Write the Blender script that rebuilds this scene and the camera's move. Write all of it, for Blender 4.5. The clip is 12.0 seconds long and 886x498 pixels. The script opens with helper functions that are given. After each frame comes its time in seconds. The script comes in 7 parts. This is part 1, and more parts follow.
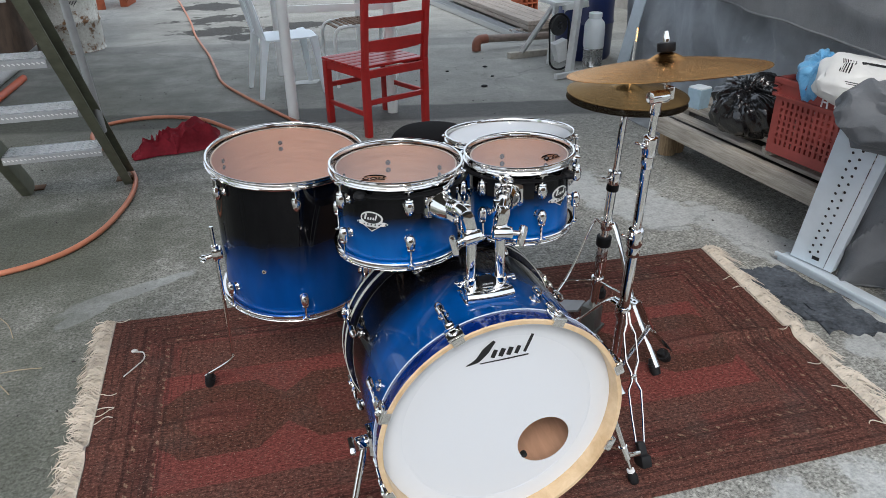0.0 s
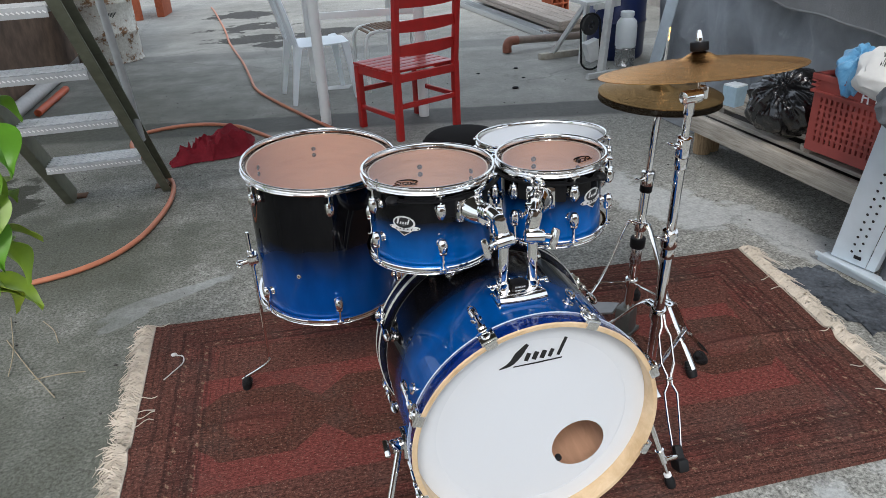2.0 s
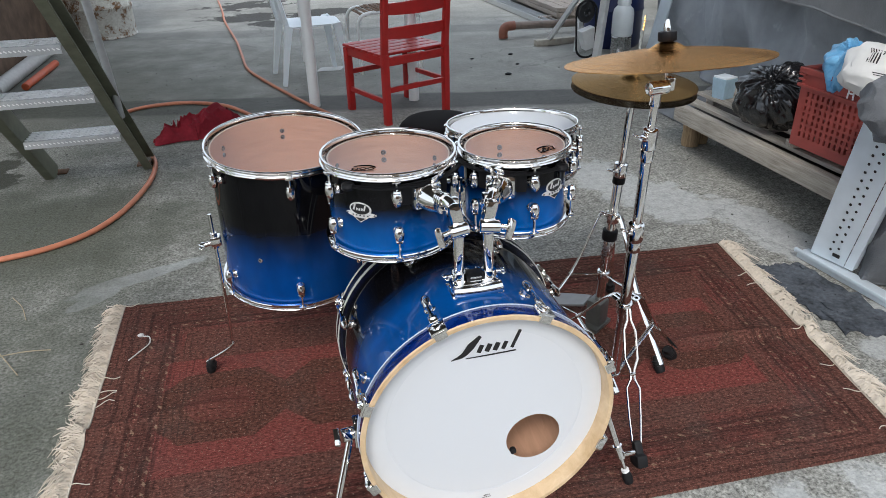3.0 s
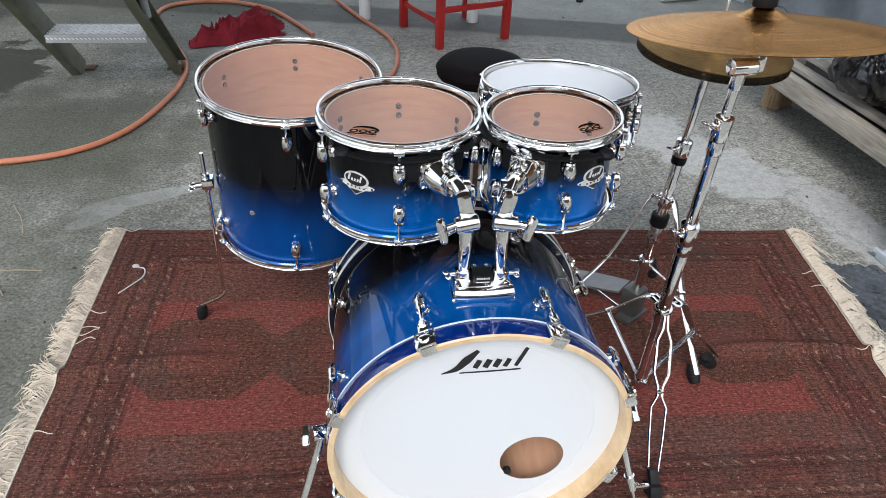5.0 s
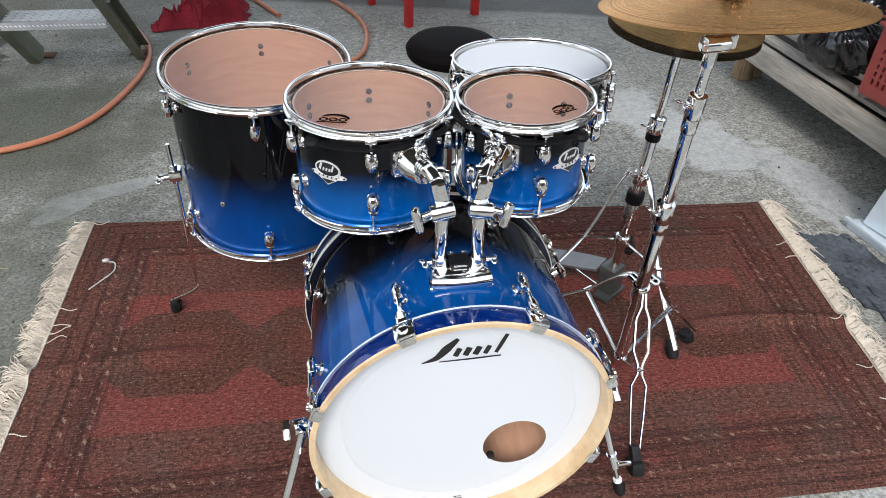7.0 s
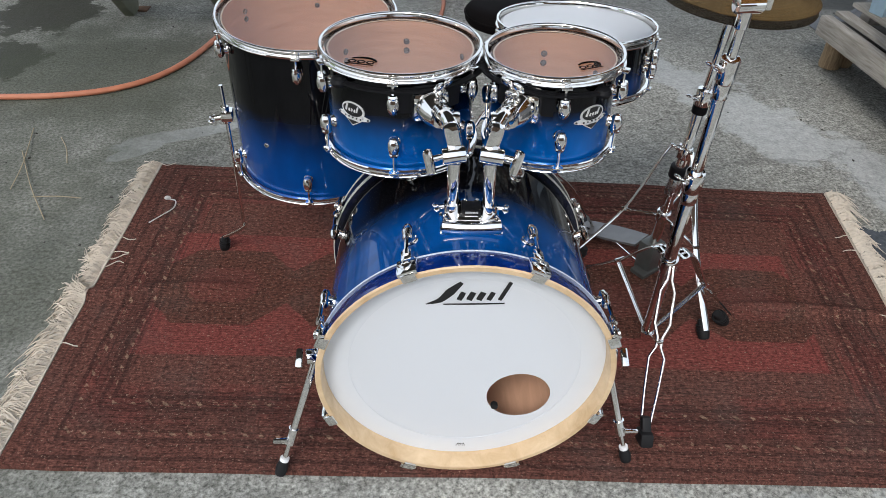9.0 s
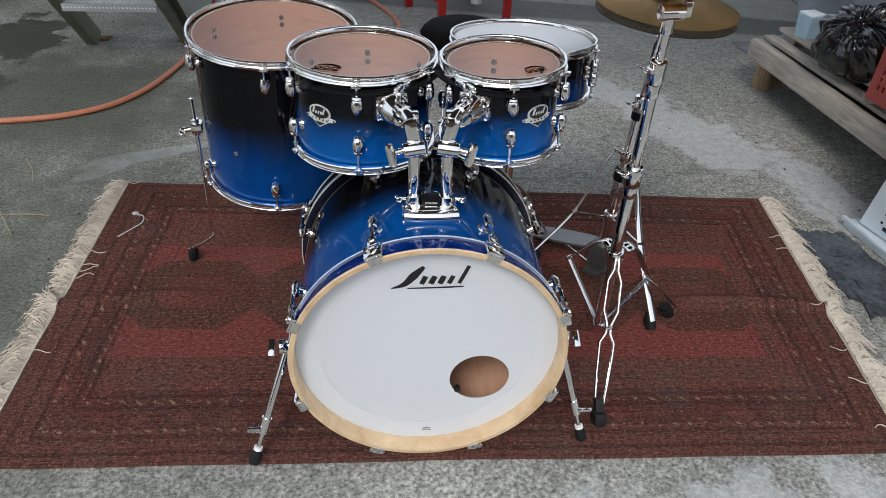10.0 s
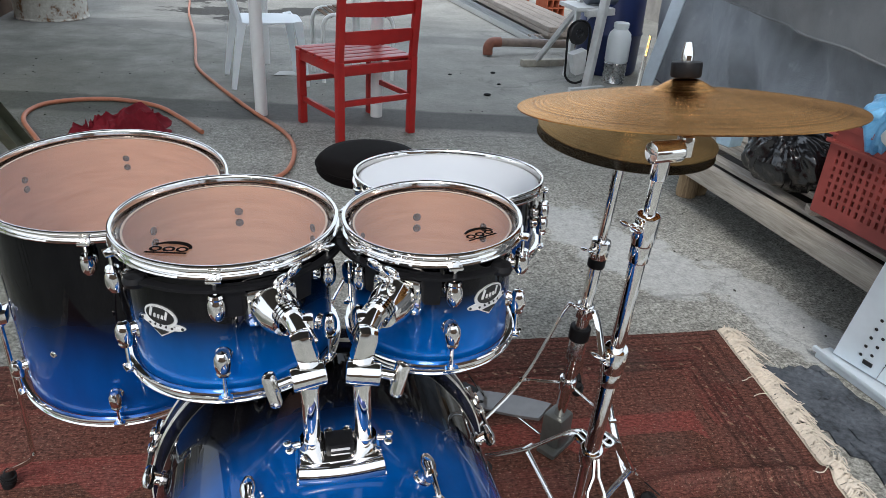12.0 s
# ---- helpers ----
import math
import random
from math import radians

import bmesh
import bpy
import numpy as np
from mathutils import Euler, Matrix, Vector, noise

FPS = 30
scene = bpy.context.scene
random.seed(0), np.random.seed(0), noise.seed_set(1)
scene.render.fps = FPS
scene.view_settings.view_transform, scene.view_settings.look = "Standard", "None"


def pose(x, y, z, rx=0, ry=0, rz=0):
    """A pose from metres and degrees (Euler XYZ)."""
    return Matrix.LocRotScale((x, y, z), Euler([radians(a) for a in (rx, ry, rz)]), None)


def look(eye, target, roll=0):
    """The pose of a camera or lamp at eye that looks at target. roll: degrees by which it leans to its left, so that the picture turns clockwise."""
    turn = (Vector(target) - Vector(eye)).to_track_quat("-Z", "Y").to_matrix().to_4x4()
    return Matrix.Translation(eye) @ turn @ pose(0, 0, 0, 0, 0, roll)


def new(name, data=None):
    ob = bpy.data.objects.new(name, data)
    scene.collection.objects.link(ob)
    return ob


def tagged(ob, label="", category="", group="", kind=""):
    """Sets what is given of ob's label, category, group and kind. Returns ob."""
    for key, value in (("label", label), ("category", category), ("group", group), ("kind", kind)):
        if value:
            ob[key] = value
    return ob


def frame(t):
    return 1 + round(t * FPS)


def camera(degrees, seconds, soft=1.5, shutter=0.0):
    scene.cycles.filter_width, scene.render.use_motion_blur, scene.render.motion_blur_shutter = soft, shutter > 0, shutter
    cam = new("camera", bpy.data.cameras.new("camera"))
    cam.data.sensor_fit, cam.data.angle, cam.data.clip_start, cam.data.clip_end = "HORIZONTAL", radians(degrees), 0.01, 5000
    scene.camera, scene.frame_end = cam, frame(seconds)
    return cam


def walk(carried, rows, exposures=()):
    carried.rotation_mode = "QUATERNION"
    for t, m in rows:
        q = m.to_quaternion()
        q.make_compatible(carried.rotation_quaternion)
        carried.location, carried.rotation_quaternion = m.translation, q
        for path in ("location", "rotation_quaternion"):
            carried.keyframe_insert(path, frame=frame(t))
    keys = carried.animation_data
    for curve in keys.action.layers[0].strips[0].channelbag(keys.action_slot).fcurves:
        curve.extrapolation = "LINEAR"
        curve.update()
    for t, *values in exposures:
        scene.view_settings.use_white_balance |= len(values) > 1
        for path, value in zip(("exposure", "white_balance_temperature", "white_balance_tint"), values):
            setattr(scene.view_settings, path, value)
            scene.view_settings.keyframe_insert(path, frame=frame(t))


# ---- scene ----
cam = camera(64.8, 12.0, soft=0.55)
PATH = [
    (0, (-0.466, -1.109, 1.368), (0.039, 0.599, 0.459), -0.9),
    (0.5, (-0.459, -1.098, 1.366), (0.049, 0.593, 0.426), -0.7),
    (1, (-0.44, -1.113, 1.363), (-0.01, 0.606, 0.435), -2.9),
    (1.5, (-0.456, -1.117, 1.368), (-0.058, 0.622, 0.463), -2.8),
    (2, (-0.466, -1.113, 1.374), (-0.05, 0.623, 0.473), -2.8),
    (2.5, (-0.444, -1.106, 1.371), (-0.007, 0.611, 0.443), -2.4),
    (3, (-0.366, -1.11, 1.365), (0.044, 0.608, 0.426), -1.3),
    (3.2, (-0.337, -1.081, 1.354), (0.043, 0.603, 0.345), -0.9),
    (4.8, (-0.244, -0.831, 1.356), (0.066, 0.776, 0.206), 4.3),
    (5, (-0.222, -0.84, 1.361), (0.026, 0.781, 0.216), 2.7),
    (5.5, (-0.228, -0.85, 1.365), (0.001, 0.786, 0.238), 1.6),
    (6, (-0.222, -0.845, 1.366), (0.061, 0.752, 0.197), 2.1),
    (6.5, (-0.223, -0.824, 1.359), (0.06, 0.755, 0.164), 3.2),
    (7, (-0.217, -0.815, 1.367), (0.092, 0.758, 0.171), 2.2),
    (7.2, (-0.213, -0.813, 1.36), (0.105, 0.754, 0.159), 3.0),
    (8.8, (-0.114, -0.854, 1.338), (0.028, 0.712, 0.102), 3.6),
    (9, (-0.101, -0.895, 1.333), (-0.019, 0.673, 0.095), 2.1),
    (9.5, (-0.115, -1.016, 1.328), (0.092, 0.61, 0.182), 4.9),
    (10, (-0.109, -1.033, 1.327), (0.084, 0.587, 0.17), 3.0),
    (10.5, (-0.103, -1.048, 1.35), (0.119, 0.641, 0.302), 1.5),
    (11, (-0.07, -1.053, 1.362), (0.316, 0.663, 0.408), 1.1),
    (11.5, (-0.048, -0.874, 1.284), (0.394, 0.849, 0.37), 2.2),
    (12, (-0.062, -0.545, 1.242), (0.4, 1.176, 0.333), 3.6),
]
EXPOSURES = [(0, 0.72), (3.0, 0.76), (5.0, 1.0), (7.2, 1.06), (8.8, 0.82), (9.5, 0.44), (10.0, 0.48), (10.5, 0.70), (11.0, 1.10), (11.5, 1.0), (12.0, 0.9)]
walk(cam, [(t, look(eye, target, roll)) for t, eye, target, roll in PATH], EXPOSURES)

# ---- light ----
SUN_EL, SUN_AZ = 46.0, 200.0
world = bpy.data.worlds.new("overcast_sky")
scene.world = world
world.use_nodes = True
wn = world.node_tree.nodes
wl = world.node_tree.links
sky = wn.new("ShaderNodeTexSky")
sky.sky_type = "NISHITA"
sky.sun_disc = False
sky.sun_elevation = radians(SUN_EL)
sky.sun_rotation = radians(SUN_AZ)
sky.air_density, sky.dust_density, sky.ozone_density = 1.0, 4.0, 1.0
soften = wn.new("ShaderNodeMixRGB")
soften.inputs[0].default_value = 0.75
soften.inputs[2].default_value = (5.7, 6.4, 7.3, 1)
wl.new(sky.outputs[0], soften.inputs[1])
wl.new(soften.outputs[0], wn["Background"].inputs["Color"])
wn["Background"].inputs["Strength"].default_value = 0.13
sun_data = bpy.data.lights.new("sun", "SUN")
sun_data.energy, sun_data.angle, sun_data.color = 0.95, radians(18), (1.0, 0.975, 0.94)
sun = new("sun", sun_data)
sun.matrix_world = look((0, 0, 0), (-math.sin(radians(SUN_AZ)), -math.cos(radians(SUN_AZ)), -math.tan(radians(SUN_EL))))

# ---- materials ----


class Nodes:
    """A node material with short names for what the surfaces share."""

    def __init__(self, name, color=(0.5, 0.5, 0.5), rough=0.5, metal=0.0, **more):
        self.m = bpy.data.materials.new(name)
        self.m.use_nodes = True
        self.t = self.m.node_tree
        self.b = self.t.nodes["Principled BSDF"]
        self.b.inputs["Base Color"].default_value = (*color, 1)
        self.b.inputs["Roughness"].default_value = rough
        self.b.inputs["Metallic"].default_value = metal
        for key, value in more.items():
            self.b.inputs[key.replace("_", " ")].default_value = value

    def n(self, kind, **sets):
        node = self.t.nodes.new("ShaderNode" + kind)
        for key, value in sets.items():
            setattr(node, key, value)
        return node

    def link(self, a, b):
        self.t.links.new(a, b)

    def coords(self, what="Object"):
        return self.n("TexCoord").outputs[what]

    def noise(self, scale, vec=None, detail=4.0, rough=0.55, stretch=None, distort=0.0):
        node = self.n("TexNoise")
        node.inputs["Scale"].default_value = scale
        node.inputs["Detail"].default_value = detail
        node.inputs["Roughness"].default_value = rough
        node.inputs["Distortion"].default_value = distort
        vec = vec or self.coords()
        if stretch:
            mp = self.n("Mapping")
            mp.inputs["Scale"].default_value = stretch
            self.link(vec, mp.inputs["Vector"])
            vec = mp.outputs[0]
        self.link(vec, node.inputs["Vector"])
        return node.outputs["Fac"]

    def math(self, op, a, b=0.0, c=0.0, clamp=False):
        node = self.n("Math", operation=op, use_clamp=clamp)
        for k, v in enumerate((a, b, c)):
            if isinstance(v, (int, float)):
                node.inputs[k].default_value = v
            else:
                self.link(v, node.inputs[k])
        return node.outputs[0]

    def step(self, value, lo, hi):
        """0 under lo, 1 over hi."""
        node = self.n("MapRange", interpolation_type="SMOOTHSTEP")
        if isinstance(value, (int, float)):
            node.inputs[0].default_value = value
        else:
            self.link(value, node.inputs[0])
        node.inputs[1].default_value, node.inputs[2].default_value = lo, hi
        return node.outputs[0]

    def ramp(self, fac, *stops):
        node = self.n("ValToRGB")
        els = node.color_ramp.elements
        while len(els) < len(stops):
            els.new(0.5)
        for e, (p, c) in zip(els, stops):
            e.position, e.color = p, (*c, 1)
        self.link(fac, node.inputs[0])
        return node.outputs[0]

    def mix(self, fac, a, b, kind="MIX"):
        node = self.n("MixRGB", blend_type=kind)
        for k, v in enumerate((fac, a, b)):
            if isinstance(v, (int, float)):
                node.inputs[k].default_value = v
            elif isinstance(v, tuple):
                node.inputs[k].default_value = (*v, 1)
            else:
                self.link(v, node.inputs[k])
        return node.outputs[0]

    def color(self, out):
        self.link(out, self.b.inputs["Base Color"])
        return self

    def rough(self, out, lo=0.0, hi=1.0):
        node = self.n("MapRange")
        self.link(out, node.inputs[0])
        node.inputs[3].default_value, node.inputs[4].default_value = lo, hi
        self.link(node.outputs[0], self.b.inputs["Roughness"])
        return self

    def bump(self, out, dist=0.002, strength=0.5):
        node = self.n("Bump")
        node.inputs["Strength"].default_value = strength
        node.inputs["Distance"].default_value = dist
        self.link(out, node.inputs["Height"])
        self.link(node.outputs[0], self.b.inputs["Normal"])
        return self


def plain(name, color, rough=0.5, metal=0.0, vary=0.25, scale=30.0, bump=0.0, wear=0.0, **more):
    """A surface with fine grain and broad blotches, and a gloss that varies."""
    if rough > 0.5:
        more.setdefault("Specular_IOR_Level", 0.25)
    k = Nodes(name, color, rough, metal, **more)
    fine, broad = k.noise(scale, detail=5), k.noise(scale * 0.13, detail=3)
    both = k.math("ADD", k.math("MULTIPLY", fine, 0.5), k.math("MULTIPLY", broad, 0.5))
    dark = tuple(v * (1 - vary) for v in color)
    light = tuple(min(1.0, v * (1 + vary * 0.8)) for v in color)
    k.color(k.ramp(both, (0.3, dark), (0.7, light)))
    k.rough(both, max(0.02, rough - 0.12 - wear), min(1.0, rough + 0.12 + wear))
    if bump:
        k.bump(fine, bump, 0.6)
    return k.m


def chrome_material(name, tint=(0.80, 0.785, 0.76), rough=0.05):
    k = Nodes(name, tint, rough, 1.0)
    smear = k.noise(60, detail=3)
    k.rough(smear, rough * 0.4, rough * 1.9)
    return k.m


def fade_material(name, low, high, axis, black=(0.003, 0.003, 0.004), blue=(0.0004, 0.130, 0.50), metal=0.55):
    """Black lacquer that fades to metallic blue along an axis of the drum."""
    k = Nodes(name, blue, 0.42, 0.0, Coat_Weight=1.0, Coat_Roughness=0.012, Coat_IOR=1.32, Specular_IOR_Level=0.0)
    sep = k.n("SeparateXYZ")
    k.link(k.coords(), sep.inputs[0])
    mist = k.math("MULTIPLY", k.math("SUBTRACT", k.noise(9, detail=2), 0.5), abs(high - low) * 0.18)
    along = k.math("ADD", sep.outputs[axis], mist)
    fac = k.step(along, low, high)
    cloud = k.mix(k.noise(22, detail=4, stretch=(1, 1, 0.35)), tuple(v * 0.6 for v in blue), tuple(v * 1.25 for v in blue))
    k.color(k.mix(fac, cloud, black))
    shine = k.math("MULTIPLY", k.math("SUBTRACT", 1.0, fac), metal)
    k.link(shine, k.b.inputs["Metallic"])
    return k.m


def wood_material(name, dark, light, rough=0.5, stretch=(1, 1, 12), scale=14.0, bump=0.0004, coords="Object"):
    k = Nodes(name, light, rough)
    grain = k.noise(scale, k.coords(coords), detail=7, rough=0.65, stretch=stretch, distort=0.6)
    blotch = k.noise(scale * 0.22, k.coords(coords), detail=3)
    both = k.math("ADD", k.math("MULTIPLY", grain, 0.7), k.math("MULTIPLY", blotch, 0.3))
    k.color(k.ramp(both, (0.32, dark), (0.68, light)))
    k.rough(grain, rough - 0.1, rough + 0.12).bump(grain, bump, 0.5)
    return k.m


def film_material(name, haze=0.07):
    """A clear plastic drum head: it lets the shell behind show, with a gloss and a faint haze, coloured warm to
    brighten the inside.
    """
    k = Nodes(name)
    out = k.t.nodes["Material Output"]
    see, gloss, milk = k.n("BsdfTransparent"), k.n("BsdfGlossy"), k.n("BsdfDiffuse")
    see.inputs[0].default_value = (0.97, 0.93, 0.90, 1)
    gloss.inputs["Roughness"].default_value = 0.04
    # Warm haze colour stands in for light on the dim shell inside.
    milk.inputs[0].default_value = (0.95, 0.60, 0.46, 1)
    fres = k.n("Fresnel")
    fres.inputs[0].default_value = 1.33
    a, b = k.n("MixShader"), k.n("MixShader")
    smear = k.noise(25, detail=5)
    k.link(k.math("MULTIPLY", smear, haze * 2), a.inputs[0])
    k.link(see.outputs[0], a.inputs[1])
    k.link(milk.outputs[0], a.inputs[2])
    k.link(fres.outputs[0], b.inputs[0])
    k.link(a.outputs[0], b.inputs[1])
    k.link(gloss.outputs[0], b.inputs[2])
    k.link(b.outputs[0], out.inputs["Surface"])
    return k.m


def coated_film():
    """White coated plastic: it lets some light through to the shell's inside."""
    k = Nodes("coated_white_film", (0.725, 0.752, 0.79), 0.4)
    out = k.t.nodes["Material Output"]
    tl, mixer = k.n("BsdfTranslucent"), k.n("MixShader")
    tl.inputs[0].default_value = (0.85, 0.85, 0.83, 1)
    mixer.inputs[0].default_value = 0.10
    k.bump(k.noise(220, detail=3), 0.0002, 0.4)
    k.link(k.b.outputs[0], mixer.inputs[1])
    k.link(tl.outputs[0], mixer.inputs[2])
    k.link(mixer.outputs[0], out.inputs["Surface"])
    return k.m


def concrete_floor():
    k = Nodes("stained_concrete", (0.3, 0.3, 0.29), 0.8, Specular_IOR_Level=0.22)
    pos = k.coords()
    sep = k.n("SeparateXYZ")
    k.link(pos, sep.inputs[0])
    x, y = sep.outputs[0], sep.outputs[1]
    warp = k.math("SUBTRACT", k.noise(1.6, pos, detail=6, rough=0.6), 0.5)
    warp2 = k.math("SUBTRACT", k.noise(5.0, pos, detail=6, rough=0.65), 0.5)
    broad = k.noise(0.55, pos, detail=5)
    mid = k.noise(3.2, pos, detail=7, rough=0.65)
    grit = k.noise(95, pos, detail=4, rough=0.7)
    base = k.ramp(broad, (0.3, (0.225, 0.222, 0.205)), (0.7, (0.36, 0.357, 0.335)))
    base = k.mix(0.75, base, k.ramp(mid, (0.3, (0.36, 0.36, 0.35)), (0.7, (0.62, 0.62, 0.60))), "OVERLAY")
    far_slab = k.math("SUBTRACT", 1.0, k.math("MULTIPLY", k.step(k.math("ADD", y, k.math("MULTIPLY", x, 0.22)), 3.3, 3.6), 0.7))
    base = k.mix(k.math("MULTIPLY", far_slab, 0.85), base, k.ramp(grit, (0.34, (0.12, 0.12, 0.12)), (0.66, (0.88, 0.88, 0.88))), "OVERLAY")
    pores = k.noise(30, pos, detail=6, rough=0.75)
    base = k.mix(k.math("MULTIPLY", far_slab, 0.7), base, k.ramp(pores, (0.34, (0.22, 0.22, 0.21)), (0.62, (0.72, 0.72, 0.72))), "OVERLAY")

    def spot(cx, cy, rx, ry, turn=0.0, soft=0.35, wobble=0.9):
        ca, sa = math.cos(radians(turn)), math.sin(radians(turn))
        dx, dy = k.math("SUBTRACT", x, cx), k.math("SUBTRACT", y, cy)
        u = k.math("DIVIDE", k.math("ADD", k.math("MULTIPLY", dx, ca), k.math("MULTIPLY", dy, sa)), rx)
        v = k.math("DIVIDE", k.math("SUBTRACT", k.math("MULTIPLY", dy, ca), k.math("MULTIPLY", dx, sa)), ry)
        d = k.math("SQRT", k.math("ADD", k.math("MULTIPLY", u, u), k.math("MULTIPLY", v, v)))
        d = k.math("ADD", d, k.math("MULTIPLY", k.math("ADD", warp, warp2), wobble * 1.6))
        return k.math("SUBTRACT", 1.0, k.step(d, 1.0 - soft, 1.0 + soft))

    # the patched strip across the floor
    d = k.math("ADD", k.math("ADD", y, k.math("MULTIPLY", x, 0.22)), k.math("MULTIPLY", warp2, 0.10))
    strip = k.math("MULTIPLY", k.step(d, 3.47, 3.55), k.math("SUBTRACT", 1.0, k.step(d, 3.86, 3.92)))
    strip = k.math("MULTIPLY", strip, k.math("ADD", 0.22, k.math("MULTIPLY", pores, 0.85), clamp=True))
    base = k.mix(strip, base, (0.050, 0.052, 0.054))
    # second faint joint farther back
    strip2 = k.math("MULTIPLY", k.step(d, 6.1, 6.2), k.math("SUBTRACT", 1.0, k.step(d, 6.5, 6.6)))
    base = k.mix(k.math("MULTIPLY", strip2, 0.45), base, (0.14, 0.14, 0.135))
    # water
    wet = None
    for args in ((-0.60, 7.50, 0.6, 0.36), (-0.55, 8.40, 0.7, 0.42), (-0.2, 7.0, 0.4, 0.22), (0.3, 7.5, 0.55, 0.35), (-0.6, 9.6, 0.7, 0.5), (-2.0, 2.85, 0.30, 0.5), (-1.95, 2.15, 0.2, 0.3)):
        s = spot(args[0], args[1], args[2] * 0.72, args[3] * 0.72, soft=0.12, wobble=1.5)
        wet = s if wet is None else k.math("MAXIMUM", wet, s)
    base = k.mix(k.math("MULTIPLY", k.math("MULTIPLY", wet, k.math("ADD", 0.75, mid), clamp=True), 0.93), base, (0.030, 0.027, 0.022))
    # dried cement smears
    pale = None
    for args in ((1.25, 1.75, 0.16, 0.75, 28), (1.6, 1.15, 0.12, 0.35, 10), (-0.92, 1.52, 0.26, 0.045, 24), (-1.12, 1.36, 0.10, 0.03, 40), (0.75, 2.15, 0.3, 0.1, -30), (1.05, -0.25, 0.9, 0.20, 0), (1.75, 0.1, 0.3, 0.5, 0)):
        s = spot(*args, soft=0.16, wobble=1.5)
        pale = s if pale is None else k.math("MAXIMUM", pale, s)
    base = k.mix(k.math("MULTIPLY", pale, k.math("ADD", 0.18, k.math("MULTIPLY", pores, 0.75))), base, (0.56, 0.58, 0.58))
    # damp, mossy drift beside the steps; the back-left spot darkens the colour of over-lit floor
    moss_and_dim = k.math("MAXIMUM", spot(-1.45, 2.0, 0.8, 0.7, 0, 0.7), k.math("MAXIMUM", spot(-1.75, 0.7, 0.95, 1.1, 0, 0.7), k.math("MULTIPLY", spot(-1.7, 4.3, 1.0, 1.7, 0, 0.8), 0.75)))
    base = k.mix(k.math("MULTIPLY", moss_and_dim, k.math("ADD", 0.25, k.math("MULTIPLY", pores, 1.05), clamp=True)), base, (0.055, 0.062, 0.040))
    specks = k.step(k.noise(40, pos, detail=2), 0.70, 0.76)
    base = k.mix(k.math("MULTIPLY", specks, 0.4), base, (0.10, 0.10, 0.09))
    cracks = k.n("TexVoronoi", feature="DISTANCE_TO_EDGE")
    cracks.inputs["Scale"].default_value = 0.55
    bent = k.n("VectorMath", operation="ADD")
    k.link(pos, bent.inputs[0])
    wig = k.n("CombineXYZ")
    k.link(k.math("MULTIPLY", warp2, 0.5), wig.inputs[0])
    k.link(k.math("MULTIPLY", warp, 0.5), wig.inputs[1])
    k.link(wig.outputs[0], bent.inputs[1])
    k.link(bent.outputs[0], cracks.inputs["Vector"])
    crack = k.math("SUBTRACT", 1.0, k.step(cracks.outputs[0], 0.001, 0.006))
    base = k.mix(k.math("MULTIPLY", crack, 0.35), base, (0.09, 0.09, 0.085))
    k.color(base)
    dull = k.math("SUBTRACT", k.math("ADD", 0.72, k.math("MULTIPLY", mid, 0.2)), k.math("MULTIPLY", wet, 0.12))
    k.link(dull, k.b.inputs["Roughness"])
    height = k.math("ADD", k.math("MULTIPLY", grit, 0.6), k.math("MULTIPLY", mid, 1.5))
    k.bump(k.math("ADD", height, pores), 0.006, 0.7)
    return k.m


CHROME = chrome_material("chrome")
STEEL = chrome_material("satin_steel", (0.55, 0.55, 0.55), 0.22)
BLACK_RUBBER = plain("black_rubber", (0.012, 0.012, 0.013), 0.6, vary=0.3)
BLACK_PLASTIC = plain("black_plastic", (0.008, 0.008, 0.009), 0.45, vary=0.3, Specular_IOR_Level=0.15)
TOM_FADE = fade_material("blue_fade_lacquer_tom", 0.035, 0.130, 2)
FLOOR_TOM_FADE = fade_material("blue_fade_lacquer_floor_tom", 0.05, 0.25, 2, blue=(0.0004, 0.088, 0.40))
BASS_FADE = fade_material("blue_fade_lacquer_bass", 0.13, 0.27, 1, blue=(0.0004, 0.072, 0.29), metal=0.25)
SNARE_FADE = fade_material("blue_fade_lacquer_snare", 0.02, 0.085, 2, blue=(0.0004, 0.045, 0.22), metal=0.3)
HOOP_BLUE = plain("blue_hoop_lacquer", (0.001, 0.022, 0.17), 0.25, 0.3, vary=0.2, Specular_IOR_Level=0.0, Coat_Weight=1.0, Coat_Roughness=0.03)
MAPLE = wood_material("maple_hoop", (0.50, 0.33, 0.17), (0.74, 0.56, 0.36), 0.35, (1, 1, 1), 20)
MAHOGANY = wood_material("mahogany_shell_inside", (0.66, 0.37, 0.235), (0.82, 0.505, 0.345), 0.4, (1, 1, 9), 9)
CLEAR_FILM = film_material("clear_drum_film")
WHITE_FILM = coated_film()
WHITE_INK = plain("white_ink", (0.8, 0.8, 0.8), 0.4, vary=0.03)
MATT_INK = plain("matt_black_print", (0.008, 0.007, 0.007), 0.85, vary=0.1, Specular_IOR_Level=0.0)
BLACK_INK = plain("black_ink", (0.01, 0.01, 0.011), 0.35, vary=0.1)
FLOOR = concrete_floor()

# ---- mesh helpers ----


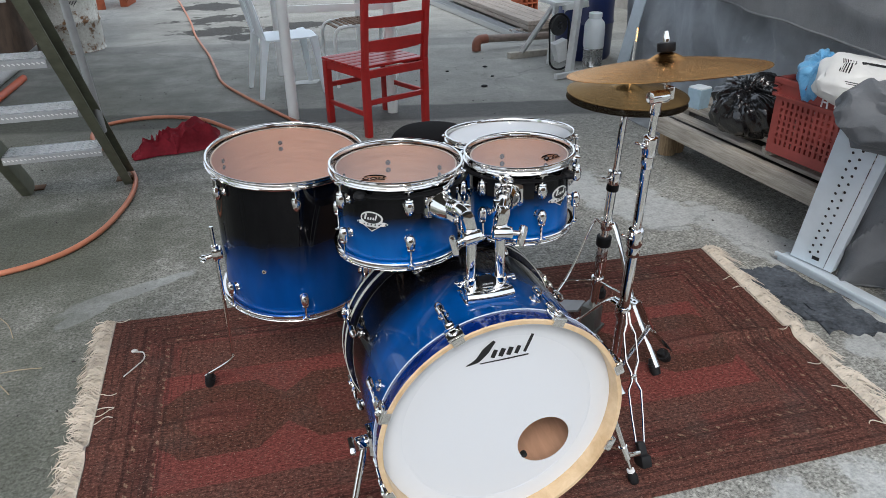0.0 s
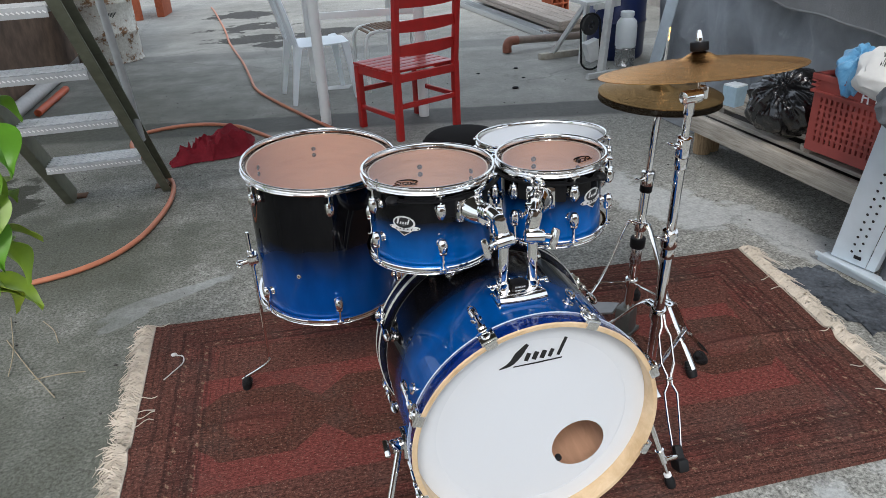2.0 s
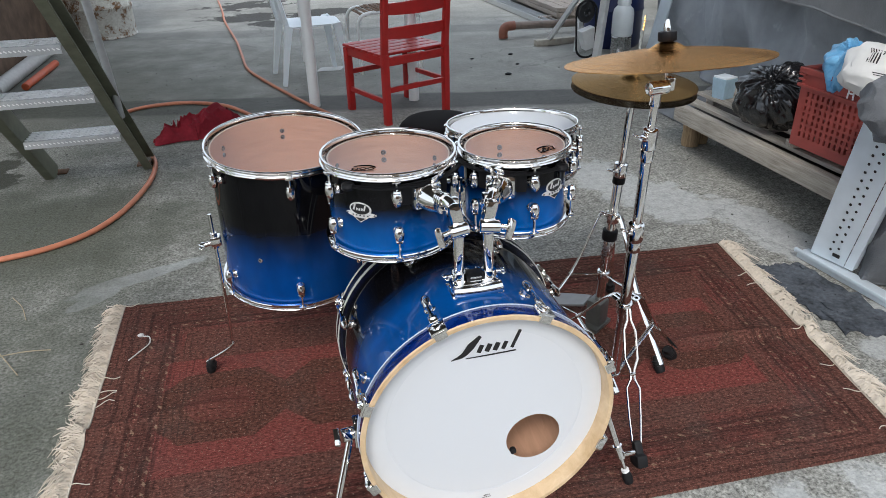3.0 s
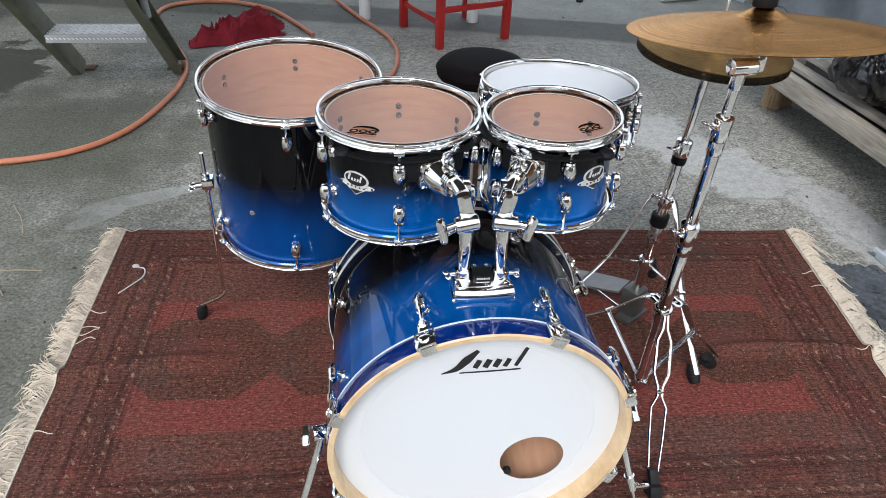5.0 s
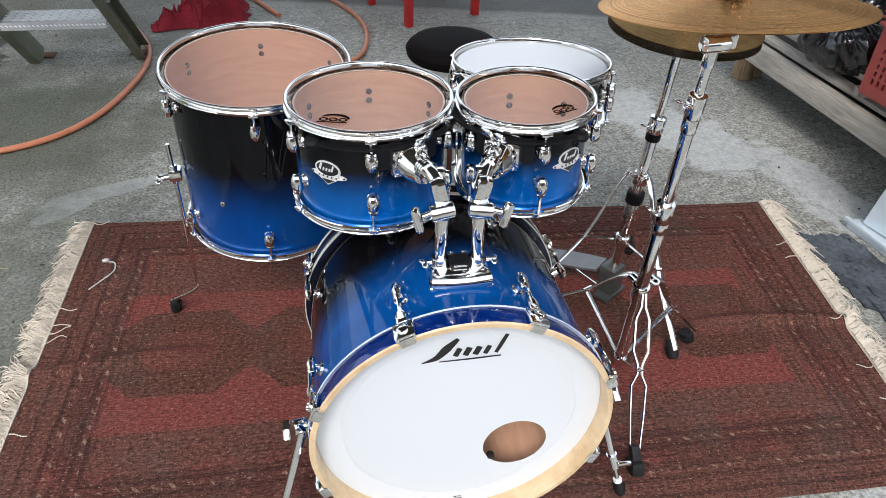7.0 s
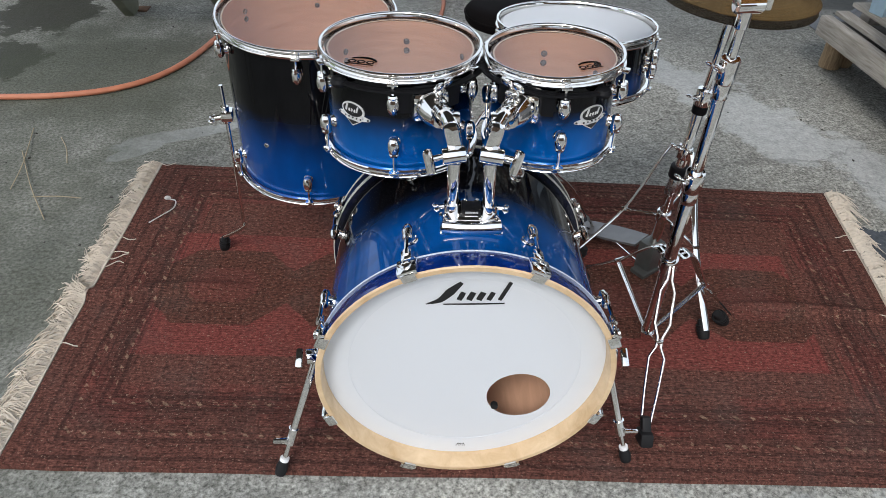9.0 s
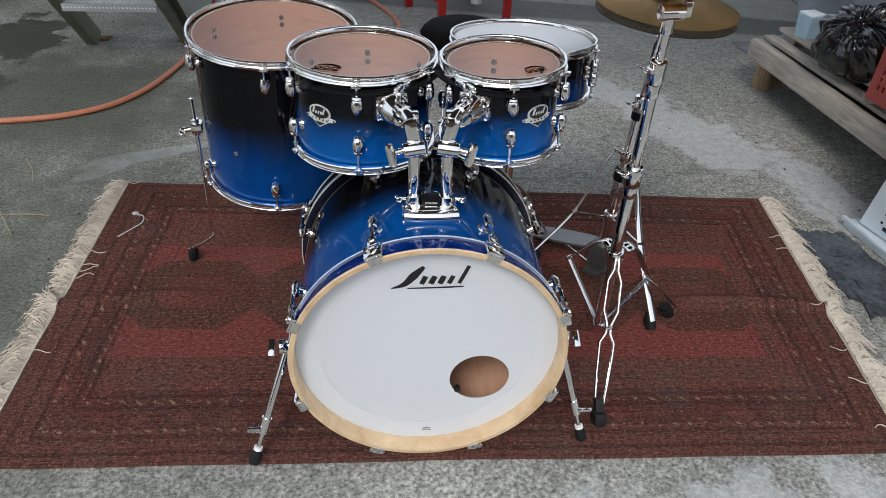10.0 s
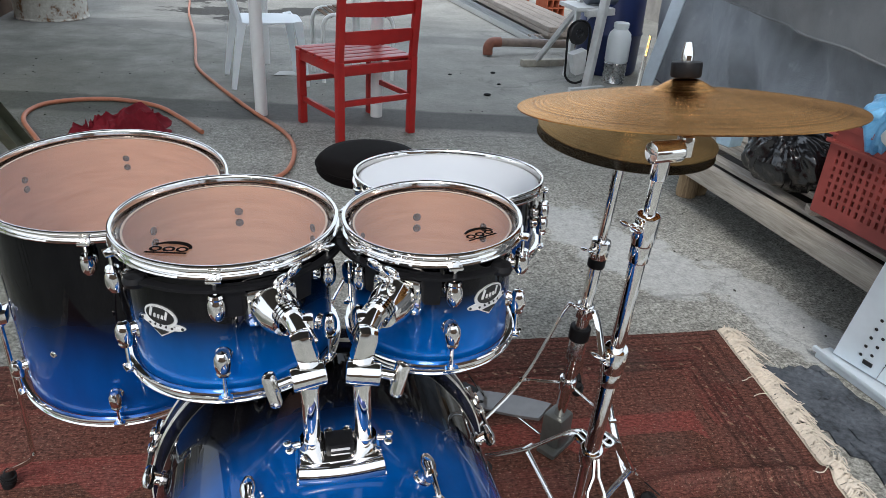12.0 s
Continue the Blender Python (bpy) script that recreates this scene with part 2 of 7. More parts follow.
class Shape:
    """Vertices and faces gathered for one mesh."""

    def __init__(self):
        self.v, self.f = [], []

    def add(self, verts, faces, m=None):
        base = len(self.v)
        self.v += [tuple(m @ Vector(p)) if m else tuple(p) for p in verts]
        self.f += [tuple(base + i for i in face) for face in faces]
        return self

    def box(self, size, m=None, bevel=0.0):
        x, y, z = (s / 2 for s in size)
        b = min(bevel, x * 0.9, y * 0.9, z * 0.9)
        if b <= 0:
            v = [(sx * x, sy * y, sz * z) for sx in (-1, 1) for sy in (-1, 1) for sz in (-1, 1)]
            return self.add(v, [(0, 1, 3, 2), (4, 6, 7, 5), (0, 4, 5, 1), (2, 3, 7, 6), (0, 2, 6, 4), (1, 5, 7, 3)], m)
        bm = bmesh.new()
        bmesh.ops.create_cube(bm, size=1.0, matrix=Matrix.Diagonal((2 * x, 2 * y, 2 * z, 1)))
        bmesh.ops.bevel(bm, geom=bm.edges[:], offset=b, segments=2, affect="EDGES", profile=0.6)
        bm.verts.index_update()
        self.add([q.co[:] for q in bm.verts], [[q.index for q in face.verts] for face in bm.faces], m)
        bm.free()
        return self

    def tube(self, pts, r, seg=12, closed=False, caps=True, flat=1.0, m=None):
        """A round bar along points; r may be a list. flat squeezes it across."""
        pts = [Vector(p) for p in pts]
        n = len(pts)
        radii = r if isinstance(r, (list, tuple)) else [r] * n
        side, verts, faces = None, [], []
        for i, p in enumerate(pts):
            a, b = (pts[i - 1], pts[(i + 1) % n]) if closed else (pts[max(i - 1, 0)], pts[min(i + 1, n - 1)])
            way = (b - a).normalized()
            if side is None:
                side = way.orthogonal().normalized() if abs(way.z) > 0.99 or flat == 1.0 else way.cross(Vector((0, 0, 1))).normalized()
            side = (side - way * side.dot(way)).normalized()
            up = way.cross(side)
            for j in range(seg):
                t = 2 * math.pi * j / seg
                verts.append(p + radii[i] * (math.cos(t) * side + math.sin(t) * flat * up))
        for i in range(n if closed else n - 1):
            for j in range(seg):
                a, b = i * seg + j, i * seg + (j + 1) % seg
                c, d = (i + 1) % n * seg + (j + 1) % seg, (i + 1) % n * seg + j
                faces.append((a, b, c, d))
        if caps and not closed:
            faces += [tuple(range(seg))[::-1], tuple((n - 1) * seg + j for j in range(seg))]
        return self.add(verts, faces, m)

    def rod(self, a, b, r, seg=14, edge=0.0, m=None):
        a, b = Vector(a), Vector(b)
        if edge:
            w = (b - a).normalized() * edge
            return self.tube([a, a + w * 0.3, a + w, b - w, b - w * 0.3, b], [r - edge, r - edge * 0.3, r, r, r - edge * 0.3, r - edge], seg, m=m)
        return self.tube([a, b], r, seg, m=m)

    def lathe(self, profile, seg=48, closed=False, m=None, start=0.0, sweep=360.0):
        """Turns (radius, height) pairs round z."""
        full = sweep >= 360
        count = seg if full else seg + 1
        n, verts, faces = len(profile), [], []
        for j in range(count):
            t = radians(start + sweep * j / seg)
            verts += [(r * math.cos(t), r * math.sin(t), z) for r, z in profile]
        for j in range(seg):
            q = (j + 1) % count
            for i in range(n if closed else n - 1):
                k2 = (i + 1) % n
                faces.append((j * n + i, q * n + i, q * n + k2, j * n + k2))
        return self.add(verts, faces, m)

    def disc(self, r, z, seg=48, m=None):
        return self.add([(r * math.cos(2 * math.pi * j / seg), r * math.sin(2 * math.pi * j / seg), z) for j in range(seg)], [tuple(range(seg))], m)

    def ball(self, r, m=None, seg=14, rings=8, squash=(1, 1, 1)):
        prof = [(max(1e-5, r * math.sin(math.pi * i / rings)), -r * math.cos(math.pi * i / rings)) for i in range(rings + 1)]
        s = Matrix.Diagonal((*squash, 1))
        return self.lathe(prof, seg, m=(m @ s) if m else s)

    def sheet(self, fn, nu, nv, thick=0.0):
        """A sheet p(u, v), u and v from 0 to 1."""
        v = [Vector(fn(i / nu, j / nv)) for j in range(nv + 1) for i in range(nu + 1)]
        f = [(j * (nu + 1) + i, j * (nu + 1) + i + 1, (j + 1) * (nu + 1) + i + 1, (j + 1) * (nu + 1) + i) for j in range(nv) for i in range(nu)]
        if not thick:
            return self.add(v, f)
        rows = nu + 1
        down = []
        for j in range(nv + 1):
            for i in range(nu + 1):
                a = v[j * rows + min(i + 1, nu)] - v[j * rows + max(i - 1, 0)]
                b = v[min(j + 1, nv) * rows + i] - v[max(j - 1, 0) * rows + i]
                n = a.cross(b)
                down.append(v[j * rows + i] - (n.normalized() if n.length > 1e-9 else Vector((0, 0, 1))) * thick)
        k2 = len(v)
        g = [tuple(reversed([i + k2 for i in q])) for q in f]
        side = []
        for i in range(nu):
            side.append((i + 1, i, i + k2, i + 1 + k2))
            o = nv * rows
            side.append((o + i, o + i + 1, o + i + 1 + k2, o + i + k2))
        for j in range(nv):
            a, b = j * rows, (j + 1) * rows
            side.append((a, b, b + k2, a + k2))
            side.append((b + nu, a + nu, a + nu + k2, b + nu + k2))
        return self.add(v + down, f + g + side)


def smooth_mesh(name, shape, material, angle=38.0):
    me = bpy.data.meshes.new(name)
    me.from_pydata(shape.v, [], shape.f)
    me.materials.append(material)
    me.polygons.foreach_set("use_smooth", [True] * len(me.polygons))
    me.set_sharp_from_angle(angle=radians(angle))
    me.update()
    return me


def part(name, shape, material, parent=None, label="", m=None, angle=38.0):
    ob = new(name, smooth_mesh(name, shape, material, angle))
    if m:
        ob.matrix_world = m
    if parent:
        ob.parent = parent
    if label:
        ob["label"] = label
    return ob


def again(ob, parent, m):
    """The same mesh once more, as another part."""
    o = new(ob.name.split(".")[0], ob.data)
    o.matrix_basis = m
    o.parent = parent
    if "label" in ob.keys():
        o["label"] = ob["label"]
    return o


def thing(name, label, category, m=None, group="", kind=""):
    ob = new(name)
    ob.empty_display_size = 0.1
    if m:
        ob.matrix_basis = m
    return tagged(ob, label, category, group, kind)


def structure(name, shape, material, label, category, kind="structure"):
    return tagged(part(name, shape, material), label, category, kind=kind)


def spin(deg):
    return Matrix.Rotation(radians(deg), 4, "Z")


def at(x, y, z=0.0):
    return Matrix.Translation((x, y, z))


def aim(a, b):
    """A pose at a whose z looks to b."""
    d = Vector(b) - Vector(a)
    return Matrix.Translation(a) @ d.to_track_quat("Z", "Y").to_matrix().to_4x4()


def arc(p, q, sag, n=8):
    """Points from p to q that bow by the vector sag."""
    p, q, sag = Vector(p), Vector(q), Vector(sag)
    return [p.lerp(q, i / n) + sag * (4 * (i / n) * (1 - i / n)) for i in range(n + 1)]


def spline(pts, n=8):
    """A smooth line through points."""
    P = [Vector(p) for p in pts]
    P = [P[0] * 2 - P[1]] + P + [P[-1] * 2 - P[-2]]
    out = []
    for i in range(1, len(P) - 2):
        a, b, c, d = P[i - 1 : i + 3]
        for j in range(n):
            t = j / n
            out.append(0.5 * (2 * b + (c - a) * t + (2 * a - 5 * b + 4 * c - d) * t * t + (3 * b - a - 3 * c + d) * t**3))
    return out + [P[-2]]


# ---- structure ----
ground = Shape()
ground.sheet(lambda u, v: (-400 + 800 * u, -400 + 800 * v, 0), 8, 8)
structure("ground", ground, FLOOR, "grey stained concrete yard floor with patches and damp marks", "floor")

BLOCK = plain("block_wall", (0.13, 0.085, 0.058), 0.9, vary=0.7, scale=7, bump=0.004)
RENDERED = plain("rendered_wall", (0.33, 0.31, 0.28), 0.9, vary=0.35, scale=9, bump=0.003)
ROOF = plain("weathered_roof_sheet", (0.09, 0.085, 0.08), 0.7, vary=0.3, scale=6)
structure("wall_left", Shape().box((0.2, 5.4, 3.2), at(-2.50, 6.0, 1.6)), BLOCK, "brown unplastered block wall with mortar smears", "wall")
structure("wall_right", Shape().box((0.2, 9.0, 3.2), at(4.6, 4.0, 1.6)), RENDERED, "grey rendered side wall of the shed", "wall")
# Unseen roof; its extent is set to shade the kit and darken reflections.
structure("ceiling", Shape().box((4.9, 4.4, 0.12), at(-0.45, 1.8, 3.26)), ROOF, "unseen dark roof of the open shed, sized for shade and reflections", "ceiling")
# Added, unseen wall: gives the chrome a dark band to reflect.
structure("wall_front", Shape().box((14.0, 0.2, 2.4), at(0.0, -6.5, 1.2)), BLOCK, "unseen brown block wall added behind the camera for dark reflections", "wall")

# ---- rug ----


def rug_material():
    k = Nodes("worn_red_rug", (0.1, 0.03, 0.025), 0.95, Specular_IOR_Level=0.04)
    uv = k.n("UVMap").outputs[0]
    sep = k.n("SeparateXYZ")
    k.link(uv, sep.inputs[0])
    u, v = sep.outputs[0], sep.outputs[1]
    wob = k.math("MULTIPLY", k.math("SUBTRACT", k.noise(14, uv, detail=3), 0.5), 0.012)
    u, v = k.math("ADD", u, wob), k.math("ADD", v, wob)
    weave = k.noise(170, uv, detail=4, rough=0.85, stretch=(0.4, 1, 1))
    knots = k.noise(95, uv, detail=6, rough=0.85)
    blotch = k.noise(4.5, uv, detail=5)

    def inside(cu, cv, hu, hv, soft=0.004):
        du = k.math("SUBTRACT", hu, k.math("ABSOLUTE", k.math("SUBTRACT", u, cu)))
        dv = k.math("SUBTRACT", hv, k.math("ABSOLUTE", k.math("SUBTRACT", v, cv)))
        return k.step(k.math("MINIMUM", du, dv), -soft, soft)

    def octagon(cu, cv, hu, hv, cut):
        du = k.math("ABSOLUTE", k.math("SUBTRACT", u, cu))
        dv = k.math("ABSOLUTE", k.math("SUBTRACT", v, cv))
        a = k.math("MINIMUM", k.math("SUBTRACT", hu, du), k.math("SUBTRACT", hv, dv))
        b = k.math("SUBTRACT", hu + hv - cut, k.math("ADD", du, dv))
        return k.step(k.math("MINIMUM", a, b), -0.004, 0.004)

    dark = k.ramp(knots, (0.34, (0.036, 0.0140, 0.0110)), (0.50, (0.128, 0.0480, 0.0360)), (0.63, (0.215, 0.0880, 0.0650)), (0.74, (0.380, 0.2150, 0.1600)))
    red = k.ramp(knots, (0.32, (0.100, 0.0230, 0.0200)), (0.56, (0.225, 0.0560, 0.0460)), (0.74, (0.340, 0.1300, 0.1050)))
    gul = k.ramp(knots, (0.36, (0.028, 0.0140, 0.0105)), (0.53, (0.105, 0.0400, 0.0270)), (0.66, (0.200, 0.1050, 0.0650)), (0.76, (0.110, 0.1000, 0.0800)))
    col = dark
    # border figures
    brick_in = k.math("MULTIPLY", k.math("SUBTRACT", inside(1.16, 0.62, 1.06, 0.50), inside(1.16, 0.62, 0.93, 0.38)), k.step(blotch, 0.40, 0.6))
    col = k.mix(k.math("MULTIPLY", brick_in, 0.55), col, red)
    vor = k.n("TexVoronoi", distance="MANHATTAN")
    vor.inputs["Scale"].default_value = 9.0
    vor.inputs["Randomness"].default_value = 0.25
    k.link(uv, vor.inputs["Vector"])
    figures = k.math("MULTIPLY", k.step(vor.outputs["Distance"], 0.34, 0.44), k.math("SUBTRACT", inside(1.16, 0.62, 1.06, 0.52), inside(1.16, 0.62, 0.95, 0.40)))
    col = k.mix(k.math("MULTIPLY", figures, 0.35), col, (0.032, 0.013, 0.011))
    # the red field with its dark octagons
    field = inside(1.12, 0.585, 0.93, 0.25)
    col = k.mix(k.math("MULTIPLY", field, k.math("ADD", 0.56, k.math("MULTIPLY", blotch, 0.75), clamp=True)), col, red)
    guls = None
    for n in range(5):
        g = octagon(0.365 + 0.385 * n, 0.60, 0.205, 0.155, 0.10)
        guls = g if guls is None else k.math("MAXIMUM", guls, g)
    col = k.mix(k.math("MULTIPLY", k.math("MULTIPLY", guls, field), 0.90), col, gul)
    inner = None
    for n in range(5):
        g = octagon(0.365 + 0.385 * n, 0.60, 0.10, 0.07, 0.04)
        inner = g if inner is None else k.math("MAXIMUM", inner, g)
    col = k.mix(k.math("MULTIPLY", inner, 0.35), col, (0.17, 0.045, 0.04))
    # narrow lines and pale stitches round the border
    for hu, hv in ((1.06, 0.545), (0.995, 0.455), (0.965, 0.42), (1.11, 0.59)):
        line = k.math("SUBTRACT", inside(1.16, 0.615, hu, hv, 0.002), inside(1.16, 0.615, hu - 0.010, hv - 0.010, 0.002))
        col = k.mix(k.math("MULTIPLY", line, 0.45), col, (0.020, 0.009, 0.008))
    for hu, hv in ((1.045, 0.525), (0.98, 0.44)):
        line = k.math("SUBTRACT", inside(1.16, 0.615, hu, hv, 0.002), inside(1.16, 0.615, hu - 0.012, hv - 0.012, 0.002))
        dots = k.math("MULTIPLY", k.step(k.math("SINE", k.math("MULTIPLY", k.math("ADD", u, v), 150.0)), 0.45, 0.7), line)
        dots = k.math("MULTIPLY", dots, k.step(k.noise(60, uv, detail=1), 0.46, 0.52))
        col = k.mix(k.math("MULTIPLY", dots, 0.6), col, (0.36, 0.24, 0.16))
    eu = k.math("SUBTRACT", 1.15, k.math("ABSOLUTE", k.math("SUBTRACT", u, 1.15)))
    ev = k.math("SUBTRACT", 0.61, k.math("ABSOLUTE", k.math("SUBTRACT", v, 0.61)))
    edge = k.math("MINIMUM", eu, ev)
    threads = k.step(k.math("SINE", k.math("MULTIPLY", edge, 330.0)), 0.55, 0.9)
    zone = k.math("MULTIPLY", k.math("SUBTRACT", 1.0, k.step(edge, 0.27, 0.29)), k.step(k.noise(9, uv, detail=3), 0.42, 0.60))
    col = k.mix(k.math("MULTIPLY", k.math("MULTIPLY", threads, zone), 0.45), col, (0.018, 0.009, 0.007))
    motif = k.n("TexVoronoi", feature="DISTANCE_TO_EDGE", distance="EUCLIDEAN")
    motif.inputs["Scale"].default_value = 26.0
    motif.inputs["Randomness"].default_value = 0.35
    k.link(uv, motif.inputs["Vector"])
    lines = k.math("SUBTRACT", 1.0, k.step(motif.outputs[0], 0.03, 0.09))
    col = k.mix(k.math("MULTIPLY", k.math("MULTIPLY", lines, k.math("SUBTRACT", 1.0, k.math("MULTIPLY", field, k.math("SUBTRACT", 1.0, guls)))), 0.22), col, (0.020, 0.010, 0.008))
    flecks = k.step(k.noise(150, uv, detail=1), 0.665, 0.70)
    col = k.mix(k.math("MULTIPLY", flecks, 0.5), col, (0.38, 0.27, 0.20))
    dust = k.math("MULTIPLY", k.step(k.noise(6, uv, detail=6), 0.45, 0.75), 0.24)
    col = k.mix(k.math("ADD", dust, 0.12), col, (0.100, 0.083, 0.073))
    ribs = k.math("MULTIPLY", k.math("ADD", k.math("SINE", k.math("MULTIPLY", v, 950.0)), 1.0), 0.5)
    col = k.mix(0.10, col, k.ramp(ribs, (0.2, (0.15, 0.15, 0.15)), (0.8, (0.85, 0.85, 0.85))), "OVERLAY")
    k.color(k.mix(0.8, col, k.ramp(weave, (0.36, (0.16, 0.16, 0.16)), (0.64, (0.84, 0.84, 0.84))), "OVERLAY"))
    k.bump(k.math("ADD", weave, k.math("MULTIPLY", knots, 0.8)), 0.004, 0.8)
    return k.m


RUG_CORNERS = [Vector((-1.0, 0.02)), Vector((1.155, -0.055)), Vector((1.33, 1.105)), Vector((-0.992, 1.262))]


def rug_point(a, b, h=0.0):
    """A place on the rug: a along its length, b across it, 0 to 1."""
    p = RUG_CORNERS[0].lerp(RUG_CORNERS[1], a).lerp(RUG_CORNERS[3].lerp(RUG_CORNERS[2], a), b)
    wave = 0.006 * noise.noise(Vector((a * 9, b * 6, 1.0)))
    ridge = 0.020 * math.exp(-(((b - 0.44 - 0.04 * math.sin(a * 9)) / 0.018) ** 2)) * (max(0.0, min(1.0, (0.20 - a) / 0.05)) + max(0.0, min(1.0, (a - 0.76) / 0.06)))
    edge = 0.010 * noise.noise(Vector((a * 5, b * 5, 7.0)))
    return Vector((p.x + edge * 0.5, p.y + edge * 0.6, 0.008 + h + max(0.0, ridge) + 0.002 + wave * 0.25))


def build_rug():
    rug = thing("rug", "worn dark red patterned woven rug with cream fringes on concrete", "rug")
    nu, nv = 120, 130
    pile = Shape().sheet(lambda u, v: rug_point(u, v), nu, nv, thick=0.008)
    ob = part("woven_body", pile, rug_material(), rug, "dark red pile with octagon figures")
    layer = ob.data.uv_layers.new(name="UVMap")
    top = (nu + 1) * (nv + 1)
    uvs = np.zeros((len(ob.data.loops), 2))
    for loop in ob.data.loops:
        i = loop.vertex_index % top
        uvs[loop.index] = (i % (nu + 1) / nu * 2.30, i // (nu + 1) / nv * 1.22)
    layer.data.foreach_set("uv", uvs.ravel())
    cream = plain("cream_cotton", (0.62, 0.55, 0.46), 0.95, vary=0.25, scale=90)
    rng = random.Random(4)
    for end, sign in ((0.0, -1), (1.0, 1)):
        band = Shape().sheet(lambda u, v: rug_point(end, v, -0.002) + Vector((sign * (0.002 + u * (0.024 - 0.016 * end)), 0.006 * math.sin(v * 40) * u, 0)), 3, 60, 0.004)
        part("woven_end", band, cream, rug, "cream flat-woven end of the rug")
        strands = Shape()
        count, locks = 1150, 88
        for i in range(count):
            lock = int(i * locks / count)
            r2 = random.Random(lock * 7 + int(end))
            lean, reach, wave = r2.gauss(-0.15, 0.55), r2.uniform(0.040, 0.082 + 0.010 * end), r2.uniform(0.002, 0.009 + 0.007 * end)
            b = min(0.999, max(0.0, (lock + 0.5 + rng.gauss(0, 0.30)) / locks))
            root = rug_point(end, b, -0.001) + Vector((sign * (0.004 + (0.020 - 0.012 * end) * rng.random()), 0, 0.004))
            length = reach * rng.uniform(0.6, 1.15)
            lean += rng.gauss(0, 0.32)
            phase, lift = rng.uniform(0, 6.3), rng.uniform(0.002, 0.016)
            pts = []
            for q in range(7):
                t = q / 6
                way = wave * t * math.sin(phase + 7.5 * t)
                pts.append(root + Vector((sign * length * (t - 0.20 * t * t) + 0.5 * way, lean * length * (0.35 * t + 0.65 * t * t) + way, lift * math.sin(math.pi * min(1, t * 1.1)) - 0.004 * t)))
            for p in pts:
                p.z = max(p.z, 0.003)
            strands.tube(pts, [0.0021, 0.0021, 0.0020, 0.0019, 0.0017, 0.0015, 0.0008], 3)
        for i in range(6):
            b = rng.random()
            root = rug_point(end, b, 0.004)
            pts = [root + Vector((-sign * rng.uniform(0.046, 0.05) * t, (0.004 + 0.002 * i) * math.sin(4 * t + i), 0.002)) for t in np.linspace(0, 1, 12)]
            strands.tube(pts, 0.0014, 4)
        part("fringe", strands, cream, rug, "tangled cream cotton fringe")
    return rug


build_rug()

# ---- drums ----
BADGE_SILVER = plain("silver_badge", (0.74, 0.74, 0.73), 0.35, 0.25, vary=0.06)


def hoop_profile(r, h, lip=0.0048):
    """A triple-flanged steel hoop, as (radius, height) pairs round its section; r is the outer lip."""
    a = r - lip
    return [(a - 0.0022, 0.0), (a - 0.0022, h - 0.0035), (a - 0.0012, h - 0.0012), (a + 0.0008, h), (r - 0.0016, h), (r - 0.0003, h - 0.0010), (r, h - 0.0024), (r - 0.0012, h - 0.0040), (a + 0.0012, h - 0.0052), (a + 0.0002, h - 0.0075), (a + 0.0004, 0.0085), (a + 0.0020, 0.0062), (r + 0.0012, 0.0050), (r + 0.0020, 0.0028), (r + 0.0010, 0.0004), (r - 0.0005, 0.0)]


def lug_shape(up=1):
    """A cast bullet lug that stands off the shell along +x; its rod leaves along z."""
    s = Shape()
    s.lathe([(1e-4, -0.020), (0.006, -0.018), (0.0095, -0.010), (0.0105, 0.0), (0.0098, 0.010), (0.008, 0.016), (0.0088, 0.019), (0.0075, 0.0235), (1e-4, 0.0240)], 16, m=at(0.017, 0, 0) @ Matrix.Diagonal((1.15, 1.15, 0.88 * up, 1)))
    s.tube([(0.0, 0, -0.003 * up), (0.010, 0, -0.002 * up)], [0.0095, 0.008], 14)
    s.tube([(0.0, 0, 0), (0.003, 0, 0)], [0.0125, 0.011], 16)
    return s


def rod_shape(length, up=1):
    """A tension rod with its washer and square head, from a lug to the hoop's ear."""
    s = Shape()
    s.rod((0.017, 0, 0.02 * up), (0.017, 0, (0.02 + length) * up), 0.0028, 8)
    top = (0.02 + length) * up
    s.rod((0.017, 0, top), (0.017, 0, top + 0.004 * up), 0.0062, 12)
    s.rod((0.017, 0, top + 0.004 * up), (0.017, 0, top + 0.012 * up), 0.0038, 6)
    return s


def ear_shape():
    s = Shape()
    s.box((0.016, 0.020, 0.005), at(0.014, 0, 0), 0.002)
    s.box((0.006, 0.016, 0.012), at(0.006, 0, 0.004), 0.002)
    return s


def bar_mark(w, h, n, rng):
    """Unreadable writing as small plain bars."""
    s = Shape()
    x = -w / 2
    for i in range(n):
        bw = w / n * (0.55 + 0.3 * rng.random())
        s.box((bw, h, 0.0004), at(x + w / n / 2, 0, 0))
        x += w / n
    return s


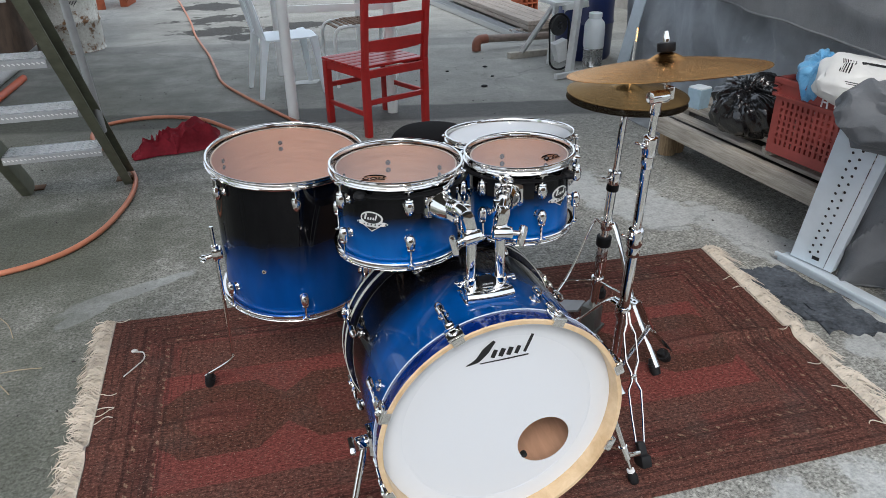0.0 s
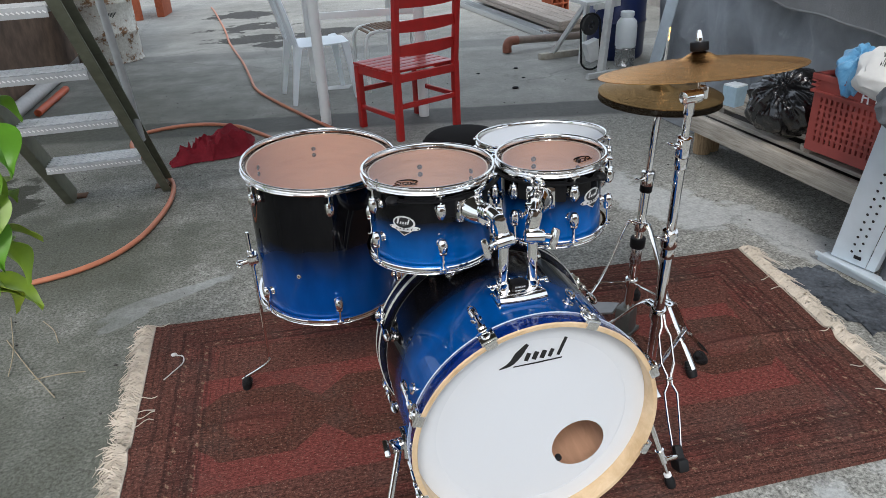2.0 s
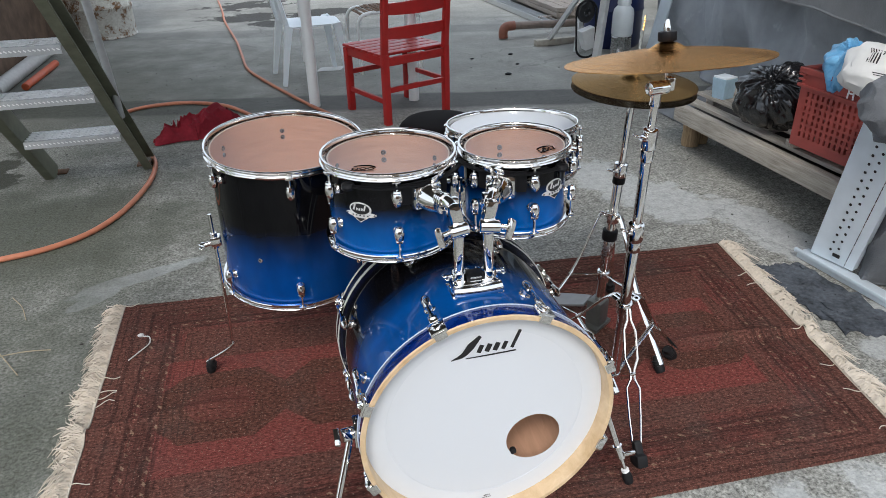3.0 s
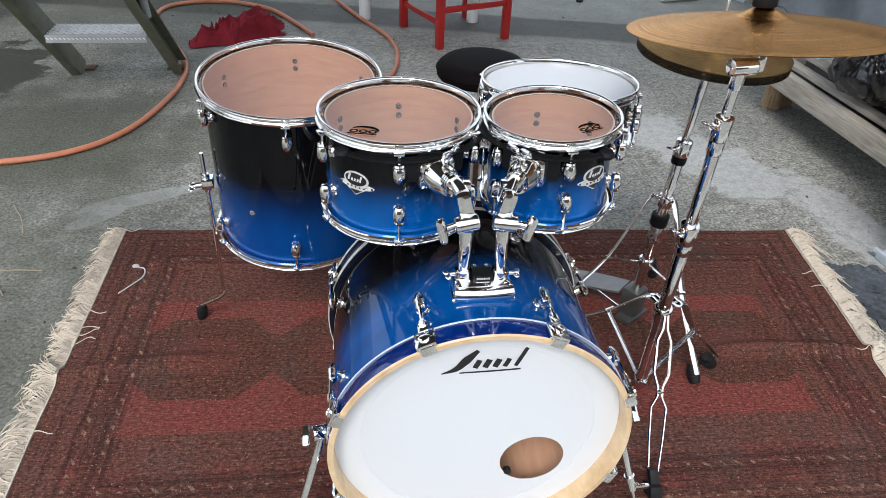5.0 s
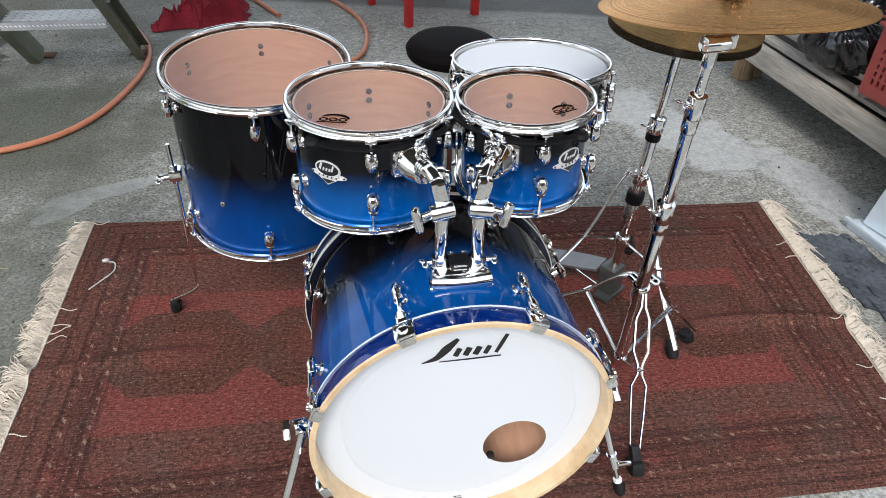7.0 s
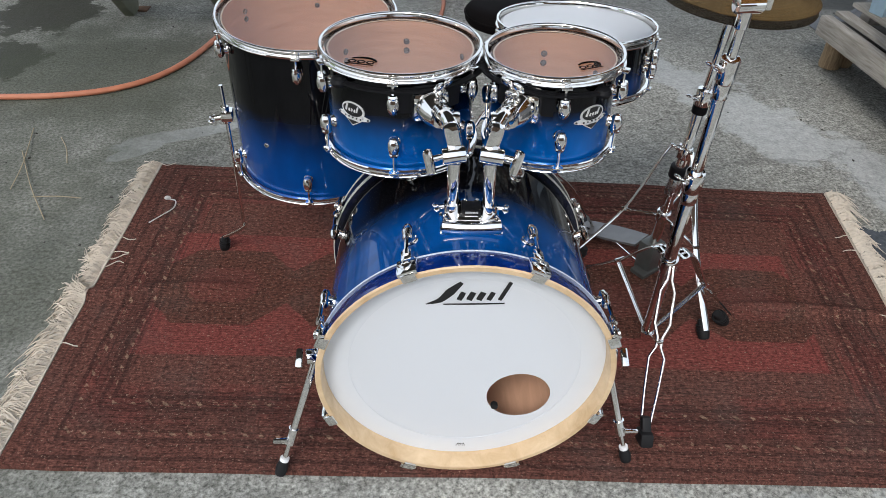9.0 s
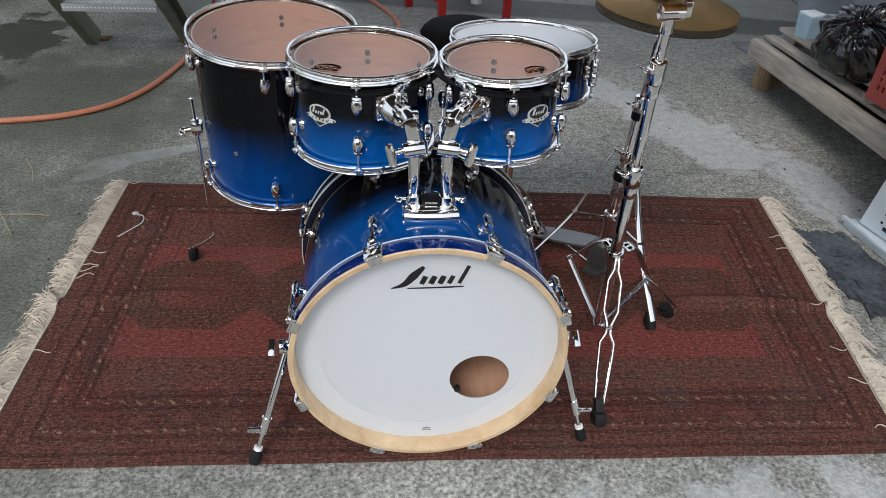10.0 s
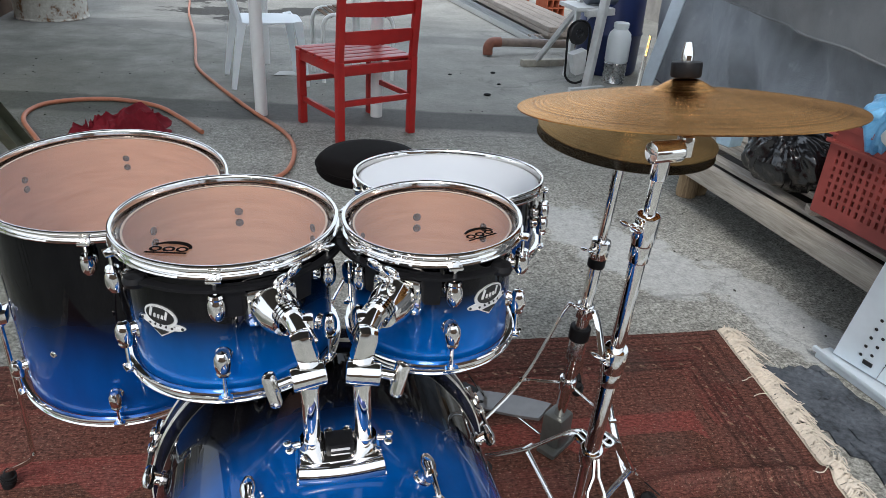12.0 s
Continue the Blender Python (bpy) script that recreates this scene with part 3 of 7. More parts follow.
def build_tom(name, label, category, r, h, m, fade, lugs, first, film, badge=None, mount=None, group="", snare=False, inside=MAHOGANY, vent=None, film_label="clear glossy plastic top head"):
    """A drum whose bottom rim stands at z = 0 of its pose; r is the hoops' outer radius."""
    drum = thing(name, label, category, m, group)
    rs = r - 0.013
    hh = 0.020
    lo, hi = 0.012, h - 0.012
    shell = Shape().lathe([(rs, lo), (rs, hi - 0.001), (rs - 0.001, hi), (rs - 0.006, hi - 0.002), (rs - 0.007, lo + 0.001), (rs - 0.001, lo)], 72, closed=True)
    ob = part("shell", shell, fade, drum, "lacquered shell that fades from black to blue")
    ob.data.materials.append(inside)
    for p in ob.data.polygons:
        c = p.center
        if (c.x**2 + c.y**2) ** 0.5 < rs - 0.0055:
            p.material_index = 1
    part("top_hoop", Shape().lathe(hoop_profile(r, hh), 72, closed=True, m=at(0, 0, h - hh)), CHROME, drum, "chrome flanged hoop")
    part("bottom_hoop", Shape().lathe(hoop_profile(r, hh), 72, closed=True, m=at(0, 0, hh) @ Matrix.Diagonal((1, 1, -1, 1))), CHROME, drum, "chrome flanged hoop")
    head = Shape().lathe([(rs + 0.003, h - hh - 0.001), (rs + 0.003, h - 0.0135), (rs - 0.002, h - 0.0105), (rs - 0.012, h - 0.0118), (1e-4, h - 0.012)], 72)
    top = part("top_head", head, film, drum, film_label)
    bottom = Shape().lathe([(rs + 0.003, 0.018), (rs + 0.003, 0.012), (rs - 0.002, 0.0095), (1e-4, 0.0115)], 72)
    part("bottom_head", bottom, CLEAR_FILM, drum, "thin clear bottom head")
    if not snare:
        ring = Shape().lathe([(rs - 0.003, h - 0.0125), (rs - 0.0045, h - 0.0128), (rs - 0.006, h - 0.0132)], 72)
        part("head_collar", ring, plain("pale_collar_" + name, (0.72, 0.66, 0.58), 0.4, vary=0.08), drum, "pale collar of the top head")
    screw = None
    reach = 0.030 if not snare else 0.018
    near = 0.014
    shrink = Matrix.Diagonal((1, 1, (0.024 + near) / (0.024 + reach), 1))
    for i in range(lugs):
        deg = first + 360 / lugs * i
        for up, z0, zl in ((1, h - hh + 0.004, h - hh - near - 0.024), (-1, hh - 0.004, hh + reach + 0.024)):
            base = spin(deg) @ at(rs, 0, zl)
            if i == 0:
                if up == 1:
                    lug_a = part("lug", lug_shape(1), CHROME, drum, m=base)
                    rod_a = part("tension_rod", rod_shape(reach + 0.004, 1), CHROME, drum, m=base)
                    ear_a = part("hoop_ear", ear_shape(), CHROME, drum, m=spin(deg) @ at(r - 0.010, 0, z0))
                    lug_a.parent = rod_a.parent = ear_a.parent = drum
                    lug_a.matrix_basis, rod_a.matrix_basis = base, base @ shrink
                    ear_a.matrix_basis = spin(deg) @ at(r - 0.010, 0, z0)
                else:
                    lug_b = again(lug_a, drum, base @ Matrix.Diagonal((1, 1, -1, 1)))
                    rod_b = again(rod_a, drum, base @ Matrix.Diagonal((1, 1, -1, 1)))
                    again(ear_a, drum, spin(deg) @ at(r - 0.010, 0, z0) @ Matrix.Diagonal((1, 1, -1, 1)))
            else:
                flip = Matrix.Diagonal((1, 1, up, 1))
                again(lug_a, drum, base @ flip)
                again(rod_a, drum, base @ flip @ (shrink if up == 1 else Matrix.Identity(4)))
                again(ear_a, drum, spin(deg) @ at(r - 0.010, 0, z0) @ flip)
        if not snare:
            for dz in (0.0, 0.020):
                place = spin(deg) @ at(rs - 0.0095, 0, h - hh - near - 0.024 - dz)
                if screw is None:
                    screw = part("lug_screw", Shape().rod((0, 0, 0), (0.004, 0, 0), 0.0068, 10, 0.0015), plain("dark_screw_" + name, (0.03, 0.02, 0.018), 0.5), drum, "dark screw head inside the shell")
                    screw.matrix_basis = place
                else:
                    again(screw, drum, place)
    if badge:
        deg, z = badge
        def on_shell(points, lift):
            q = rs + lift
            return [(q * math.cos(x / rs), q * math.sin(x / rs), y) for x, y in points]

        def oval(cx, cy, w, hgt, n=24):
            return [(cx + w / 2 * math.cos(2 * math.pi * i / n), cy + hgt / 2 * math.sin(2 * math.pi * i / n)) for i in range(n)]

        def raised(shape, points, lift, low=0.0):
            n = len(points)
            shape.add(on_shell(points, low) + on_shell(points, lift), [tuple(range(n, 2 * n))] + [(i, (i + 1) % n, n + (i + 1) % n, n + i) for i in range(n)])

        plate = Shape()
        raised(plate, oval(0, 0.006, 0.054, 0.034), 0.0022)
        raised(plate, oval(0, -0.006, 0.076, 0.013), 0.0019)
        raised(plate, [(-0.026, -0.008), (0.0, -0.025), (0.026, -0.008), (0.0, -0.004)], 0.0024)
        pl = part("badge", plate, BADGE_SILVER, drum, "polished metal badge with black enamel")
        pl.matrix_basis = spin(deg) @ at(0, 0, z)
        enamel = Shape()
        raised(enamel, oval(0, 0.0075, 0.046, 0.025), 0.0029, 0.001)
        raised(enamel, [(-0.013, -0.0145), (0.0, -0.0225), (0.013, -0.0145)], 0.0029, 0.001)
        for i in range(5):
            raised(enamel, oval(-0.018 + 0.009 * i, -0.008, 0.0035, 0.0035, 6), 0.0029, 0.001)
        for sx in (-1, 1):
            raised(enamel, oval(sx * 0.0335, -0.006, 0.004, 0.004, 8), 0.0029, 0.001)
        part("enamel", enamel, BLACK_INK, pl)
        marks = Shape()
        for i in range(5):
            x, tall = -0.013 + 0.0062 * i, (0.015, 0.006, 0.006, 0.006, 0.013)[i]
            marks.box((0.0008, 0.0034 if i else 0.0042, tall), Matrix.Rotation(x / rs, 4, "Z") @ at(rs + 0.0031, 0, 0.004 + tall / 2) @ Matrix.Rotation(radians(-18), 4, "X"))
        part("badge_marks", marks, BADGE_SILVER, pl)
    if vent:
        deg, z = vent
        g = part("vent_grommet", Shape().lathe([(0.003, 0.0), (0.003, 0.002), (0.0055, 0.002), (0.0065, 0.0)], 16), CHROME, drum, "small ringed vent hole")
        g.matrix_basis = spin(deg) @ at(rs, 0, z) @ Matrix.Rotation(radians(90), 4, "Y")
        hole = part("vent_hole", Shape().disc(0.003, 0.0012, 12), BLACK_INK, g)
    return drum


def head_print(drum, rs, h, x, y, turn, size):
    """The dark printed mark on a clear head, as a plain arc and strokes."""
    s = Shape()
    ring = [(math.cos(radians(a)) * size * 0.62, math.sin(radians(a)) * size * 0.42 - size * 0.02, 0) for a in range(185, 330, 10)]
    s.tube(ring, [size * (0.04 + 0.06 * math.sin(math.pi * i / (len(ring) - 1))) for i in range(len(ring))], 4, flat=0.02)
    for px, w, hh2 in ((-0.38, 0.30, 0.26), (0.02, 0.30, 0.26), (0.42, 0.30, 0.26)):
        loop = [(size * (px + w / 2 * math.cos(radians(a))), size * (hh2 / 2 * math.sin(radians(a))), 0) for a in range(0, 360, 30)]
        s.tube(loop, size * 0.045, 4, closed=True, flat=0.02)
    s.box((size * 1.25, size * 0.085, 0.0003), at(size * 0.05, size * 0.24, 0))
    o = part("head_mark", s, MATT_INK, drum, "dark printed mark on the head")
    o.matrix_basis = at(x, y, h - 0.0102) @ spin(turn)
    return o


def tilt_to(x, y, z, sx, sy):
    """A pose whose level plane slopes by sx along x and sy along y."""
    n = Vector((-sx, -sy, 1)).normalized()
    u = Vector((1, 0, sx)).normalized()
    v = n.cross(u)
    m = Matrix((u, v, n)).transposed().to_4x4()
    m.translation = (x, y, z)
    return m


H1, H2, HF, HS = 0.215, 0.195, 0.426, 0.145
TOM1 = tilt_to(-0.129, 0.408, 0.816, 0.0, 0.0) @ at(0, 0, -H1)
TOM2 = tilt_to(0.163, 0.365, 0.822, 0.03, 0.0) @ at(0, 0, -H2)
FLOOR_TOM = tilt_to(-0.358, 0.758, 0.750, -0.02, 0.082) @ at(0, 0, -HF)
SNARE = tilt_to(0.275, 0.703, 0.754, 0.0, -0.09) @ at(0, 0, -HS)
tom1 = build_tom("rack_tom", "black to blue fade rack tom with clear head above bass drum", "drum", 0.158, H1, TOM1, TOM_FADE, 6, -94, CLEAR_FILM, badge=(-127, 0.118), group="rack toms")
tom2 = build_tom("rack_tom", "smaller black to blue fade rack tom with clear head", "drum", 0.133, H2, TOM2, TOM_FADE, 6, -90, CLEAR_FILM, badge=(-60, 0.105), group="rack toms")
floor_tom = build_tom("floor_tom", "large black to blue floor tom on chrome legs", "drum", 0.214, HF, FLOOR_TOM, FLOOR_TOM_FADE, 6, -90, CLEAR_FILM, vent=(-119, 0.155))
snare = build_tom("snare_drum", "black and blue snare drum with white coated head on a stand", "drum", 0.187, HS, SNARE, SNARE_FADE, 8, -75, WHITE_FILM, snare=True, film_label="white coated top head")
head_print(tom1, 0.145, H1, -0.070, -0.082, 168, 0.043)
head_print(tom2, 0.120, H2, 0.056, -0.060, 200, 0.038)


def build_bass_drum():
    """The shell's axis lies along y; z = 0 is the rug."""
    R, zc, D = 0.2895, 0.300, 0.44
    drum = thing("bass_drum", "blue lacquered bass drum with white head and maple hoop", "drum", at(0, 0, zc))
    lay = Matrix.Rotation(radians(-90), 4, "X")
    rs = 0.278
    shell = Shape().lathe([(rs, 0.0445), (rs, D - 0.03), (rs - 0.008, D - 0.03), (rs - 0.008, 0.0445)], 96, closed=True, m=lay)
    ob = part("shell", shell, BASS_FADE, drum, "lacquered shell that fades from black to blue")
    ob.data.materials.append(MAHOGANY)
    for p in ob.data.polygons:
        if (p.center.x**2 + p.center.z**2) ** 0.5 < rs - 0.007:
            p.material_index = 1
    for name, y0, front in (("front_hoop", 0.0, True), ("rear_hoop", D - 0.045, False)):
        prof = [(R - 0.0125, y0 + 0.002), (R - 0.011, y0), (R - 0.0025, y0), (R, y0 + 0.003), (R, y0 + 0.042), (R - 0.002, y0 + 0.045), (R - 0.0125, y0 + 0.045)]
        if not front:
            prof = [(r, 2 * y0 + 0.045 - y) for r, y in prof][::-1]
        hoop = part(name, Shape().lathe(prof, 96, closed=True, m=lay), HOOP_BLUE if front else CHROME, drum, "maple hoop with blue lacquered outside" if front else "")
        if front:
            hoop.data.materials.append(MAPLE)
            for p in hoop.data.polygons:
                if p.center.y < 0.0025 or (p.center.x**2 + p.center.z**2) ** 0.5 < R - 0.0112:
                    p.material_index = 1
        else:
            hoop.data.materials.clear()
            hoop.data.materials.append(plain("dark_hoop_lacquer", (0.004, 0.006, 0.02), 0.2, 0.0, vary=0.2))
            hoop["label"] = "dark lacquered rear hoop"
            for nm, yy in (("pale_edge", y0 + 0.001), ("pale_rim", y0 + 0.038)):
                part(nm, Shape().lathe([(R + 0.0008, yy), (R + 0.0014, yy + 0.004), (R + 0.0008, yy + 0.008), (R - 0.012, yy + 0.008), (R - 0.012, yy)], 96, closed=True, m=lay), plain("pale_edge_wood", (0.55, 0.54, 0.5), 0.3, vary=0.1), hoop, "pale hoop edge")
    part("inlay_line", Shape().lathe([(R + 0.0006, 0.0405), (R + 0.0012, 0.0425), (R + 0.0006, 0.0445), (R - 0.004, 0.0445), (R - 0.004, 0.0405)], 96, closed=True, m=lay), plain("pale_line", (0.6, 0.66, 0.75), 0.3, vary=0.05), drum, "thin pale line behind the hoop")
    # front head with its round port
    bm = bmesh.new()
    rh, px, pz, pr = R - 0.0120, 0.114, -0.088, 0.0655
    loops = []
    for cx, cz, rr, n in ((0, 0, rh, 96), (px, pz, pr, 48)):
        vs = [bm.verts.new((cx + rr * math.cos(2 * math.pi * i / n), 0.040, cz + rr * math.sin(2 * math.pi * i / n))) for i in range(n)]
        loops += [bm.edges.new((vs[i], vs[(i + 1) % n])) for i in range(n)]
    bmesh.ops.triangle_fill(bm, use_beauty=True, use_dissolve=False, edges=loops)
    bmesh.ops.recalc_face_normals(bm, faces=bm.faces[:])
    geom = bmesh.ops.extrude_face_region(bm, geom=bm.faces[:])
    bmesh.ops.translate(bm, vec=(0, 0.0015, 0), verts=[g for g in geom["geom"] if isinstance(g, bmesh.types.BMVert)])
    bmesh.ops.recalc_face_normals(bm, faces=bm.faces[:])
    s = Shape()
    bm.verts.index_update()
    s.add([v.co[:] for v in bm.verts], [[v.index for v in f.verts] for f in bm.faces])
    bm.free()
    head = part("front_head", s, WHITE_FILM, drum, "smooth white front head with a round port")
    part("muffle_ring", Shape().lathe([(rh - 0.001, 0.0394), (rh - 0.050, 0.0390), (rh - 0.050, 0.0396), (rh - 0.001, 0.0398)], 96, closed=True, m=lay), plain("white_ring_film", (0.69, 0.718, 0.755), 0.45, vary=0.02), head, "slightly greyer outer ring of the head")
    part("port_plug", Shape().rod((px - 0.047, 0.038, pz - 0.036), (px - 0.047, 0.050, pz - 0.036), 0.0075, 14, 0.002), BLACK_RUBBER, head, "small black plug in the port's edge")
    part("rear_head", Shape().lathe([(rh, D - 0.02), (1e-4, D - 0.02)], 72, m=lay), MAHOGANY, drum, "rear head")
    # name mark, as plain sweeping strokes
    mark = Shape()

    def stroke(pts, widths, n=6):
        line = spline(pts, n)
        w = [np.interp(i / (len(line) - 1), np.linspace(0, 1, len(widths)), widths) for i in range(len(line))]
        left, right = [], []
        for i, p in enumerate(line):
            d = (line[min(i + 1, len(line) - 1)] - line[max(i - 1, 0)]).normalized()
            nrm = Vector((-d.z, 0, d.x))
            left.append(p + nrm * w[i])
            right.append(p - nrm * w[i])
        k2 = len(line)
        mark.add(left + right, [(i, k2 + i, k2 + i + 1, i + 1) for i in range(k2 - 1)])

    y = 0.0386
    ox, oz = -0.002, 0.494 - zc
    S = lambda *pts: [(ox + a, y - 0.00001 * b, oz + b) for a, b in pts]
    stroke(S((-0.014, 0.026), (-0.034, 0.004), (-0.052, -0.016), (-0.078, -0.026)), [0.004, 0.009, 0.006, 0.001])
    for bx, low, high, wide in ((-0.018, -0.016, 0.003, 0.0055), (0.000, -0.016, 0.003, 0.0060), (0.018, -0.016, 0.003, 0.0060), (0.036, -0.016, 0.003, 0.0050), (0.056, -0.016, 0.027, 0.0042)):
        stroke(S((bx + (high - low) * 0.42, high), (bx, low)), [wide * 0.9, wide, wide * 0.9], 3)
    stroke(S((-0.046, -0.026), (0.010, -0.0255), (0.066, -0.024)), [0.0014, 0.002, 0.0018])
    part("name_mark", mark, BLACK_INK, head, "black sweeping script-like mark")
    rng = random.Random(2)
    o = part("maker_mark", bar_mark(0.022, 0.002, 5, rng), BLACK_INK, head, "tiny black unreadable mark")
    o.matrix_basis = at(0.002, 0.0388, -0.252) @ Matrix.Rotation(radians(90), 4, "X")
    o2 = again(o, head, at(0.002, 0.0388, -0.246) @ Matrix.Rotation(radians(90), 4, "X") @ Matrix.Diagonal((0.7, 1.6, 1, 1)))
    # claws, rods and lugs, front and rear
    claw = Shape()
    claw.box((0.030, 0.034, 0.010), at(0, 0.014, 0.006), 0.004)
    claw.box((0.022, 0.005, 0.015), at(0, -0.003, 0.000), 0.0022)
    claw.box((0.016, 0.024, 0.008), at(0, 0.040, 0.008), 0.003)
    claw.lathe([(0.0085, 0.0), (0.0085, 0.003), (0.006, 0.004), (0.0055, 0.002), (1e-4, 0.002)], 14, m=at(0, 0.013, 0.011))
    rod = Shape().rod((0, 0.045, 0.010), (0, 0.100, 0.010), 0.003, 8)
    rod.rod((0, 0.038, 0.010), (0, 0.050, 0.010), 0.0052, 8)
    lug = Shape()
    lug.lathe([(1e-4, -0.021), (0.007, -0.018), (0.0105, -0.008), (0.011, 0.002), (0.009, 0.012), (0.0095, 0.018), (0.007, 0.022), (1e-4, 0.0225)], 16, m=at(0, 0.115, 0.018) @ Matrix.Rotation(radians(90), 4, "X"))
    lug.rod((0, 0.112, -0.002), (0, 0.112, 0.014), 0.010, 14)
    lug.lathe([(0.014, 0.0), (0.013, 0.003), (0.009, 0.004)], 16, m=at(0, 0.112, -0.001))
    first = None
    for i in range(8):
        turn = Matrix.Rotation(radians(22.5 + 45 * i), 4, "Y")
        for back in (False, True):
            flip = at(0, D, 0) @ Matrix.Diagonal((1, -1, 1, 1)) if back else Matrix.Identity(4)
            pose_c = turn @ flip @ at(0, 0, R - 0.001) @ Matrix.Diagonal((1.25, 1.12, 1.2, 1))
            pose_l = turn @ flip @ at(0, 0, rs)
            if first is None:
                a, b, c = part("claw", claw, CHROME, drum, "chrome claw hook"), part("tension_rod", rod, CHROME, drum), part("lug", lug, CHROME, drum)
                a.matrix_basis, b.matrix_basis, c.matrix_basis = pose_c, pose_c, pose_l
                first = (a, b, c)
            else:
                again(first[0], drum, pose_c)
                again(first[1], drum, pose_c)
                again(first[2], drum, pose_l)
    # spurs
    for sx, foot in ((-1, (-0.388, -0.005, -zc + 0.012)), (1, (0.372, 0.022, -zc + 0.012))):
        topp = Vector((sx * 0.300, 0.095, -0.030))
        foot = Vector(foot)
        leg = Shape()
        leg.tube([topp + (topp - foot) * 0.05, foot.lerp(topp, 0.30)], 0.0085, 14)
        leg.tube([foot.lerp(topp, 0.34), foot.lerp(topp, 0.06)], 0.0055, 12)
        leg.tube([foot.lerp(topp, 0.40), foot.lerp(topp, 0.27)], 0.0115, 14)
        ob = part("spur", leg, CHROME, drum, "telescopic chrome spur")
        wing = Shape().box((0.030, 0.007, 0.013), at(*(foot.lerp(topp, 0.33) + Vector((sx * 0.022, -0.012, 0)))), 0.003)
        wing.rod(foot.lerp(topp, 0.33), foot.lerp(topp, 0.33) + Vector((sx * 0.02, -0.012, 0)), 0.004, 8)
        part("wing_screw", wing, CHROME, ob)
        tip = Shape().tube([foot.lerp(topp, 0.12), foot.lerp(topp, 0.06), foot], [0.0095, 0.0135, 0.0115], 14)
        part("rubber_tip", tip, BLACK_RUBBER, ob, "black rubber tip")
        ring = Shape().tube([foot.lerp(topp, 0.145), foot.lerp(topp, 0.118)], 0.0098, 14)
        part("tip_ring", ring, WHITE_INK, ob, "white ring above the tip")
        br = Shape()
        br.box((0.020, 0.055, 0.055), at(sx * 0.284, 0.105, -0.035), 0.006)
        br.rod((sx * 0.285, 0.105, -0.035), (sx * 0.322, 0.092, -0.028), 0.016, 16, 0.003)
        br.box((0.014, 0.040, 0.016), at(sx * 0.332, 0.082, -0.022) @ Matrix.Rotation(radians(25), 4, "X"), 0.004)
        part("spur_bracket", br, CHROME, drum, "cast chrome spur bracket with wing bolt")
    return drum


build_bass_drum()

# ---- drum hardware ----


def wing_nut(s, p, way, size=0.03):
    """A wing bolt at p that points along way."""
    p, way = Vector(p), Vector(way).normalized()
    s.rod(p, p + way * size * 0.45, size * 0.2, 10)
    m = aim(p + way * size * 0.55, p + way * size)
    for sx in (-1, 1):
        s.ball(size * 0.33, m @ at(sx * size * 0.32, 0, size * 0.12), 10, 6, (0.9, 0.35, 0.75))
    return s


def rubber_foot(name, p, way, parent, size=0.016):
    p, way = Vector(p), Vector(way).normalized()
    s = Shape()
    s.tube([p + way * size * 3.2, p + way * size * 2.6, p + way * size * 0.8, p], [size * 0.55, size * 0.75, size, size * 0.85], 14)
    for i in range(3):
        s.tube([p + way * size * (1.1 + 0.5 * i), p + way * size * (1.3 + 0.5 * i)], size * 1.04, 14)
    return part(name, s, BLACK_RUBBER, parent, "black ribbed rubber foot")


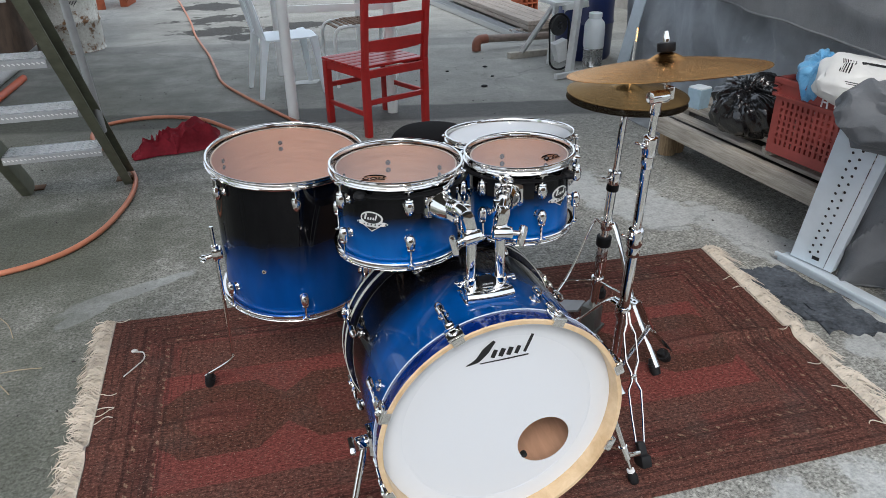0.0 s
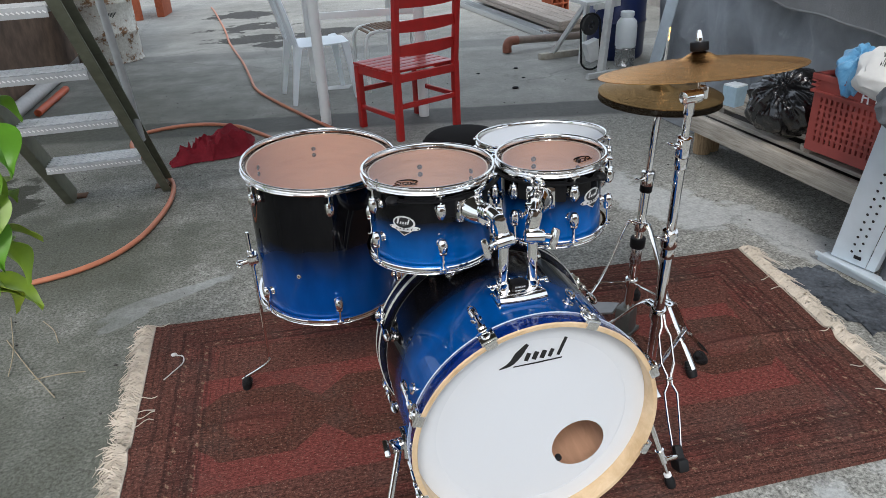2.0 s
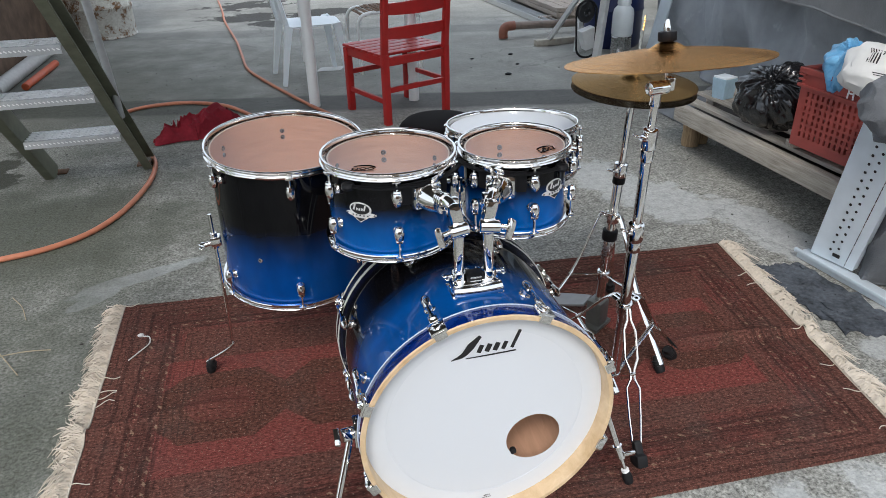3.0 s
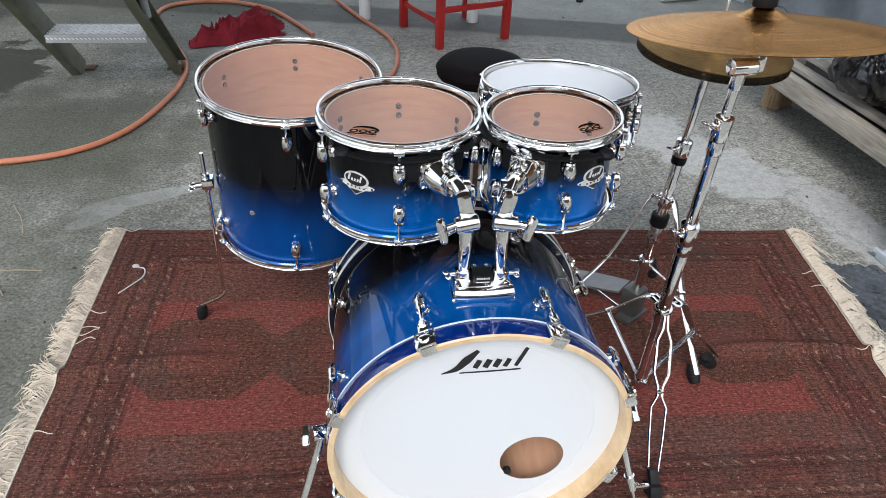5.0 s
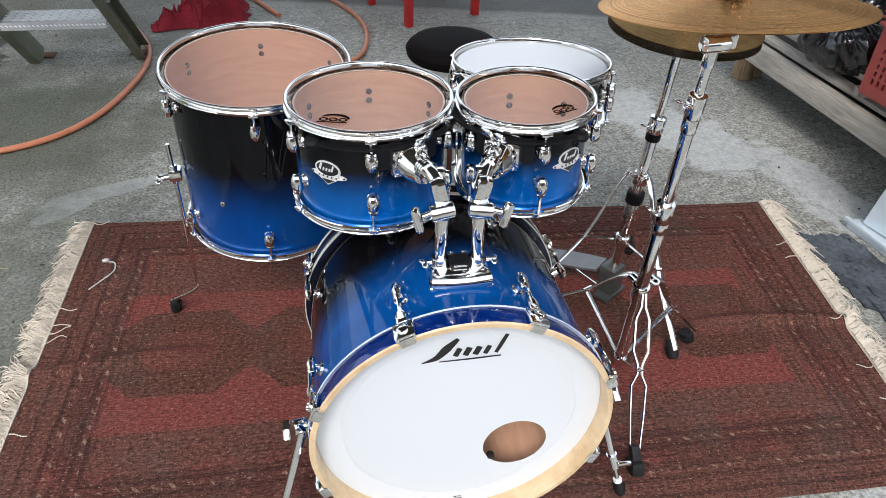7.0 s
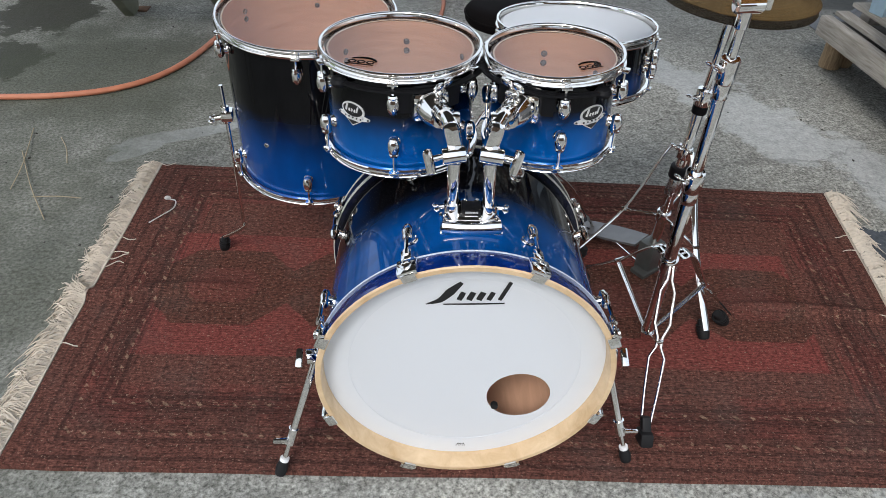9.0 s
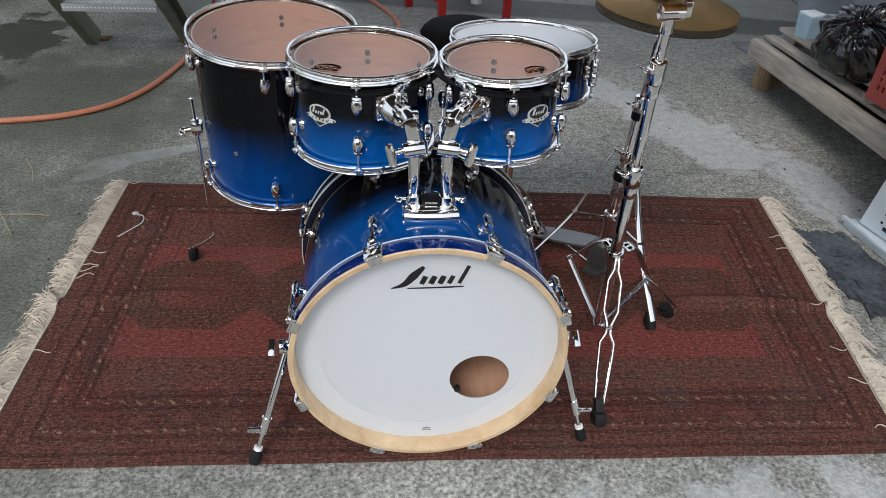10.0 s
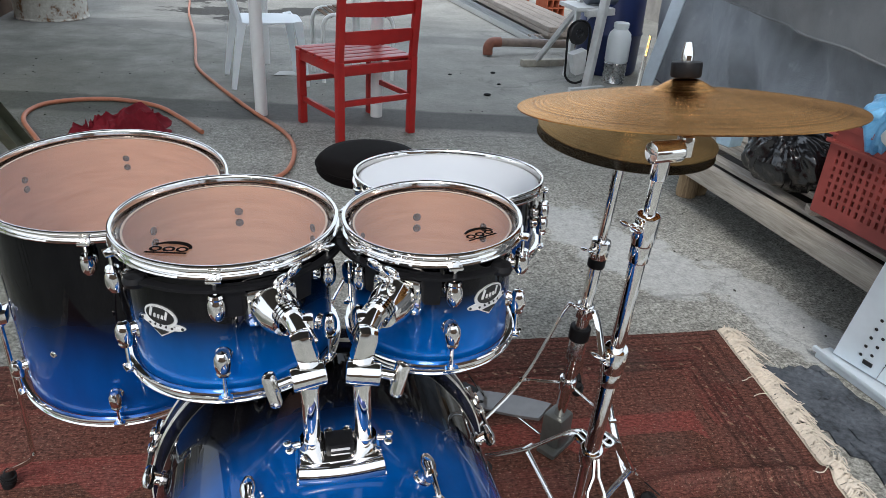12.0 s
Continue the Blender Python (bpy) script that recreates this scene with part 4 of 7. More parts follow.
def build_tom_mount(label, post, knuckle, end, drum_centre, r, flip):
    """A tube out of the bass drum, a tilting knuckle and an arm that grips the tom's bracket."""
    post, knuckle, end = Vector(post), Vector(knuckle), Vector(end)
    mount = thing("tom_holder", label, "drum hardware", group="tom holders")
    tube = Shape().rod(post, knuckle + Vector((0, 0, -0.012)), 0.0112, 20, 0.001)
    tube.tube([post + Vector((0, 0, 0.006)), post + Vector((0, 0, 0.026))], [0.0165, 0.0155], 20)
    wing_nut(tube, post + Vector((flip * 0.016, -0.004, 0.020)), (flip, -0.2, 0), 0.022)
    part("post", tube, CHROME, mount, "chrome post")
    kn = Shape()
    kn.box((0.030, 0.030, 0.034), at(*knuckle) @ spin(8 * flip), 0.009)
    kn.rod(knuckle + Vector((-0.019 * flip, -0.004, 0.002)), knuckle + Vector((0.022 * flip, -0.010, -0.002)), 0.0148, 20, 0.003)
    kn.box((0.028, 0.028, 0.052), at(*(knuckle + Vector((0.004 * flip, 0.006, 0.030)))) @ Matrix.Rotation(radians(14 * flip), 4, "Y"), 0.012)
    part("knuckle", kn, CHROME, mount, "cast chrome tilting knuckle")
    wing = Shape()
    side = Vector((flip, -0.35, -0.1)).normalized()
    wing.rod(knuckle + side * 0.015, knuckle + side * 0.040, 0.006, 10)
    wing.box((0.014, 0.018, 0.046), at(*(knuckle + side * 0.046 + Vector((0, 0, -0.004)))) @ spin(20 * flip) @ Matrix.Rotation(radians(14 * flip), 4, "Y"), 0.007)
    part("wing_bolt", wing, CHROME, mount)
    arm = Shape()
    a = knuckle + Vector((0, 0.010, 0.034))
    arm.tube(spline([a, a.lerp(end, 0.4) + Vector((0, 0, 0.012)), end], 5), 0.0135, 18)
    mid = a.lerp(end, 0.45) + Vector((0, 0, 0.010))
    for k2 in range(4):
        arm.tube([mid + (end - a) * (0.07 * k2), mid + (end - a) * (0.07 * k2 + 0.045)], 0.0185, 18)
    arm.box((0.016, 0.020, 0.018), at(*(mid + Vector((-0.016 * flip, -0.010, 0.004)))), 0.004)
    way = (end - a).normalized()
    arm.tube([end - way * 0.030, end - way * 0.012, end + way * 0.012], [0.020, 0.027, 0.030], 20)
    part("arm", arm, CHROME, mount, "bent chrome arm with clamp rings")
    # gripper against the shell
    c = Vector(drum_centre)
    out = Vector((end.x - c.x, end.y - c.y, 0)).normalized()
    face = Vector((c.x, c.y, end.z)) + out * (r + 0.012)
    deg = math.degrees(math.atan2(out.y, out.x))
    grip = Shape()
    grip.box((0.034, 0.070, 0.056), at(*face) @ spin(deg), 0.012)
    grip.rod(face + out * 0.006, end + Vector((0, 0, 0.002)), 0.023, 18, 0.004)
    part("bracket", grip, CHROME, mount, "chrome tom bracket")
    w2 = Shape()
    wing_nut(w2, face + Vector((0.008 * -flip, 0, 0.018)) + out * 0.010, (-0.4 * flip, -0.3, 0.8), 0.048)
    part("bracket_wing_bolt", w2, CHROME, mount)
    w2 = Shape()
    wing_nut(w2, face + Vector((0.020 * -flip, 0, -0.022)) + out * 0.012, (-0.5 * flip, -0.5, -0.6), 0.026)
    part("bracket_wing_bolt", w2, CHROME, mount)
    band = Shape()
    z = end.z + 0.030
    sweep = 62
    prof = [(r + 0.012, -0.003), (r + 0.025, -0.003), (r + 0.025, 0.001), (r + 0.012, 0.001)]
    band.lathe(prof, 20, closed=True, m=at(c.x, c.y, z), start=deg - sweep, sweep=2 * sweep)
    band.lathe([(r + 0.010, -0.046), (r + 0.013, -0.046), (r + 0.016, 0.004), (r + 0.012, 0.004)], 14, closed=True, m=at(c.x, c.y, z), start=deg - 24, sweep=48)
    for side_deg in (-sweep, sweep):
        g = radians(deg + side_deg)
        band.lathe([(1e-4, -0.010), (0.014, -0.009), (0.016, -0.003), (0.013, 0.004), (1e-4, 0.006)], 16, m=at(c.x + (r + 0.018) * math.cos(g), c.y + (r + 0.018) * math.sin(g), z))
    part("suspension_bar", band, BLACK_PLASTIC, mount, "black curved suspension bar round the tom")
    return mount


base = thing("mount_base", "polished chrome twin tom mount plate on top of the bass drum", "drum hardware", at(0.002, 0.150, 0.578))
plate = Shape().box((0.106, 0.058, 0.034), at(0, -0.004, 0.006), 0.010)
plate.box((0.114, 0.066, 0.008), at(0, -0.004, -0.007), 0.003)
plate.tube([(x, -0.028 - 0.006 * math.cos(x * 26), 0.006) for x in np.linspace(-0.052, 0.052, 15)], 0.0145, 20)
plate.tube([(x, -0.034 - 0.007 * math.cos(x * 26), -0.005) for x in np.linspace(-0.056, 0.056, 15)], 0.0050, 12)
part("plate", plate, CHROME, base)
part("name_plate", Shape().box((0.036, 0.030, 0.014), at(0, -0.002, 0.027), 0.003), BLACK_PLASTIC, base, "small black raised plate")
part("plate_mark", Shape().box((0.024, 0.001, 0.004), at(0, -0.0178, 0.028)), STEEL, base)
bolts = Shape()
for sx in (-0.012, 0.012):
    bolts.rod((sx, 0.014, 0.016), (sx, 0.014, 0.034), 0.0065, 12, 0.002)
part("key_bolt", bolts, CHROME, base)
build_tom_mount("chrome tom holder arm clamped to the larger rack tom", (-0.032, 0.150, 0.590), (-0.033, 0.143, 0.722), (-0.066, 0.232, 0.757), (-0.129, 0.408, 0), 0.145, -1)
build_tom_mount("chrome tom holder arm clamped to the smaller rack tom", (0.034, 0.146, 0.590), (0.028, 0.132, 0.728), (0.078, 0.222, 0.762), (0.163, 0.365, 0), 0.120, 1)


def build_floor_tom_legs():
    """Bent steel legs in clamp brackets round the floor tom."""
    c = Vector((-0.362, 0.752))
    for deg, kick in ((186, (-0.090, 0.050)), (64, (0.05, 0.10)), (-30, (0.10, -0.03))):
        d = Vector((math.cos(radians(deg)), math.sin(radians(deg))))
        p = c + d * 0.222
        f = p + Vector(kick)
        leg = Shape()
        leg.tube(spline([(p.x, p.y, 0.565), (p.x, p.y, 0.30), (p.x + 0.004 * d.x, p.y, 0.16), (p.x + d.x * 0.01, p.y + d.y * 0.01, 0.125), (f.x + 0.006 * d.x, f.y + 0.002, 0.046)], 5), 0.0052, 10)
        ob = part("floor_tom_leg", leg, CHROME, floor_tom, "bent chrome leg")
        ob.matrix_parent_inverse = floor_tom.matrix_basis.inverted()
        rubber = rubber_foot("rubber_foot", (f.x, f.y, 0.011), (p.x - f.x, p.y - f.y, 0.45), ob, 0.0155)
        br = Shape()
        br.box((0.030, 0.040, 0.026), at(p.x - d.x * 0.004, p.y - d.y * 0.004, 0.485) @ spin(deg), 0.006)
        br.rod((p.x, p.y, 0.462), (p.x, p.y, 0.508), 0.011, 14, 0.002)
        wing_nut(br, (p.x + d.x * 0.012, p.y + d.y * 0.012, 0.478), (d.x, d.y, -0.15), 0.036)
        b = part("leg_bracket", br, CHROME, floor_tom, "cast chrome leg bracket with wing bolt")
        b.matrix_parent_inverse = floor_tom.matrix_basis.inverted()


bpy.context.view_layer.update()
build_floor_tom_legs()


def cymbal_material(name, base, dark):
    """Lathed bronze: fine turned grooves round the centre."""
    k = Nodes(name, base, 0.28, 1.0, Anisotropic=0.75)
    turned = k.n("Tangent", direction_type="RADIAL", axis="Z")
    k.link(turned.outputs[0], k.b.inputs["Tangent"])
    k.b.inputs["Specular Tint"].default_value = (0.80, 0.70, 0.58, 1)
    sep = k.n("SeparateXYZ")
    k.link(k.coords(), sep.inputs[0])
    rr = k.math("SQRT", k.math("ADD", k.math("MULTIPLY", sep.outputs[0], sep.outputs[0]), k.math("MULTIPLY", sep.outputs[1], sep.outputs[1])))
    comb = k.n("CombineXYZ")
    k.link(k.math("MULTIPLY", rr, 24.0), comb.inputs[0])
    groove = k.noise(6.0, comb.outputs[0], detail=6, rough=0.8)
    tarnish = k.noise(7.0, detail=5)
    col = k.ramp(groove, (0.40, dark), (0.60, base))
    k.color(k.mix(k.math("MULTIPLY", k.step(tarnish, 0.45, 0.70), 0.6), col, tuple(v * 0.6 for v in base)))
    k.rough(tarnish, 0.15, 0.30).bump(groove, 0.0022, 0.7)
    return k.m


BRONZE = cymbal_material("lathed_bronze", (0.80, 0.43, 0.165), (0.42, 0.185, 0.06))
DARK_BRONZE = cymbal_material("darker_bronze", (0.28, 0.165, 0.065), (0.14, 0.075, 0.026))

# Near-black copy of the bronze: the lower cymbal's shade put into the colour.
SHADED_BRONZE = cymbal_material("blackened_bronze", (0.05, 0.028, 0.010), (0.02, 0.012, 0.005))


def cymbal_shape(r, rise, bell, flip=1):
    prof = [(0.006, rise + bell)]
    cup = 0.052
    for i in range(1, 9):
        t = i / 8
        prof.append((0.006 + (cup - 0.006) * t, rise + bell * (0.5 + 0.5 * math.cos(math.pi * t ** 1.15))))
    for i in range(1, 13):
        t = i / 12
        prof.append((cup + (r - cup) * t, rise * (1 - t ** 1.45)))
    prof = [(a, b * flip) for a, b in prof]
    back = [(a, b - 0.0015) for a, b in prof[::-1]]
    return Shape().lathe(prof + back, 80, closed=True)


def build_crash():
    m = tilt_to(0.490, 0.292, 0.999, 0.035, -0.150)
    crash = thing("crash_cymbal", "large lathed bronze crash cymbal on a chrome stand", "cymbal", m)
    part("plate", cymbal_shape(0.226, 0.021, 0.017), BRONZE, crash)
    mark = Shape()
    ring = [(0.062 + 0.020 * math.cos(radians(a)), -0.085 + 0.010 * math.sin(radians(a)), 0.0145) for a in range(0, 360, 20)]
    mark.tube(ring, 0.0012, 4, closed=True)
    part("printed_mark", mark, BLACK_INK, crash, "dark printed ring mark")
    return crash


build_crash()


def build_hi_hat():
    m = tilt_to(0.609, 0.640, 0.846, -0.03, 0.03)
    for nm, lab, dz, flip in (("hi_hat_cymbal", "upper bronze hi-hat cymbal on its stand", 0.004, 1), ("hi_hat_cymbal", "lower bronze hi-hat cymbal, coloured dark as a shaded underside", -0.014, -1)):
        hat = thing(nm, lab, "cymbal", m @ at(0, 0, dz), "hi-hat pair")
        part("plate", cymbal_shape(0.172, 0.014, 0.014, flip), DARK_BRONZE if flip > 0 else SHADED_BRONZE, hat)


build_hi_hat()


def build_hi_hat_stand():
    stand = thing("hi_hat_stand", "chrome hi-hat stand with pedal standing on the rug", "cymbal stand")
    foot, top = Vector((0.592, 0.690, 0.06)), Vector((0.612, 0.642, 0.825))
    L = lambda t: foot.lerp(top, t)
    part("lower_tube", Shape().rod(L(0.02), L(0.66), 0.0145, 18, 0.002), CHROME, stand)
    part("upper_tube", Shape().rod(L(0.62), L(1.0), 0.0105, 16, 0.001), CHROME, stand)
    part("pull_rod", Shape().rod(L(0.98), L(1.0) + Vector((0.010, 0.0, 0.205)), 0.0042, 8), CHROME, stand)
    clamp = Shape().rod(L(0.66), L(0.715), 0.021, 18, 0.003)
    wing_nut(clamp, L(0.69) + Vector((-0.015, -0.008, 0)), (-1, -0.5, 0.2), 0.034)
    part("height_clamp", clamp, CHROME, stand)
    part("clamp_sleeve", Shape().rod(L(0.630), L(0.662), 0.019, 18, 0.002), BLACK_PLASTIC, stand)
    hub = Shape().rod(L(0.455), L(0.50), 0.020, 18, 0.003)
    wing_nut(hub, L(0.49) + Vector((-0.016, -0.010, 0.006)), (-0.8, -0.5, 0.5), 0.036)
    part("leg_hub", hub, CHROME, stand)
    part("memory_lock", Shape().rod(L(0.375), L(0.42), 0.024, 18, 0.003), BLACK_PLASTIC, stand)
    part("lower_sleeve", Shape().rod(L(0.30), L(0.375), 0.0185, 18, 0.003), STEEL, stand)
    low = Shape().rod(L(0.18), L(0.22), 0.021, 18, 0.003)
    part("lower_hub", low, CHROME, stand)
    part("cymbal_seat", Shape().rod(L(0.965), L(1.0), 0.016, 16, 0.003), CHROME, stand)
    for f in ((0.385, 0.735, 0.012), (0.672, 0.398, 0.012), (0.735, 0.875, 0.012)):
        f = Vector(f)
        a = L(0.475)
        d = Vector((f.x - a.x, f.y - a.y, 0)).normalized()
        leg = Shape()
        pts = spline([a + d * 0.018 + Vector((0, 0, 0.008)), a + d * 0.045, a.lerp(f, 0.5) + Vector((0, 0, 0.012)), f + Vector((0, 0, 0.03))], 6)
        leg.tube(pts, 0.0095, 8, flat=0.35)
        o = part("leg", leg, CHROME, stand, "flat chrome leg")
        brace = Shape().rod(L(0.20), a.lerp(f, 0.52) + Vector((0, 0, 0.01)), 0.0032, 8)
        brace.rod(a.lerp(f, 0.52) + Vector((-0.008, 0, 0.01)), a.lerp(f, 0.52) + Vector((0.008, 0, 0.01)), 0.006, 8)
        part("brace", brace, CHROME, stand)
        rubber_foot("rubber_foot", f, a - f, o, 0.0165)
    frame2 = Shape()
    frame2.box((0.060, 0.055, 0.10), at(*(foot + Vector((0, 0, 0.005)))) @ spin(35), 0.010)
    frame2.box((0.10, 0.05, 0.014), at(foot.x, foot.y - 0.01, 0.022) @ spin(35), 0.004)
    part("pedal_casting", frame2, plain("grey_cast_frame", (0.11, 0.115, 0.11), 0.4, 0.5, vary=0.3), stand, "grey cast pedal frame")
    heel, toe = Vector((0.430, 0.875, 0.030)), Vector((0.572, 0.722, 0.088))
    board = Shape()
    w = (toe - heel).normalized()
    side = w.cross(Vector((0, 0, 1))).normalized()
    board.sheet(lambda u, v: heel.lerp(toe, u) + side * (v - 0.5) * (0.070 + 0.014 * math.sin(u * 3)), 12, 4, 0.007)
    fb = part("footboard", board, plain("grey_cast_metal", (0.16, 0.16, 0.16), 0.4, 0.5, vary=0.3), stand, "grey ribbed pedal footboard")
    for i in range(7):
        off = side * (i - 3) * 0.0095 + Vector((0, 0, 0.0025))
        part("rib", Shape().rod(heel.lerp(toe, 0.22) + off, heel.lerp(toe, 0.93) + off, 0.0028, 6), STEEL, fb)
        if i < 6:
            gap = side * (i - 2.5) * 0.0095 + Vector((0, 0, 0.0012))
            part("slot", Shape().rod(heel.lerp(toe, 0.25) + gap, heel.lerp(toe, 0.90) + gap, 0.0022, 6), BLACK_PLASTIC, fb)
    part("heel_plate", Shape().box((0.085, 0.055, 0.020), at(heel.x - 0.02, heel.y + 0.03, 0.022) @ spin(40), 0.006), BLACK_PLASTIC, stand, "black heel plate")
    part("radius_rod", Shape().tube([(0.48, 0.90, 0.020), (0.53, 0.80, 0.020), (0.57, 0.70, 0.028)], 0.003, 8), CHROME, stand)
    return stand


build_hi_hat_stand()


def build_cymbal_stand():
    stand = thing("cymbal_stand", "double-braced chrome cymbal stand standing on the rug", "cymbal stand")
    low, top = Vector((0.515, 0.401, 0.018)), Vector((0.454, 0.258, 0.937))
    L = lambda t: low.lerp(top, t)
    part("lower_tube", Shape().rod(L(0.0), L(0.575), 0.0150, 20, 0.002), CHROME, stand)
    part("middle_tube", Shape().rod(L(0.55), L(0.86), 0.0125, 18, 0.002), CHROME, stand)
    part("upper_tube", Shape().rod(L(0.84), L(1.0), 0.0095, 16, 0.001), CHROME, stand)
    for t, r in ((0.562, 0.0205), (0.848, 0.0175)):
        s = Shape().rod(L(t), L(t + 0.055), r, 18, 0.003)
        s.rod(L(t - 0.035), L(t), r * 0.88, 18, 0.002)
        wing_nut(s, L(t + 0.03) + Vector((-0.014, -0.008, 0)), (-1, -0.3, 0.5), 0.034)
        part("height_clamp", s, CHROME, stand)
    tilter = Shape().rod(L(1.0) + Vector((-0.022, -0.004, 0.010)), L(1.0) + Vector((0.026, 0.002, 0.010)), 0.0155, 18, 0.003)
    tilter.rod(L(0.965), L(1.0) + Vector((0, 0, 0.010)), 0.012, 14, 0.002)
    tilter.box((0.016, 0.022, 0.030), at(*(L(1.0) + Vector((0.032, 0.004, 0.016)))), 0.004)
    part("tilter", tilter, CHROME, stand, "chrome cymbal tilter")
    n = Vector((-0.035, 0.150, 1)).normalized()
    c = Vector((0.490, 0.292, 0.999))
    pin = Shape().rod(c - n * 0.055, c + n * 0.085, 0.0038, 10)
    part("cymbal_pin", pin, CHROME, stand)
    part("felt", Shape().rod(c + n * 0.039, c + n * 0.060, 0.0205, 20, 0.003), BLACK_PLASTIC, stand, "black felt washer")
    part("top_nut", Shape().tube([c + n * 0.060, c + n * 0.070, c + n * 0.085], [0.008, 0.0085, 0.005], 12), CHROME, stand)
    hub = Vector((0.502, 0.360, 0.318))
    part("leg_hub", Shape().rod(L(0.295), L(0.335), 0.022, 18, 0.003), CHROME, stand)
    part("lower_hub", Shape().rod(L(0.0), L(0.03), 0.019, 18, 0.003), CHROME, stand)
    # bowed strap legs
    for f in ((0.748, 0.462, 0.012), (0.372, 0.640, 0.012)):
        f = Vector(f)
        d = Vector((f.x - hub.x, f.y - hub.y, 0)).normalized()
        knee = hub.lerp(f, 0.52) + Vector((0, 0, 0.035))
        for k2, off in enumerate((-0.007, 0.007)):
            s = d.cross(Vector((0, 0, 1))) * off
            leg = Shape().tube([p + s for p in spline([hub + d * 0.018 + Vector((0, 0, 0.004)), hub + d * 0.06 + Vector((0, 0, -0.006)), knee, f + Vector((0, 0, 0.040))], 7)], 0.0115, 8, flat=0.30)
            o = part("leg", leg, CHROME, stand, "bowed flat chrome leg")
        rubber_foot("rubber_foot", f, hub - f, o, 0.0185)
        br = Shape().tube([L(0.015), knee + Vector((0, 0, -0.006))], 0.0075, 8, flat=0.4)
        br.rod(knee - d.cross(Vector((0, 0, 1))) * 0.014, knee + d.cross(Vector((0, 0, 1))) * 0.014, 0.006, 10)
        part("brace", br, CHROME, stand)
    # the leg of twin bowed wires
    f = Vector((0.424, 0.080, 0.030))
    a = hub + Vector((-0.004, -0.020, 0.0))
    d = (f - a).normalized()
    side = Vector((1, 0, 0)) - d * d.x
    side.normalize()
    for sgn in (-1, 1):
        ts = [(0, 0.004), (0.10, 0.006), (0.17, 0.017), (0.36, 0.018), (0.44, 0.006), (0.50, 0.006), (0.56, 0.018), (0.74, 0.016), (0.93, 0.011), (0.98, 0.004)]
        leg = Shape().tube([a.lerp(f, t) + side * sgn * w for t, w in ts], 0.0034, 8)
        o = part("wire_leg", leg, CHROME, stand, "bowed chrome wire leg")
    clip = Shape().box((0.018, 0.008, 0.014), at(*a.lerp(f, 0.47)), 0.003)
    part("wire_clip", clip, CHROME, stand)
    boot = Shape().box((0.030, 0.046, 0.034), at(f.x, f.y - 0.008, 0.027) @ Matrix.Rotation(radians(-25), 4, "X"), 0.007)
    boot.box((0.022, 0.022, 0.040), at(f.x + 0.002, f.y + 0.008, 0.050) @ Matrix.Rotation(radians(-40), 4, "X"), 0.006)
    part("rubber_boot", boot, BLACK_RUBBER, o, "black rubber boot")
    br = Shape().tube([L(0.012), a.lerp(f, 0.47)], 0.006, 8, flat=0.4)
    part("brace", br, CHROME, stand)
    return stand


build_cymbal_stand()


def build_snare_stand():
    stand = thing("snare_stand", "chrome snare stand under the snare drum", "drum hardware")
    c = Vector((0.275, 0.70, 0))
    part("tube", Shape().rod(c + Vector((0, 0, 0.10)), c + Vector((0, 0, 0.55)), 0.012, 14), CHROME, stand)
    for i in range(3):
        d = Vector((math.cos(radians(40 + 120 * i)), math.sin(radians(40 + 120 * i)), 0))
        top = c + d * 0.185
        zb = 0.609 - 0.09 * d.y * 0.185
        part("basket_arm", Shape().tube(spline([c + Vector((0, 0, 0.55)), c + d * 0.12 + Vector((0, 0, zb - 0.035)), top + Vector((0, 0, zb - 0.012)), top + d * 0.012 + Vector((0, 0, zb + 0.02))], 5), 0.006, 8), CHROME, stand)
        f = c + d * 0.24 + Vector((0, 0, 0.012))
        o = part("leg", Shape().tube(spline([c + Vector((0, 0, 0.34)), c + d * 0.10 + Vector((0, 0, 0.24)), f + Vector((0, 0, 0.03))], 5), 0.008, 8, flat=0.4), CHROME, stand)
        rubber_foot("rubber_foot", f, c + Vector((0, 0, 0.3)) - f, o, 0.014)
    return stand


build_snare_stand()


def build_throne():
    c = at(0.200, 1.262, 0)
    seat_thing = thing("drum_throne", "round black padded drum stool standing on the rug", "stool", c)
    vinyl = plain("black_vinyl", (0.005, 0.004, 0.004), 0.75, vary=0.3, scale=60, bump=0.0003, Specular_IOR_Level=0.06)
    z = 0.600
    part("cushion", Shape().lathe([(1e-4, z), (0.10, z - 0.001), (0.128, z - 0.006), (0.142, z - 0.018), (0.146, z - 0.035), (0.146, z - 0.048), (0.140, z - 0.056), (1e-4, z - 0.058)], 48), vinyl, seat_thing, "black vinyl cushion")
    part("piping", Shape().tube([(0.147 * math.cos(radians(a)), 0.147 * math.sin(radians(a)), z - 0.030) for a in range(0, 360, 8)], 0.003, 6, closed=True), vinyl, seat_thing)
    part("post", Shape().rod((0, 0, 0.10), (0, 0, z - 0.056), 0.014, 14), CHROME, seat_thing)
    for i in range(3):
        d = Vector((math.cos(radians(90 + 120 * i)), math.sin(radians(90 + 120 * i)), 0))
        o = part("leg", Shape().tube(spline([(0, 0, 0.30), tuple(d * 0.10 + Vector((0, 0, 0.22))), tuple(d * 0.22 + Vector((0, 0, 0.035)))], 5), 0.009, 8, flat=0.45), CHROME, seat_thing)
        rubber_foot("rubber_foot", d * 0.22 + Vector((0, 0, 0.006)), Vector((0, 0, 0.3)) - d * 0.22, o, 0.014)


build_throne()

